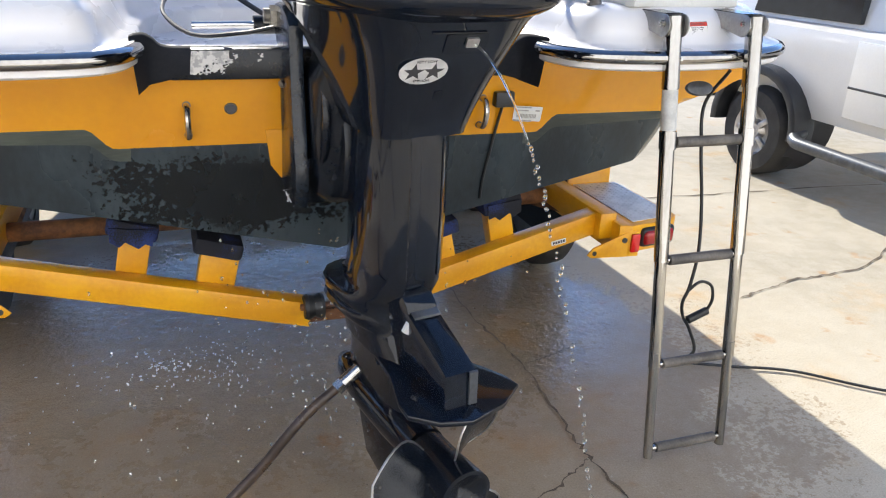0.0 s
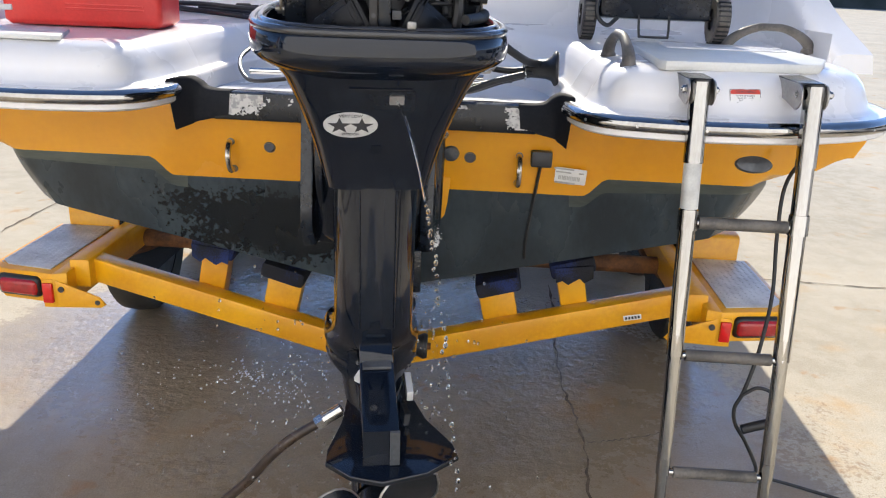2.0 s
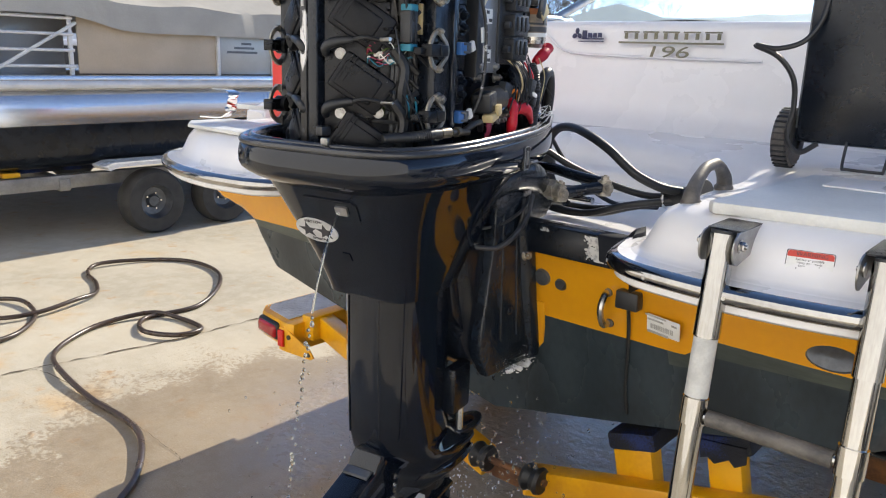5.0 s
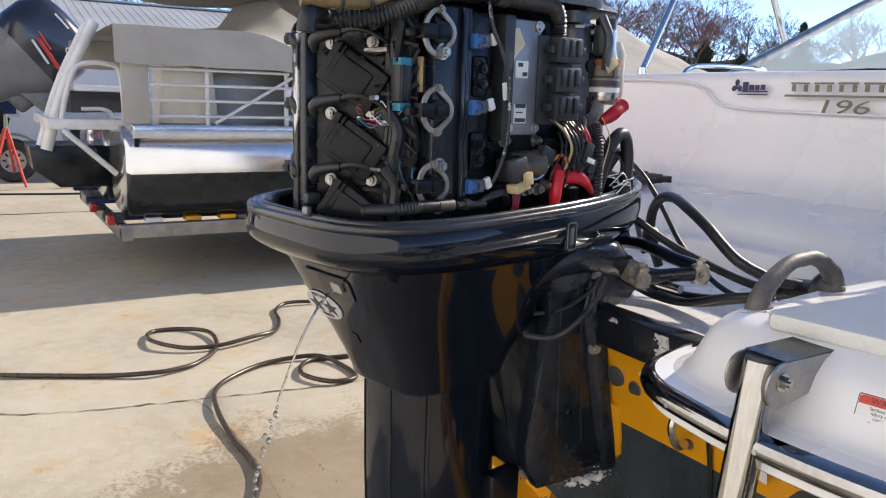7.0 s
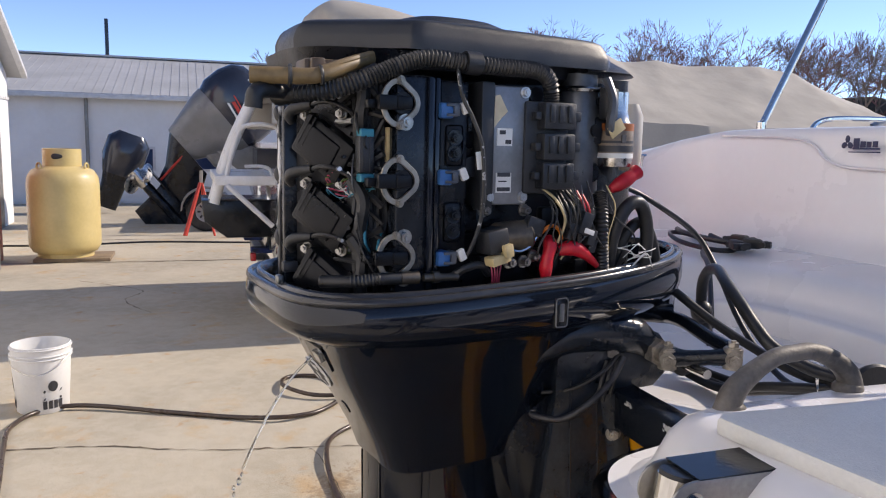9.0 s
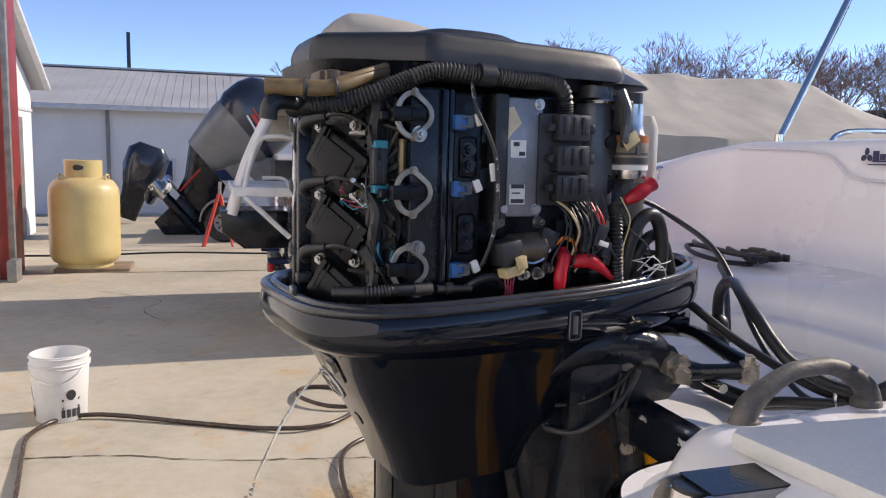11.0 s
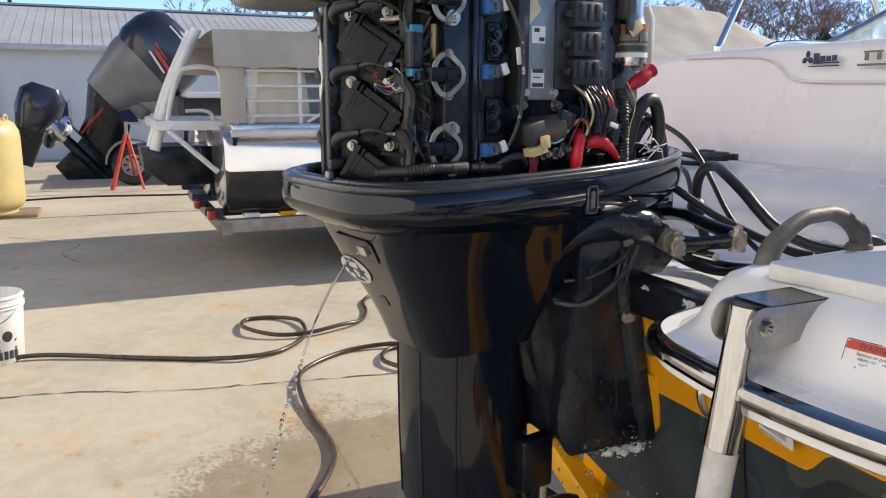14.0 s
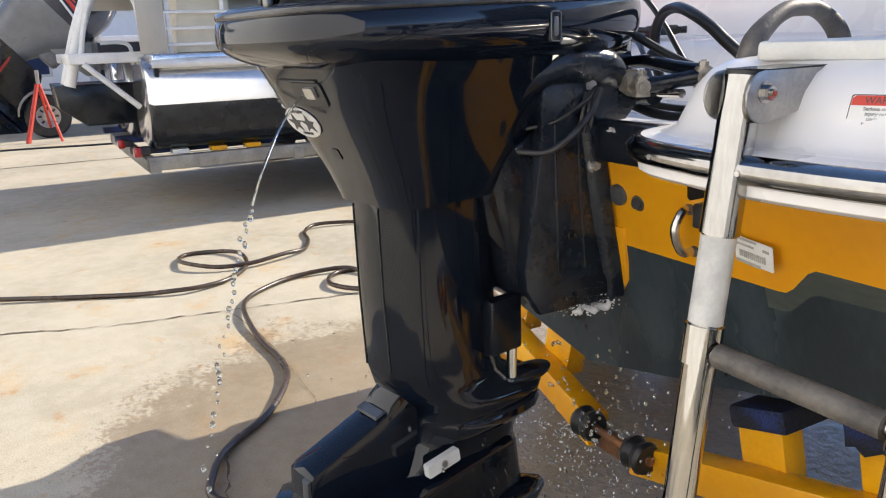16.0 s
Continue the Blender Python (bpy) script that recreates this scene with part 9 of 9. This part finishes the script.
# ---- white vehicle parked to starboard ----
SUV = mat("white_car_paint", (0.78, 0.77, 0.74), (0.72, 0.71, 0.68), 0.2, scale=2, coat=0.6)
car = thing("parked_vehicle", (4.1, 0.3, 0), label="white off-road vehicle with black fender flares and side steps", category="car")
CX = 3.03
bm = bmn()
loft(bm, [[(CX + 0.02, y, 0.52), (CX, y, 0.62), (CX - 0.02, y, 0.95), (CX + 0.02, y, 1.12), (CX + 0.10, y, 1.16), (CX + 0.22, y, t_), (CX + 1.5, y, t_), (CX + 1.62, y, 1.16), (CX + 1.7, y, 0.95), (CX + 1.7, y, 0.52)] for y, t_ in ((-2.2, 1.85), (0.85, 1.85), (2.55, 1.85), (2.75, 1.70), (2.85, 1.20))])
part("body", bm, SUV, car, smooth=30)
for y0, y1 in ((-0.9, 0.30), (0.36, 1.30)):
    d = part("door", prism(bmn(), [(y0, 0.60), (y1, 0.60), (y1, 1.10), (y0, 1.10)], "x", CX - 0.035, CX - 0.01, 0.006), SUV, car)
    part("handle", box(bmn(), (CX - 0.045, y0 + 0.22, 1.0), (0.03, 0.20, 0.035), 0.008), RUB, d)
for y0, y1 in ((-0.85, 0.25), (0.35, 1.15), (1.42, 2.45)):
    part("window", prism(bmn(), [(y0, 1.19), (y1, 1.19), (y1 - 0.12, 1.66), (y0 + 0.03, 1.66)], "x", CX + 0.07, CX + 0.13), mat("tinted_glass", (0.03, 0.035, 0.04), None, 0.06), car)
for y in (2.05, -1.35):
    w = part("wheel", lathe(bmn(), [(0.19, -0.12), (0.30, -0.118), (0.335, -0.08), (0.34, 0.0), (0.335, 0.08), (0.30, 0.118), (0.19, 0.12)], (CX + 0.02, y, 0.34), (-1, 0, 0), 40, False), TYRE, car, "black off-road tyre")
    part("rim", lathe(bmn(), [(0, 0.09), (0.05, 0.09), (0.08, 0.05), (0.17, 0.07), (0.192, 0.115), (0.192, -0.1), (0, -0.1)], (CX + 0.02, y, 0.34), (-1, 0, 0), 30), ALU, w, "grey alloy rim")
    bm = bmn()
    for a in range(5):
        box(bm, (CX - 0.075, y + 0.12 * math.cos(a * 1.2566), 0.34 + 0.12 * math.sin(a * 1.2566)), (0.03, 0.045, 0.10), 0.01, Matrix.Rotation(a * 1.2566 + 1.5708, 3, "X"))
    part("spokes", bm, ALU, w, kind="stuff")
    arc = [(y + 0.47 * math.cos(radians(a)), 0.40 + 0.44 * math.sin(radians(a))) for a in range(-8, 189, 14)]
    arc2 = [(y + 0.40 * math.cos(radians(a)), 0.40 + 0.37 * math.sin(radians(a))) for a in range(188, -9, -14)]
    part("fender_flare", prism(bmn(), arc + arc2, "x", CX - 0.13, CX + 0.05, 0.012), PLAST, car, "black plastic fender flare")
    part("wheel_well", cyl(bmn(), (CX - 0.005, y, 0.46), (CX + 0.3, y, 0.42), 0.40, seg=28), INK, car)
part("side_step", sweep(bmn(), [(CX - 0.02, 1.62, 0.42), (CX - 0.14, 1.55, 0.38), (CX - 0.16, 1.2, 0.37), (CX - 0.16, -0.6, 0.37), (CX - 0.02, -0.75, 0.42)], 0.045, 12), GREYM, car, "dull grey tube side step")
part("bumper", box(bmn(), (CX + 0.85, 2.95, 0.55), (1.75, 0.22, 0.22), 0.03), PLAST, car, "black bumper")
part("door_trim", cyl(bmn(), (CX - 0.03, -0.9, 0.80), (CX - 0.03, 1.30, 0.80), 0.010, seg=8), RUB, car)
car.location, car.scale = (3.997, 0.615, 0.0), (0.82, 0.82, 0.82)
